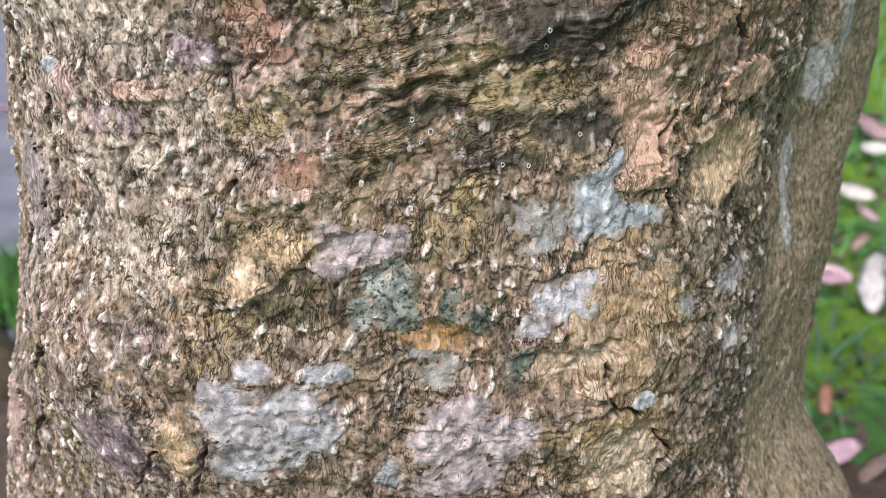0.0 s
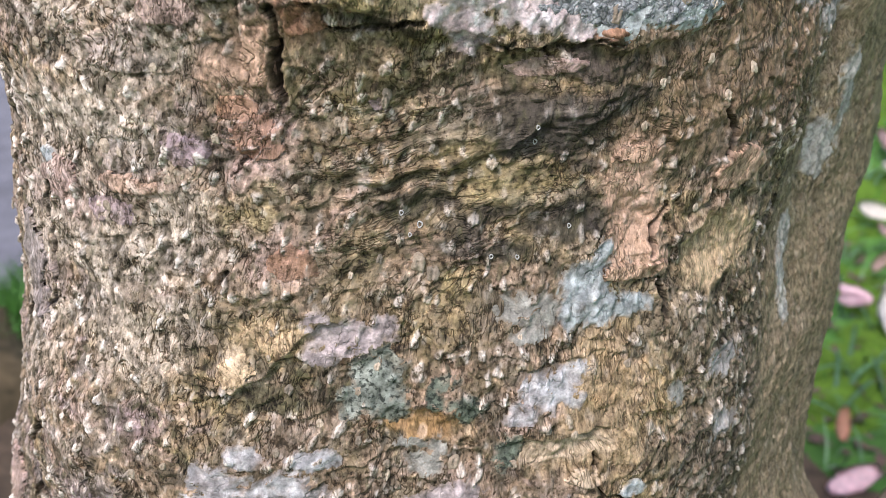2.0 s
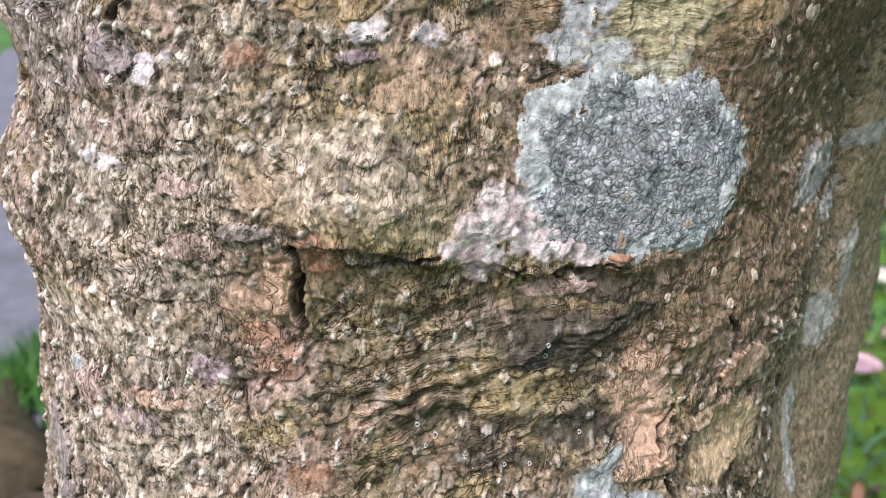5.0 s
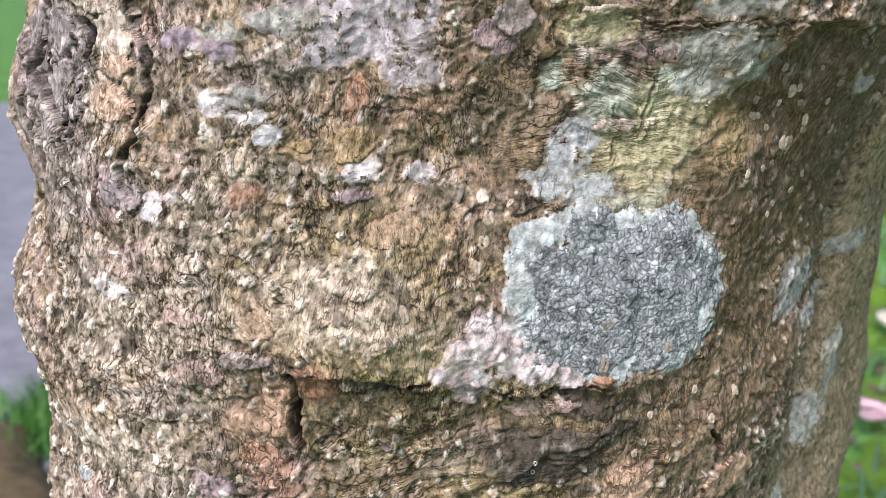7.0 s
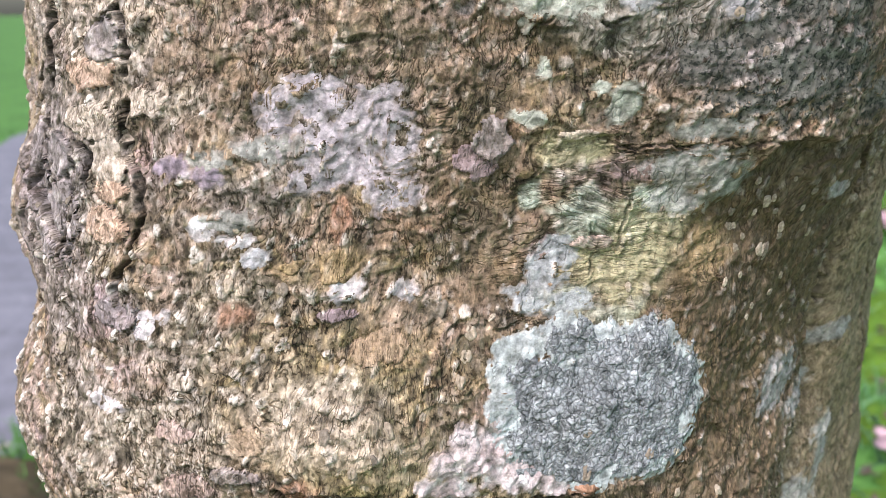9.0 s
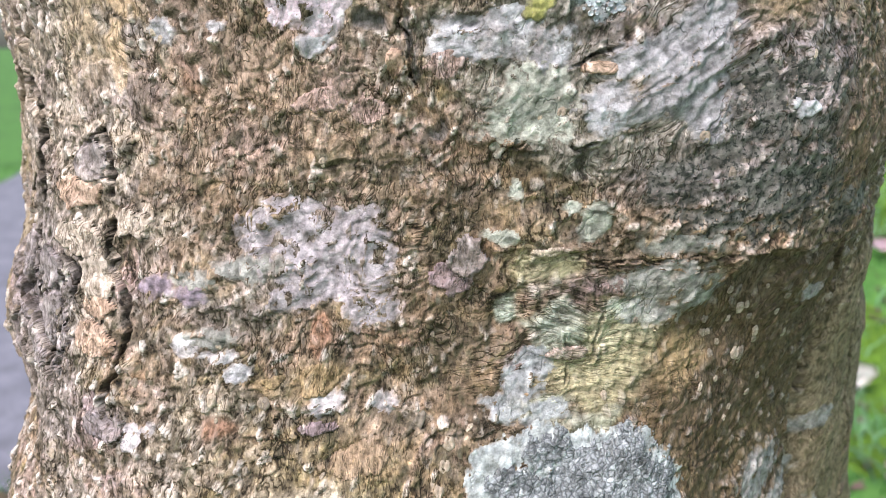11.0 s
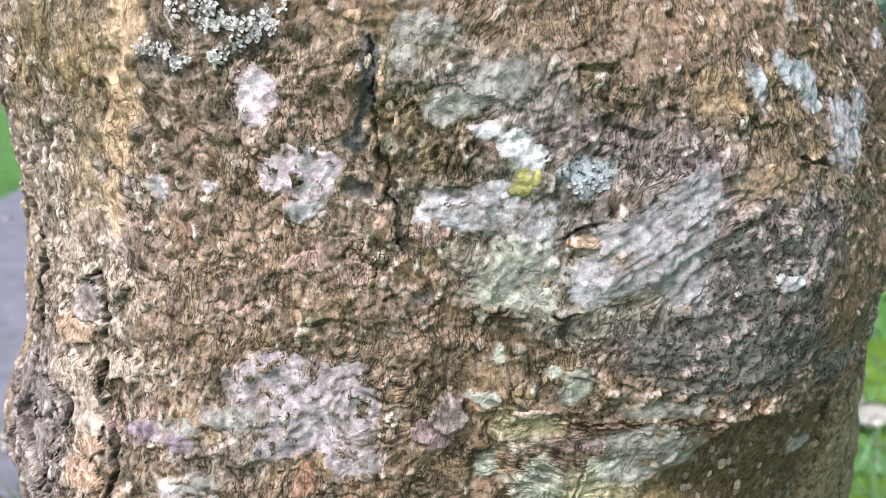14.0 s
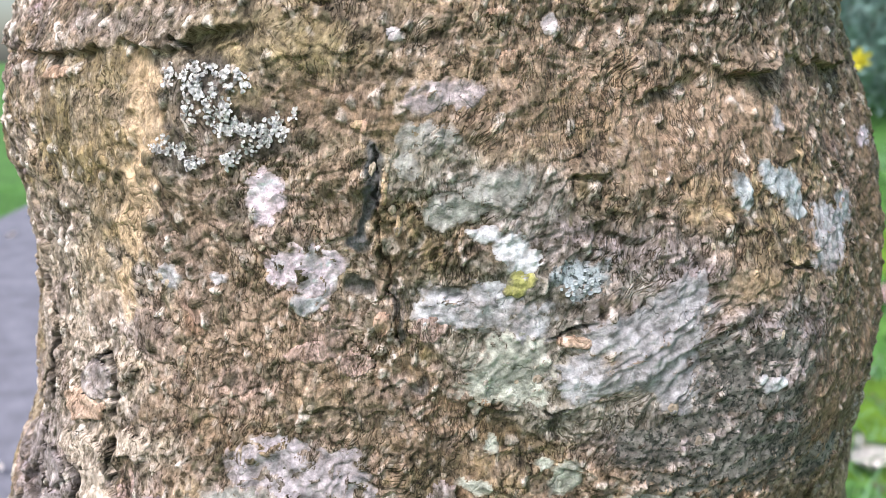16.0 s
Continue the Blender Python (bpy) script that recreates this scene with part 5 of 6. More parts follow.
lichen('greengrey', 'grey-green lichen on furrowed bark', (26.6, 1.1723, 18.3, 7.3), (25.1, 1.1629, 11.9, 5.4), (29.6, 1.1687, 10.6, 6.6), (26.7, 1.1837, 14.0, 4.4))
lichen('palegreen', 'pale green lichen on lumpy bark', (11.8, 1.2251, 13.8, 9.0), (8.9, 1.2177, 7.5, 6.5), (13.4, 1.2174, 8.7, 5.4), (10.6, 1.2311, 7.2, 5.2))
lichen('grey', 'pale grey lichen on lumpy bark', (5.1, 1.2389, 10.2, 8.0), (9.0, 1.2415, 8.6, 7.2), (12.9, 1.2382, 8.4, 7.2), (18.1, 1.2216, 8.3, 7.5))
lichen('chalk', 'bright white chalky lichen on the bark', (10.4, 1.2569, 5.9, 5.5), (8.2, 1.2619, 5.5, 3.0), (12.1, 1.2532, 4.4, 4.9))
lichen('yellowgreen', 'yellow-green lichen beside a white one', (12.2, 1.2497, 4.9, 3.9), (11.5, 1.2462, 3.5, 2.1))
lichen('discs', 'blue-grey lichen with raised pale discs', (17.3, 1.2494, 7.7, 7.0))
lichen('pinkwhite', 'pinkish white lichen on brown bark', (-7.8, 1.2509, 8.5, 7.9), (-6.7, 1.2472, 7.0, 6.9), (-9.4, 1.2496, 5.6, 5.1), (-5.1, 1.2514, 4.3, 4.3))
lichen('grey', 'pale grey lichen below a pinkish one', (-7.3, 1.2407, 5.7, 3.7))
lichen('pinkwhite', 'small pinkish white lichen on brown bark', (-11.1, 1.2708, 5.9, 8.1), (-11.2, 1.2646, 4.3, 4.1))
lichen('grey', 'small grey lichen spot on brown bark', (-21.3, 1.2457, 4.3, 5.4))
lichen('grey', 'faint grey lichen spot on brown bark', (-16.2, 1.2463, 3.1, 2.4))
lichen('palegreen', 'pale green lichen fleck on brown bark', (10.9, 1.2003, 2.8, 3.9))
lichen('palegreen', 'pale green lichen patch over furrows', (18.3, 1.1908, 5.7, 7.5), (16.1, 1.1951, 3.8, 3.2))
lichen('palegreen', 'narrow pale green lichen fleck', (10.0, 1.1885, 6.5, 2.7))
lichen('whiteblob', 'waxy white blob stuck on grey lichen', (35.2, 1.2184, 4.0, 2.8), (34.2, 1.2203, 2.1, 1.8), (36.0, 1.2197, 2.3, 2.2))
lichen('grey', 'smooth pale grey lichen on the rounded side', (44.3, 1.2562, 15.4, 10.6), (49.8, 1.2628, 12.7, 6.4), (43.7, 1.2627, 11.4, 5.3))
lichen('blue', 'pale blue lichen on the rounded side', (37.3, 1.2731, 8.2, 6.7), (35.3, 1.2763, 4.4, 4.4), (38.4, 1.2669, 6.8, 4.5))
lichen('blue', 'small pale blue lichen on the rounded side', (32.0, 1.2722, 4.5, 5.8))
lichen('grey', 'tapering pale lichen fleck on the bark', (38.1, 1.2914, 3.6, 4.4))
lichen('pinkgrey', 'pinkish grey lichen on wrinkled bark', (4.1, 1.2981, 8.4, 4.3), (2.3, 1.2945, 5.5, 3.6), (6.5, 1.2974, 4.3, 3.6))
lichen('greengrey', 'thin grey-green lichen on wrinkled bark', (3.0, 1.2873, 8.4, 5.0), (1.2, 1.28, 5.6, 4.4), (9.1, 1.2743, 10.9, 5.9), (5.3, 1.2683, 8.7, 5.3))
lichen('pinkwhite', 'small pink lichen fleck at the trunk edge', (63.4, 1.2824, 10.3, 5.2))
lichen('white', 'pale lichen fleck on upper bark', (12.9, 1.3164, 2.5, 3.2), (8.5, 1.3187, 2.9, 1.4))
lichen('white', 'whitish lichen fleck on upper bark', (-0.6, 1.3125, 2.7, 2.3))
lichen('greydark', 'dark grey-green lichen smear in the overhang', (46.4, 1.1875, 14.5, 7.0))
BIG = ((17.9, 1.1079, 20.8, 18.0), (18.8, 1.1215, 10.0, 7.5), (12.2, 1.1160, 9.0, 8.0), (12.9, 1.1051, 12.5, 12.4), (15.3, 1.1264, 8.4, 7.4), (22.8, 1.1205, 11.8, 9.2), (25.5, 1.1088, 11.9, 12.9), (23.5, 1.0967, 13.6, 10.9), (17.5, 1.0912, 14.0, 6.7), (13.7, 1.0946, 10.1, 6.6))
BIG_MARGIN = ((17.9, 1.1079, 22.3, 19.1), (12.0, 1.106, 14.2, 13.1), (15.0, 1.1272, 10.0, 8.2), (23.1, 1.1212, 12.8, 9.9), (26.2, 1.1085, 12.6, 13.3), (24.0, 1.0948, 14.5, 11.5), (17.5, 1.09, 15.4, 7.5), (10.2, 1.1250, 9.0, 5.5), (8.6, 1.1170, 5.5, 6.5), (7.5, 1.11, 3.6, 5.9), (19.0, 1.1260, 8.0, 5.0), (9.1, 1.0989, 6.6, 6.4))
FRILLS = ((-18.0, 1.3021, 7.3, 2.9), (-16.3, 1.2967, 7.5, 4.1), (-13.4, 1.3026, 3.5, 2.9), (-14.5, 1.2907, 4.5, 4.1), (-19.5, 1.2809, 6.6, 3.4), (-12.2, 1.2858, 7.3, 4.4), (-10.1, 1.2893, 5.9, 2.9), (-13.3, 1.2798, 3.0, 1.5))
DISCS = (radians(17.3), 1.2494)


def big_lichen():
    """The large round lichen: a grey cracked crust on a pale spreading margin, with a few raised bumps."""
    top = tagged(new("lichen"), "large round grey lichen with cracked crust and pale margin", "lichen", "lichens on the trunk")
    crust("margin", "margin", BIG_MARGIN, 0.1, 0.8, 0.30)[0].parent = top
    crust("thallus", "big", BIG, 0.35, 0.9, 0.10)[0].parent = top
    return top


big_lichen()


def frame_at(angle, z, lift=0.0):
    """A pose on the bark: z outwards, y up along the trunk."""
    a, h, e = np.array([angle, angle + 0.02, angle - 0.02, angle, angle]), np.array([z, z, z, z + 0.004, z - 0.004]), 0
    r, _ = skin_at(a, h)
    p = on_trunk(a, h, r)
    across, up = Vector(p[1] - p[2]), Vector(p[3] - p[4])
    out = across.cross(up).normalized()
    up = (up - out * up.dot(out)).normalized()
    m = Matrix((up.cross(out), up, out)).transposed().to_4x4()
    m.translation = Vector(p[0]) + out * lift
    return m


def ring_mesh():
    bm = bmesh.new()
    rows = []
    for k in range(14):
        t = 2 * math.pi * k / 14
        w = 1 + 0.12 * math.sin(3 * t + 1)
        rows.append([bm.verts.new((w * q * math.cos(t), 1.15 * w * q * math.sin(t), h)) for q, h in ((1.0, -0.3), (0.95, 0.45), (0.72, 0.55), (0.55, -0.1))])
    for a, b in zip(rows, rows[1:] + rows[:1]):
        for i in range(3):
            bm.faces.new((a[i], b[i], b[i + 1], a[i + 1]))
    mesh = bpy.data.meshes.new("ring_lichen")
    bm.to_mesh(mesh)
    bm.free()
    mesh.materials.append(RING)
    return mesh


RING_MESH = ring_mesh()


def ring_lichen(angle, z, wide, high):
    ob = tagged(new("ring_lichen", RING_MESH), "tiny white ring-shaped lichen on dark bark", "lichen", "white ring lichens")
    ob.matrix_world = frame_at(radians(angle), z, 0.0003) @ Matrix.Diagonal((0.55 * wide / 1000, 0.62 * wide / 1000, 0.5 * wide / 1000, 1))


ring_lichen(0.5, 1.0352, 1.4, 1.3)
ring_lichen(-1.3, 1.0386, 1.1, 1.3)
ring_lichen(-0.4, 1.0329, 0.9, 0.9)
ring_lichen(7.4, 1.0263, 1.0, 0.8)
ring_lichen(10.0, 1.0253, 1.0, 0.9)
ring_lichen(10.8, 1.061, 1.0, 1.3)
ring_lichen(11.0, 1.0564, 1.1, 1.0)
ring_lichen(15.1, 1.0328, 1.0, 1.0)

# raised discs on the blue-grey lichen
def disc_mesh():
    bm = bmesh.new()
    rows = []
    for k in range(12):
        t = 2 * math.pi * k / 12
        rows.append([bm.verts.new((q * math.cos(t), q * math.sin(t), h)) for q, h in ((1.0, -0.4), (0.95, 0.30), (0.75, 0.36), (0.60, 0.12), (0.0001, 0.08))])
    for a, b in zip(rows, rows[1:] + rows[:1]):
        for i in range(4):
            bm.faces.new((a[i], b[i], b[i + 1], a[i + 1]))
    mesh = bpy.data.meshes.new("disc")
    bm.to_mesh(mesh)
    bm.free()
    mesh.materials.append(DISC_TOP)
    return mesh


rnd = random.Random(4)
host = next(o for o in bpy.data.objects if o.get("label", "").startswith("blue-grey lichen with raised"))
DISC = disc_mesh()
for k in range(26):
    ob = new("disc", DISC)
    t, q = rnd.uniform(0, 6.28), 0.0058 * math.sqrt(rnd.random())
    ob.parent = host
    s = rnd.uniform(0.0004, 0.0008)
    ob.matrix_world = frame_at(DISCS[0] + q * math.cos(t) / ARC, DISCS[1] - 0.001 + q * 0.8 * math.sin(t), 0.0004) @ Matrix.Diagonal((s, s, s, 1))


# ---- frilly lichens: clusters of small curled lobes ----
def lobe_mesh(seed):
    rnd = random.Random(seed)
    bm = bmesh.new()
    n, rows = 7, []
    for i in range(n):
        s = i / (n - 1)
        w = 0.35 + 0.75 * math.sin(math.pi * min(s * 0.8 + 0.15, 1)) + rnd.uniform(-0.1, 0.1)
        lift = 0.15 + 0.9 * s + 0.5 * s * s
        row = []
        for j in range(5):
            v = j / 4 * 2 - 1
            row.append(bm.verts.new((v * w * 0.8 + 0.15 * math.sin(4 * s), 1.9 * s - 0.3, 0.45 * s + 0.10 * v * v + 0.30 * math.sin(4 * v * s + seed) * s)))
        rows.append(row)
    for a, b in zip(rows, rows[1:]):
        for j in range(4):
            bm.faces.new((a[j], a[j + 1], b[j + 1], b[j]))
    bmesh.ops.solidify(bm, geom=bm.faces[:], thickness=0.14)
    bmesh.ops.recalc_face_normals(bm, faces=bm.faces[:])
    mesh = bpy.data.meshes.new("lobe")
    bm.to_mesh(mesh)
    bm.free()
    mesh.materials.append(FRILL)
    mesh.polygons.foreach_set("use_smooth", np.full(len(mesh.polygons), False))
    return mesh


LOBES = [lobe_mesh(k) for k in range(5)]
rnd = random.Random(11)
for angle, z, wide, high in FRILLS:
    cluster = tagged(new("frilly_lichen"), "cluster of frilly whitish grey-green leafy lichen lobes", "lichen", "frilly lichens")
    cluster.location = frame_at(radians(angle), z).translation
    bpy.context.view_layer.update()
    centres = [(rnd.gauss(0, 0.55), rnd.gauss(0, 0.55)) for _ in range(max(9, int(wide * high / 2.2)))]
    for k in range(min(295, max(60, int(wide * high * 5.5)))):
        cx, cy = rnd.choice(centres)
        x, y = cx * wide / 1000 + rnd.gauss(0, 0.0008), cy * high / 1000 + rnd.gauss(0, 0.0008)
        lobe = new("lobe", rnd.choice(LOBES))
        lobe.parent = cluster
        lobe.matrix_parent_inverse = Matrix.Translation(-cluster.location)
        s = rnd.uniform(0.00034, 0.00072)
        lobe.matrix_basis = frame_at(radians(angle) + x / ARC, z + y, 0.0006) @ pose(0, 0, 0, rnd.uniform(-22, 12), rnd.uniform(-18, 18), rnd.uniform(0, 360)) @ Matrix.Diagonal((s, s, s, 1))


# ---- behind the tree ----
def blades(name, spots, material, label, kind="stuff", parent=None, category="grass", lean=0.5):
    """Narrow bent blades of grass, joined: spots are x, y, height, width."""
    rnd = random.Random(len(spots))
    pts, faces = [], []
    for x, y, tall, wide in spots:
        t, k, z = rnd.uniform(0, 6.28), len(pts), float(rise(np.array(x), np.array(y)))
        dx, dy, bend = math.cos(t), math.sin(t), tall * lean * rnd.uniform(0.3, 1.5)
        for s, w in ((0, 1), (0.5, 0.8), (1, 0.15)):
            cx, cy, cz = x - dy * bend * s * s, y + dx * bend * s * s, z + tall * s * (1 - 0.25 * lean * s)
            pts += [(cx - dx * wide * w / 2, cy - dy * wide * w / 2, cz), (cx + dx * wide * w / 2, cy + dy * wide * w / 2, cz)]
        faces += [(k, k + 1, k + 3, k + 2), (k + 2, k + 3, k + 5, k + 4)]
    ob = sheet(name, np.array(pts), np.array(faces), material, parent=parent)
    return tagged(ob, label, category, kind=kind) if label else ob


rnd = random.Random(21)
spots = [(x, y, rnd.uniform(0.03, 0.08), 0.005) for x, y in ((rnd.uniform(-5.5, 5), rnd.uniform(1.6, 9)) for _ in range(26000)) if (x > -0.40 - 0.36 * y or x < -2.6 - 0.265 * y) and (x < 0 or rnd.random() < 0.8) and math.hypot(x, y - 0.5) > 1.35]
blades("lawn_grass", spots, BLADE, "short bright green lawn grass")
spots = [(rnd.gauss(-1.17, 0.07), rnd.gauss(2.12, 0.12), rnd.uniform(0.05, 0.16), 0.009) for _ in range(900)]
blades("grass_tuft", spots, BLADE, "dark green grass tuft by the footpath edge")
spots = [(x, y, rnd.uniform(0.06, 0.17), rnd.uniform(0.006, 0.011)) for x, y in ((rnd.uniform(0.75, 2.6), rnd.uniform(1.45, 4.6)) for _ in range(3200)) if 0.20 * y < x - 0.30 < 0.75 * y and fractal(np.array(x / 0.35), np.array(y / 0.35), 3, 611) > -0.1]
blades("bank_grass", spots, STRAP_GRASS, "loose blue-green grass blades on the bank", lean=0.9)
a_, q_ = np.meshgrid(np.linspace(0, 2 * np.pi, 60), np.linspace(0, 1, 22))
reach_ = (0.52 + 0.10 * fractal(np.cos(a_) * 1.5 + 4, np.sin(a_) * 1.5, 3, 621)) * q_
px_, py_ = -1.44 + reach_ * np.cos(a_), 1.56 + 1.15 * reach_ * np.sin(a_)
pz_ = 0.02 + 0.17 * np.clip(1 - q_**2, 0, 1) ** 0.7 + 0.016 * fractal(px_ / 0.06, py_ / 0.06, 4, 623)
tagged(sheet("soil_mound", np.stack([px_, py_, pz_], -1).reshape(-1, 3), lattice_faces(*a_.shape), HUMMOCK), "low brown mound of earth by the footpath", "mound")
rnd = random.Random(26)
pts, faces = [], []
for _ in range(900):
    y = rnd.uniform(1.45, 4.2)
    x = 0.30 + rnd.uniform(0.22, 0.60) * y
    k, t, w = len(pts), rnd.uniform(0, 6.28), rnd.uniform(0.008, 0.03)
    c = np.array([x, y, float(rise(np.array(x), np.array(y))) + rnd.uniform(0.004, 0.02)])
    d, e = np.array([math.cos(t), math.sin(t), rnd.uniform(-0.4, 0.4)]) * w, np.array([-math.sin(t), math.cos(t), rnd.uniform(-0.4, 0.4)]) * w * 0.5
    pts += [c - d, c - e, c + d, c + e]
    faces.append((k, k + 1, k + 2, k + 3))
tagged(sheet("leaf_litter", np.array(pts), np.array(faces), LITTER, smooth=False), "brown dead leaves and bits on the ground", "litter", kind="stuff")
# moss between the petals
rnd = random.Random(22)
for x, y, s in ((0.98, 1.86, 0.16), (1.25, 2.25, 0.20), (0.86, 1.68, 0.10), (1.32, 2.95, 0.28), (1.75, 3.6, 0.32), (1.12, 2.02, 0.12), (1.05, 2.4, 0.16)):
    a_, q_ = np.meshgrid(np.linspace(0, 2 * np.pi, 40), np.linspace(0, 1, 16))
    reach_ = s * (1 + 0.25 * fractal(np.cos(a_) * 2 + x * 9, np.sin(a_) * 2, 3, 301)) * q_
    px, py = x + reach_ * np.cos(a_), y + reach_ * np.sin(a_)
    pz = rise(px, py) + 0.02 * np.sqrt(np.clip(1 - q_**2, 0, 1)) + 0.010 * fractal(px / 0.02, py / 0.02, 3, 303) - 0.006
    tagged(sheet("moss_cushion", np.stack([px, py, pz], -1).reshape(-1, 3), lattice_faces(*a_.shape), MOSS), "yellow-green moss cushion on the ground", "moss", "moss cushions")


def strap_leaf(x, y, length, turn, width=0.012):
    """A long arching strap-shaped leaf rooted in the ground."""
    bm = bmesh.new()
    rows = []
    for i in range(9):
        s = i / 8
        w = width * (1 - 0.75 * s**3) / 2
        px, pz = length * (0.35 * s + 0.5 * s * s), length * (0.75 * s - 0.62 * s * s)
        rows.append([bm.verts.new((px, v * w, pz + abs(v) * w * 0.4)) for v in (-1, 0, 1)])
    for a, b in zip(rows, rows[1:]):
        for j in range(2):
            bm.faces.new((a[j], a[j + 1], b[j + 1], b[j]))
    bmesh.ops.solidify(bm, geom=bm.faces[:], thickness=0.0012)
    ob = part("strap_leaf", bm, STRAP, None)
    ob.matrix_world = pose(x, y, float(rise(np.array(x), np.array(y))), 0, 0, turn)
    return tagged(ob, "long arching blue-green strap leaf", "leaf", "strap leaves")


rnd = random.Random(23)
for x, y in ((0.92, 1.75), (0.98, 1.80), (1.02, 1.9), (1.12, 2.05), (1.18, 2.12), (1.3, 2.3), (0.9, 1.62), (1.35, 2.6), (1.45, 2.75), (1.15, 2.35), (1.05, 2.2), (1.6, 3.2), (1.5, 3.0)):
    for _ in range(3):
        strap_leaf(x + rnd.gauss(0, 0.03), y + rnd.gauss(0, 0.03), rnd.uniform(0.18, 0.32), rnd.uniform(0, 360), rnd.uniform(0.008, 0.014))


def petal_mesh(seed, material):
    rnd = random.Random(seed)
    bm = bmesh.new()
    rows = []
    for i in range(8):
        s = i / 7
        w = 0.5 * math.sin(math.pi * min(0.12 + s * 0.80, 1)) ** 0.8 * (0.9 + 0.1 * rnd.random())
        rows.append([bm.verts.new((v * w * 0.95, 2 * s - 1, 0.30 * (v * w) ** 2 + 0.22 * (2 * s - 1) ** 2 + 0.06 * rnd.uniform(-1, 1))) for v in (-1, -0.5, 0, 0.5, 1)])
    for a, b in zip(rows, rows[1:]):
        for j in range(4):
            bm.faces.new((a[j], a[j + 1], b[j + 1], b[j]))
    bmesh.ops.solidify(bm, geom=bm.faces[:], thickness=0.03)
    mesh = bpy.data.meshes.new("petal")
    bm.to_mesh(mesh)
    bm.free()
    mesh.materials.append(material)
    mesh.polygons.foreach_set("use_smooth", np.full(len(mesh.polygons), True))
    return mesh


PETALS = {k: (petal_mesh(i, m), words) for i, (k, m, words) in enumerate((("p", PETAL_PINK, "fallen pink magnolia petal on the ground"), ("w", PETAL_WHITE, "fallen white magnolia petal on the ground"), ("o", PETAL_ORANGE, "faded orange-pink petal on the ground"), ("b", PETAL_BROWN, "withered brown petal on the ground")))}
rnd = random.Random(24)
for x, y, half, kind in (
    (1.59, 3.14, 0.065, 'p'),
    (1.39, 2.75, 0.053, 'w'),
    (1.36, 2.59, 0.035, 'p'),
    (1.06, 2.13, 0.034, 'p'),
    (1.14, 2.07, 0.072, 'w'),
    (0.80, 1.53, 0.03, 'o'),
    (0.75, 1.36, 0.043, 'p'),
    (1.24, 2.21, 0.036, 'p'),
    (0.81, 1.32, 0.034, 'b'),
    (1.23, 2.35, 0.033, 'b'),
    (1.17, 2.75, 0.063, 'w'),
    (1.54, 3.36, 0.043, 'p'),
    (1.2, 2.74, 0.026, 'w'),
    (1.5, 3.36, 0.049, 'p'),
    (1.16, 2.77, 0.053, 'w'),
    (1.08, 2.16, 0.039, 'p'),
    (1.44, 3.45, 0.037, 'p'),
    (1.55, 3.36, 0.039, 'p'),
    (1.57, 3.04, 0.046, 'w'),
    (-2.07, 4.01, 0.03, 'p'),
    (-1.38, 2.17, 0.015, 'w'),
    (-3.77, 6.0, 0.033, 'w'),
    (-1.59, 2.41, 0.014, 'w'),
):
    mesh, words = PETALS[kind]
    ob = tagged(new("petal", mesh), words, "petal", "fallen petals")
    lift = 0.055 if x > 0 else 0.03
    half = half * 1.25
    ob.matrix_world = pose(x, y, float(rise(np.array(x), np.array(y))) + lift + half * 0.4, rnd.uniform(40, 65), rnd.uniform(-20, 20), 0) @ pose(0, 0, 0, 0, 0, rnd.uniform(0, 360)) @ Matrix.Diagonal((half, half, half, 1))


def daffodil(x, y, tall, turn):
    """A yellow flower with six petals and a cup on a thin stem."""
    z = float(rise(np.array(x), np.array(y)))
    top = tagged(new("flower"), "yellow daffodil in leaf on the bank", "flower", "yellow flowers")
    top.location = (x, y, z)
    bm = bmesh.new()
    bmesh.ops.create_cone(bm, segments=8, radius1=0.004, radius2=0.003, depth=tall, matrix=Matrix.Translation((0, 0, tall / 2)))
    part("stem", bm, STRAP, top)
    head = pose(0, 0, tall, 65, 0, turn)
    for k in range(6):
        ob = new("petal", PETAL_YELLOW)
        ob.parent = top
        ob.matrix_basis = head @ pose(0, 0, 0, 0, 0, 60 * k) @ pose(0, 0.030, 0, 20, 0, 0) @ Matrix.Diagonal((0.032, 0.032, 0.032, 1))
    bm = bmesh.new()
    bmesh.ops.create_cone(bm, segments=14, radius1=0.009, radius2=0.015, depth=0.028, cap_ends=False, matrix=Matrix.Translation((0, 0, 0.014)))
    bmesh.ops.solidify(bm, geom=bm.faces[:], thickness=0.001)
    cup = part("cup", bm, YELLOW, top)
    cup.matrix_basis = head
    for k in range(6):
        bm = bmesh.new()
        rows = []
        for i in range(6):
            s = i / 5
            rows.append([bm.verts.new((v * 0.007 * (1 - s**3), 0.05 * s + 0.08 * s * s, tall * 0.8 * s)) for v in (-1, 1)])
        for a, b in zip(rows, rows[1:]):
            bm.faces.new((a[0], a[1], b[1], b[0]))
        bmesh.ops.solidify(bm, geom=bm.faces[:], thickness=0.001)
        part("leaf", bm, STRAP, top).matrix_basis = pose(0, 0, 0, 0, 0, 60 * k + turn)


PETAL_YELLOW = petal_mesh(9, YELLOW)
for x, y, tall, turn in ((1.54, 4.26, 0.44, -15),):
    daffodil(x, y, tall, turn)


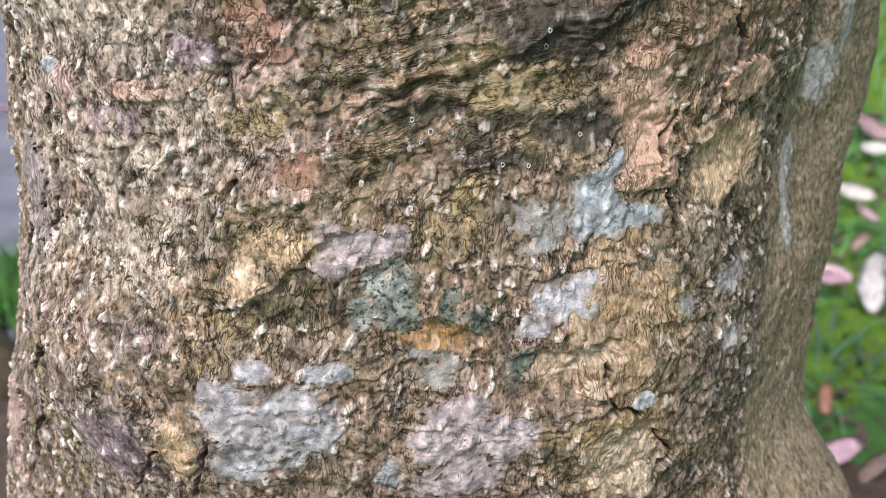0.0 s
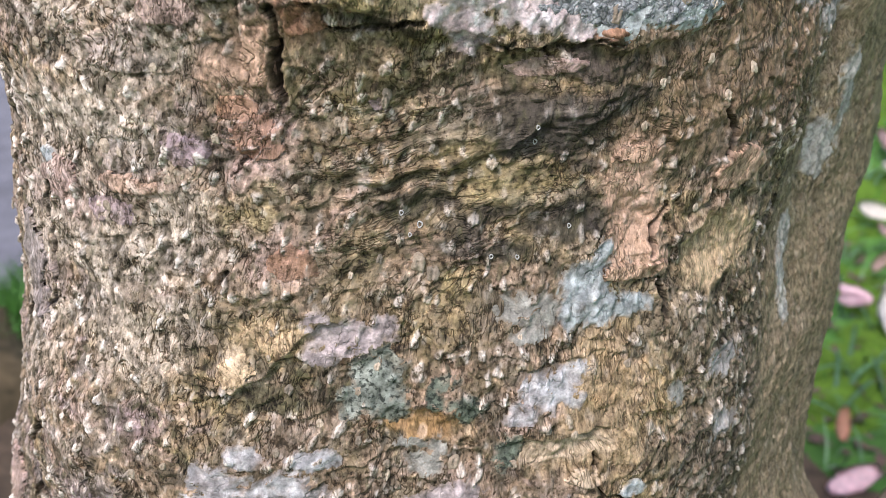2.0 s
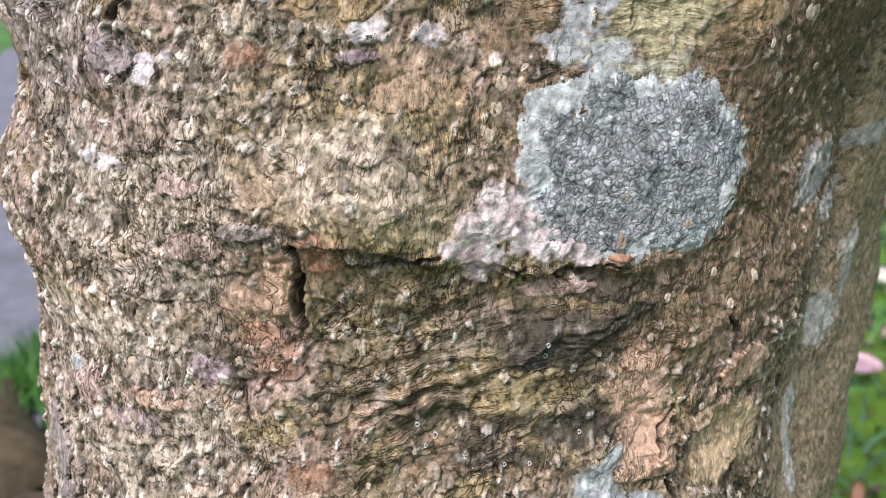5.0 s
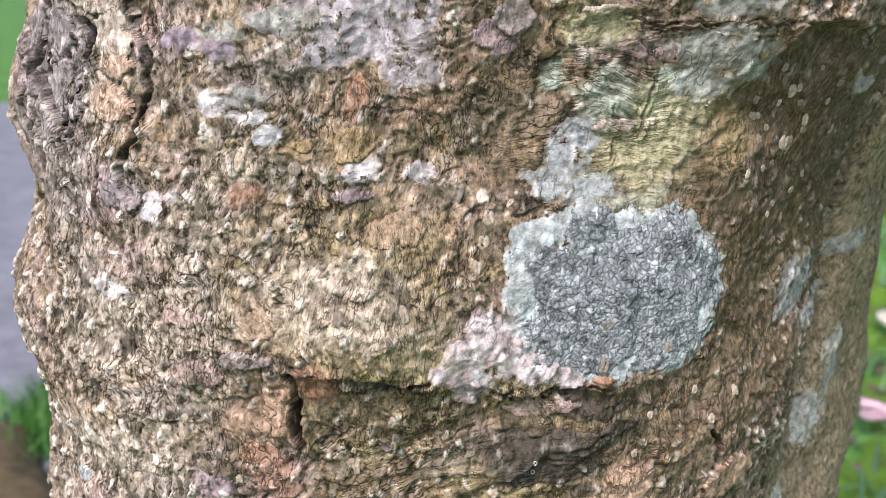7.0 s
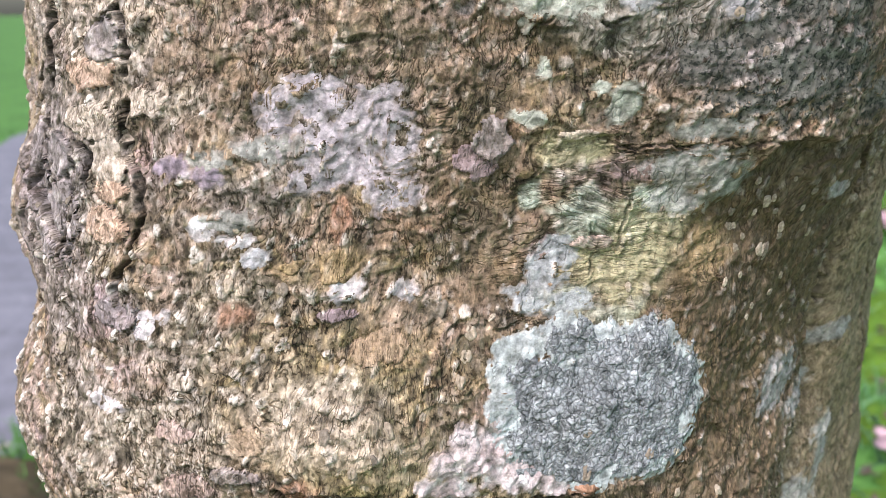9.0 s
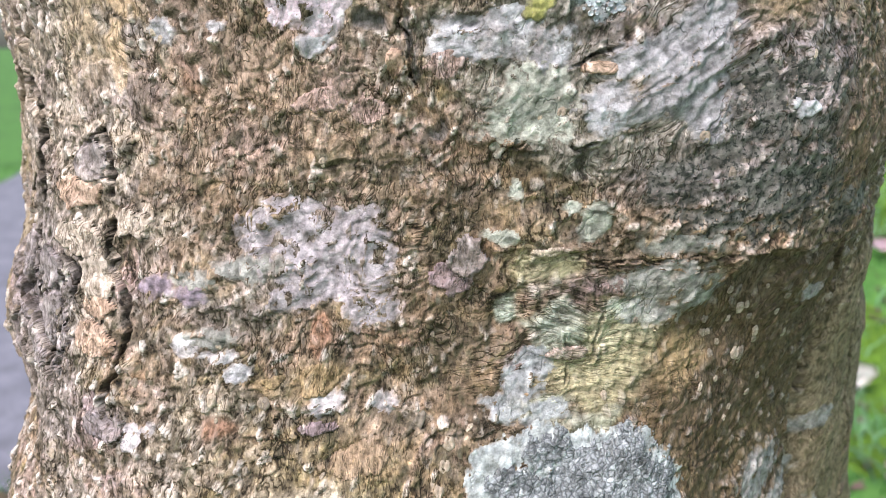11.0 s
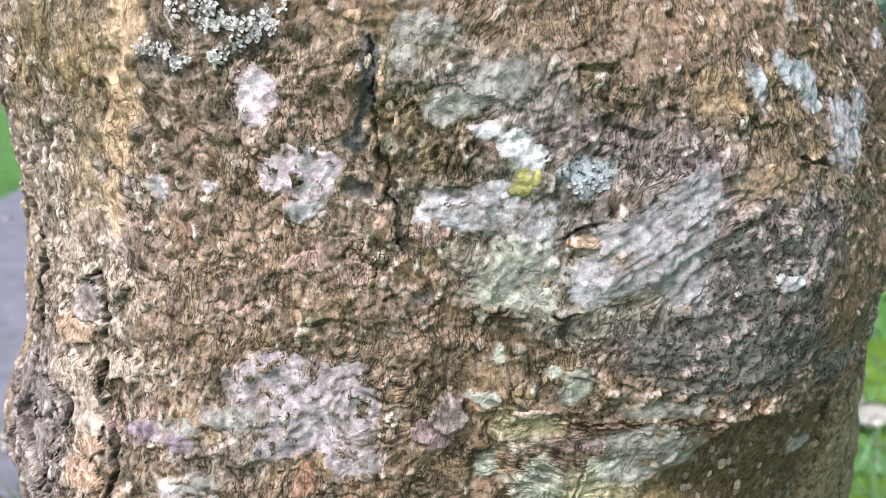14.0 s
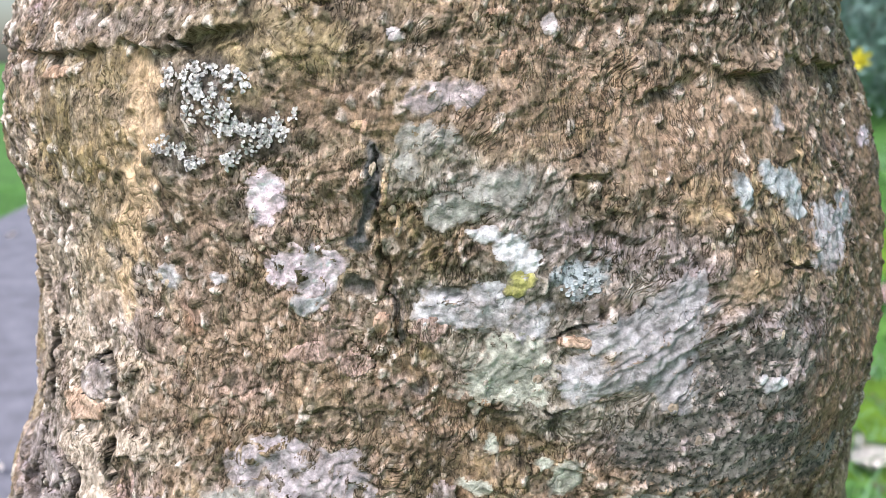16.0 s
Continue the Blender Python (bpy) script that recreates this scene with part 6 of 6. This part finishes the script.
def shrub(x, y, wide, tall, seed):
    """A low shrub: stems and a crown of many small leaves."""
    rnd = random.Random(seed)
    z = float(rise(np.array(x), np.array(y)))
    top = tagged(new("shrub"), "low blue-green leafy shrub on the bank", "shrub", "shrubs")
    top.location = (x, y, z)
    for k in range(5):
        bm = bmesh.new()
        bmesh.ops.create_cone(bm, segments=7, radius1=0.014, radius2=0.004, depth=tall * 0.8, matrix=Matrix.Translation((0, 0, tall * 0.4)))
        part("stem", bm, SOIL, top).matrix_basis = pose(0, 0, 0, rnd.uniform(-28, 28), rnd.uniform(-28, 28), 0)
    pts, faces = [], []
    for _ in range(2600):
        while True:
            p = np.array([rnd.uniform(-1, 1) for _ in range(3)])
            if 0.2 < np.linalg.norm(p) < 1 + 0.2 * math.sin(5 * p[0] + 4 * p[1]):
                break
        c = p * (wide, wide, tall * 0.5) + (0, 0, tall * 0.55)
        d, e = np.array([rnd.gauss(0, 1) for _ in range(3)]), np.array([rnd.gauss(0, 1) for _ in range(3)])
        d, e = 0.035 * d / np.linalg.norm(d), 0.016 * e / np.linalg.norm(e)
        k = len(pts)
        pts += [c - d, c - e, c + d, c + e]
        faces.append((k, k + 1, k + 2, k + 3))
    tagged(sheet("crown", np.array(pts), np.array(faces), BUSH, parent=top, smooth=False), kind="stuff")


for k, (x, y) in enumerate(((1.85, 5.5), (2.5, 5.9), (3.1, 6.4), (2.3, 6.7))):
    shrub(x, y, 0.55, 0.9, 40 + k)

# ---- bark pieces of the trunk ----
def bark_plate(colour, thick, oval):
    """A flake of dead bark on the trunk, thick in millimetres, with ragged edges and one side lifted off."""
    global seed_of
    seed_of += 1
    seed, rnd = 700 + 7 * (seed_of % 80), random.Random(seed_of)
    angle, height, wide, high = oval
    wide, high = min(wide, 14), min(high, 16)
    aa, zz = np.meshgrid(np.arange(-1.5 * wide, 1.5 * wide, 0.5) / 1000 / ARC + radians(angle), np.arange(-1.5 * high, 1.5 * high, 0.5) / 1000 + height)
    u = aa * ARC
    bend = 0.0016 * min(1.0, min(wide, high) / 5)
    m = ovals_at(u + bend * fractal(u / 0.005, zz / 0.005, 4, seed), zz + bend * fractal(u / 0.005, zz / 0.005, 4, seed + 1), [(angle, height, wide, high)]) + 0.16 * fractal(u / 0.003, zz / 0.003, 4, seed + 2)
    r, skin = skin_at(aa, zz)
    flat = r
    for axis in (0, 1):
        flat = sum(np.roll(flat, k, axis) for k in range(-3, 4)) / 7
    t = rnd.uniform(0, 6.28)
    lifted = np.clip((np.cos(t) * (u - radians(angle) * ARC) / wide + np.sin(t) * (zz - height) / high) * 1000, -1, 1)
    h = thick * step(m, 0.02, 0.02 + 0.5 / min(wide, high)) - 0.4 + 0.5 * thick * np.clip(lifted, 0, 1) ** 2 + 0.18 * fractal(u / 0.004, zz / 0.004, 4, seed + 3)
    pts = on_trunk(aa, zz, r + 0.75 * (flat - r) + h / 1000)
    tone = np.array(PALETTE[colour])
    col = tone * (1 + 0.30 * fractal(u / 0.005, zz / 0.004, 4, seed + 4))[..., None]
    col = col + (skin[..., :3] - col) * 0.45
    inside = m > -0.02
    grown = np.zeros_like(inside)
    grown.ravel()[np.argmax(m)] = True
    for _ in range(200):
        more = grown.copy()
        more[1:] |= grown[:-1]
        more[:-1] |= grown[1:]
        more[:, 1:] |= more[:, :-1]
        more[:, :-1] |= more[:, 1:]
        more &= inside
        if (more == grown).all():
            break
        grown = more
    faces = lattice_faces(*aa.shape)
    faces = faces[grown.ravel()[faces].all(1)]
    if len(faces) < 12:
        return
    used = np.zeros(aa.size, bool)
    used[faces.ravel()] = True
    index = np.cumsum(used) - 1
    four = np.concatenate([np.clip(col, 0.012, 0.85), np.full((*aa.shape, 1), 0.35)], -1)
    under_tree(sheet("bark_plate", pts.reshape(-1, 3)[used], index[faces], BARK, four.reshape(-1, 4)[used], grain=np.stack(streams(aa, zz), -1).reshape(-1, 4)[used]))


bark_plate('rosetan', 1.3, (33.9, 1.0432, 10.6, 6.5))
bark_plate('rosetan', 1.3, (22.6, 1.0181, 10.9, 3.3))
bark_plate('rosetan', 1.3, (21.5, 1.0518, 8.0, 3.3))
bark_plate('rosetan', 1.3, (-24.7, 1.0461, 8.8, 3.2))
bark_plate('mauve', 0.6, (-19.5, 1.0567, 7.1, 4.4))
bark_plate('mauve', 0.6, (-28.8, 0.943, 15.2, 13.3))
bark_plate('mauve', 0.6, (-26.9, 1.0381, 9.1, 4.5))
bark_plate('mauve', 0.6, (-3.5, 1.0678, 3.1, 2.5))
bark_plate('redbrown', 0.8, (-13.5, 1.0602, 7.2, 6.1))
bark_plate('redbrown', 0.8, (-15.2, 1.067, 5.8, 3.4))
bark_plate('redbrown', 0.8, (-10.3, 1.0275, 7.0, 5.1))
bark_plate('orangetan', 1.0, (-21.0, 0.9485, 5.2, 9.8))
bark_plate('orangetan', 1.0, (-14.8, 0.9981, 5.3, 4.7))
bark_plate('paleochre', 1.2, (17.1, 0.9644, 5.9, 3.0))
bark_plate('paleochre', 1.2, (22.6, 0.9316, 8.5, 6.5))
bark_plate('greybrown', 0.8, (-8.2, 0.9399, 7.3, 7.8))
bark_plate('greybrown', 0.8, (-24.6, 1.0161, 6.5, 2.7))
bark_plate('greybrown', 0.8, (7.0, 1.0122, 6.1, 5.9))
bark_plate('greyscale', 1.6, (-42.0, 1.0154, 14.1, 10.9))
bark_plate('greyscale', 1.6, (-39.7, 1.0029, 9.5, 5.9))
bark_plate('pink', 1.4, (-56.5, 0.9144, 15.1, 11.9))
bark_plate('pink', 1.4, (-32.9, 1.0439, 8.1, 6.3))
bark_plate('tan', 0.9, (-3.5, 1.1286, 8.9, 4.6))
bark_plate('tan', 0.9, (-14.3, 1.1062, 6.1, 4.6))
bark_plate('rosetan', 1.2, (-13.1, 1.08, 3.8, 8.9))
bark_plate('rosetan', 1.5, (-29.6, 1.1594, 7.8, 3.5))
bark_plate('rosetan', 1.5, (34.7, 1.0439, 11.9, 6.1))
bark_plate('rosetan', 1.5, (-29.0, 1.1697, 6.0, 4.3))
bark_plate('cream', 1.4, (-29.9, 1.1783, 7.2, 6.6))
bark_plate('cream', 1.4, (-5.8, 1.1142, 4.1, 2.0))
bark_plate('cream', 1.4, (-21.1, 1.1197, 4.5, 2.6))
bark_plate('greyscale', 1.8, (-27.6, 1.1368, 7.0, 4.2))
bark_plate('greyscale', 1.8, (-15.6, 1.0959, 7.5, 2.6))
bark_plate('greyscale', 1.8, (-37.6, 1.1559, 10.7, 8.8))
bark_plate('greyscale', 1.8, (-43.5, 1.1673, 9.3, 8.9))
bark_plate('greyscale', 1.8, (-37.1, 1.1777, 8.1, 6.1))
bark_plate('pink', 1.2, (-19.9, 1.0912, 6.6, 4.3))
bark_plate('pink', 1.2, (17.3, 1.1527, 6.5, 2.3))
bark_plate('pink', 1.2, (11.4, 1.0756, 12.1, 2.8))
bark_plate('pink', 1.2, (-21.4, 1.1063, 6.2, 3.6))
bark_plate('mauve', 1.2, (5.1, 1.1775, 7.2, 5.1))
bark_plate('mauve', 1.2, (-7.7, 1.1367, 5.8, 2.0))
bark_plate('redbrown', 1.2, (-9.3, 1.0891, 5.1, 3.8))
bark_plate('redbrown', 1.2, (16.9, 1.0841, 4.2, 1.5))
bark_plate('ochre', 0.9, (-7.8, 1.1502, 5.5, 4.9))
bark_plate('ochre', 0.9, (-11.8, 1.1506, 3.3, 2.3))
bark_plate('greyscale', 1.8, (-30.7, 1.2108, 7.2, 6.8))
bark_plate('greyscale', 1.8, (-36.9, 1.1607, 10.7, 9.5))
bark_plate('greyscale', 1.8, (-44.6, 1.1794, 13.0, 8.4))
bark_plate('greyscale', 1.8, (6.5, 1.1825, 6.6, 5.7))
bark_plate('rosetan', 1.5, (-32.3, 1.2013, 10.1, 4.5))
bark_plate('rosetan', 1.5, (-29.5, 1.1595, 7.0, 5.8))
bark_plate('rosetan', 1.5, (-0.4, 1.235, 2.4, 4.4))
bark_plate('cream', 1.5, (-29.0, 1.1792, 6.0, 9.0))
bark_plate('cream', 1.5, (-32.0, 1.1883, 10.6, 4.5))
bark_plate('cream', 1.5, (14.7, 1.1832, 7.1, 1.4))
bark_plate('cream', 1.5, (-25.2, 1.1933, 7.6, 4.7))
bark_plate('pink', 0.9, (3.9, 1.2338, 6.0, 4.2))
bark_plate('pink', 0.9, (-7.1, 1.2264, 7.7, 3.3))
bark_plate('pink', 0.9, (-3.0, 1.2231, 6.2, 3.9))
bark_plate('orangetan', 1.1, (-3.0, 1.2898, 2.1, 1.5))
bark_plate('orangetan', 1.1, (-0.4, 1.2735, 1.2, 6.5))
bark_plate('orangetan', 1.1, (0.7, 1.2635, 1.0, 3.8))
bark_plate('rosetan', 1.2, (17.1, 1.2319, 5.0, 1.8))
bark_plate('rosetan', 1.1, (8.2, 1.3186, 3.2, 1.4))
bark_plate('rosetan', 1.1, (-34.4, 1.3014, 9.0, 2.3))
bark_plate('rosetan', 1.1, (-2.4, 1.2893, 1.2, 2.3))
bark_plate('rosetan', 1.1, (9.3, 1.3061, 2.7, 3.2))


WARTS_A = (((-28.3, 1.0595, 2.0), (-26.8, 1.0549, 2.0), (-27.2, 1.0395, 1.8), (-29.7, 1.0254, 2.1), (-15.2, 1.0421, 1.4), (-9.5, 1.0489, 1.7), (-10.4, 1.0468, 1.4), (-11.1, 1.0441, 1.7), (-7.0, 1.0632, 1.9), (-6.8, 1.0673, 1.7), (-3.1, 1.0267, 1.8), (-1.4, 1.0316, 1.3), (-27.0, 0.9951, 1.9), (-21.3, 0.9974, 2.3), (-28.7, 1.0005, 1.3), (-25.4, 0.9877, 1.4), (-21.0, 0.9828, 1.4), (-22.7, 0.9823, 1.3), (-37.2, 0.9687, 2.2), (-25.4, 0.9775, 1.3), (-23.5, 0.9676, 2.0), (-20.6, 0.971, 1.5), (-22.1, 0.9745, 1.4), (-4.3, 0.9921, 1.7), (-4.1, 0.9783, 2.0), (-3.8, 0.9866, 1.4), (-1.5, 0.9715, 1.6), (0.5, 1.0256, 3.2), (1.9, 1.0224, 3.8), (-2.5, 1.0201, 1.8), (-5.5, 1.0234, 1.3), (-7.6, 0.9834, 1.8)))
WARTS_B = (((-11.1, 0.9764, 1.9), (-15.1, 0.9813, 1.8), (21.5, 0.9935, 2.1), (22.9, 1.0019, 1.8), (29.3, 1.003, 2.8), (27.1, 0.9957, 2.2), (30.6, 0.9958, 2.5), (-1.5, 0.9674, 2.1), (0.4, 0.9597, 1.5), (4.7, 0.9707, 3.2), (22.2, 1.0007, 1.4), (10.4, 1.005, 1.6), (-2.7, 0.9987, 1.8), (-12.1, 1.0084, 1.3), (-10.4, 0.9928, 2.1), (-17.1, 1.146, 2.3), (-12.9, 1.1443, 2.3), (-11.3, 1.1377, 1.5), (-19.0, 1.151, 1.7), (-18.4, 1.1309, 1.7), (-19.1, 1.1201, 1.3), (-16.8, 1.1402, 1.1), (-17.8, 1.1481, 1.5), (-25.6, 1.07, 2.4), (-27.1, 1.0791, 2.1), (-29.8, 1.0825, 1.8), (-32.9, 1.081, 2.0), (-5.0, 1.0991, 2.5), (-3.2, 1.1022, 2.1), (-7.4, 1.1087, 2.9), (-2.2, 1.1081, 2.7), (0.7, 1.1097, 1.8)))
WARTS_C = (((-6.8, 1.1251, 1.5), (2.1, 1.1368, 3.7), (5.2, 1.1298, 3.5), (4.7, 1.1235, 3.1), (4.2, 1.1173, 2.8), (3.3, 1.1602, 1.5), (30.4, 1.0652, 2.2), (28.0, 1.0755, 2.1), (23.0, 1.0702, 2.2), (21.6, 1.0592, 1.8), (33.6, 1.0718, 2.2), (34.7, 1.1628, 1.8), (36.9, 1.1604, 1.5), (35.5, 1.1563, 1.8), (32.3, 1.1577, 1.9), (32.7, 1.1529, 2.0), (39.3, 1.1505, 2.1), (33.7, 1.1462, 2.0), (38.0, 1.143, 3.2), (38.1, 1.145, 2.5), (45.0, 1.146, 1.9), (38.6, 1.1252, 1.6), (37.9, 1.1222, 1.6), (32.5, 1.1368, 1.7), (35.0, 1.1376, 1.4), (23.6, 1.0708, 1.8), (12.9, 1.1019, 3.1), (16.9, 1.1003, 2.2), (17.0, 1.0889, 3.1), (23.5, 1.0917, 2.4), (26.8, 1.0901, 2.1), (-11.8, 1.1294, 1.2)))
WARTS_D = (((-14.9, 1.0717, 2.1), (-17.0, 1.0596, 2.0), (-27.0, 1.0554, 2.6), (-6.5, 1.0619, 2.1), (-2.9, 1.0699, 2.6), (-3.1, 1.0681, 2.2), (1.9, 1.0701, 1.8), (34.0, 1.1667, 2.0), (36.3, 1.1596, 2.5), (37.5, 1.1445, 3.4), (34.7, 1.1493, 1.7), (39.6, 1.1476, 2.0), (41.8, 1.1555, 2.1), (42.0, 1.1611, 2.1), (43.9, 1.1634, 3.0), (36.5, 1.1386, 1.6), (41.1, 1.1286, 1.9), (57.1, 1.1479, 3.1), (34.8, 1.127, 1.9), (42.6, 1.133, 1.9), (-17.1, 1.1462, 2.2), (-12.6, 1.1442, 2.5), (-24.6, 1.1497, 2.2), (-19.2, 1.1509, 2.2), (-20.1, 1.2213, 2.6), (-19.9, 1.2245, 1.3), (-15.6, 1.2102, 1.6), (-14.8, 1.2127, 1.3), (-23.2, 1.2164, 1.9), (-12.1, 1.221, 1.9), (-7.0, 1.2102, 1.6), (-8.1, 1.2036, 1.5)))
WARTS_E = (((6.6, 1.1905, 1.7), (5.4, 1.2213, 1.9), (14.4, 1.2211, 1.9), (26.6, 1.2133, 2.3), (29.4, 1.203, 2.1), (28.4, 1.2582, 1.3), (12.7, 1.2201, 1.6), (35.3, 1.2332, 1.4), (3.0, 1.2693, 1.3), (0.2, 1.2678, 2.0), (-0.4, 1.2791, 1.7), (0.7, 1.262, 2.1), (-31.6, 1.1953, 1.7), (-21.7, 1.2433, 1.4), (-27.4, 1.2238, 1.5), (-1.6, 1.2785, 2.1), (8.3, 1.3082, 1.7), (9.6, 1.3061, 1.4), (23.5, 1.2999, 1.4), (15.1, 1.302, 1.5), (6.1, 1.3174, 1.7), (-0.7, 1.3071, 1.3), (-20.1, 1.2208, 2.3), (-10.1, 1.2946, 1.3), (24.2, 1.321, 1.5)))



def wart_mesh(seed):
    """A corky upright wart, split down its middle, one unit half high."""
    rnd = random.Random(seed)
    bm = bmesh.new()
    rows = []
    bumps = [rnd.uniform(0.8, 1.2) for _ in range(12)]
    for i in range(7):
        q = (i / 6) ** 0.8
        row = []
        for j in range(12):
            t = 2 * math.pi * j / 12
            x, y = 0.66 * math.cos(t) * (1 - q) * bumps[j], math.sin(t) * (1 - q) * bumps[j]
            high = 0.36 * math.sqrt(max(0.0, 1 - (1 - q) ** 2.4)) - 0.15 * math.exp(-((x / 0.13) ** 2)) * min(1, 2 * q) - 0.10
            row.append(bm.verts.new((x + rnd.uniform(-0.06, 0.06), y + rnd.uniform(-0.08, 0.08), high + rnd.uniform(-0.09, 0.09) * min(1, 3 * q))))
        rows.append(row)
    for a, b in zip(rows[:-1], rows[1:-1]):
        for j in range(12):
            bm.faces.new((a[j], a[(j + 1) % 12], b[(j + 1) % 12], b[j]))
    bm.faces.new(rows[-2])
    for v in rows[-1]:
        bm.verts.remove(v)
    mesh = bpy.data.meshes.new("wart")
    bm.to_mesh(mesh)
    bm.free()
    mesh.materials.append(CORK)
    mesh.polygons.foreach_set("use_smooth", np.full(len(mesh.polygons), True))
    return mesh


WARTS = [wart_mesh(k) for k in range(8)]
rnd = random.Random(31)


def wart(angle, z, half, spin):
    ob = under_tree(new("wart", rnd.choice(WARTS)))
    s = half / 1000 * (0.80 if angle > 0.5 and 1.10 < z < 1.175 else 0.85)
    ob.matrix_basis = frame_at(angle, z, 0.0002) @ pose(0, 0, 0, 0, 0, spin) @ Matrix.Diagonal((s * rnd.uniform(0.8, 1.2), s, s * rnd.uniform(0.8, 1.3), 1))


for group in (WARTS_A, WARTS_B, WARTS_C, WARTS_D, WARTS_E):
    for angle, z, half in group:
        wart(radians(angle), z, half, rnd.gauss(0, 14))
while sum(1 for o in tree.children if o.name.startswith("wart")) < 290:
    angle, z = rnd.uniform(-1.0, 0.95), rnd.uniform(0.90, 1.31)
    dense = 1.0 if angle < -0.2 and z < 1.17 else 0.35 if z < 1.1 else 0.55 if angle > 0.45 and z < 1.18 else 0.12
    if rnd.random() < dense:
        wart(angle, z, rnd.uniform(1.0, 2.0), rnd.gauss(0, 18))
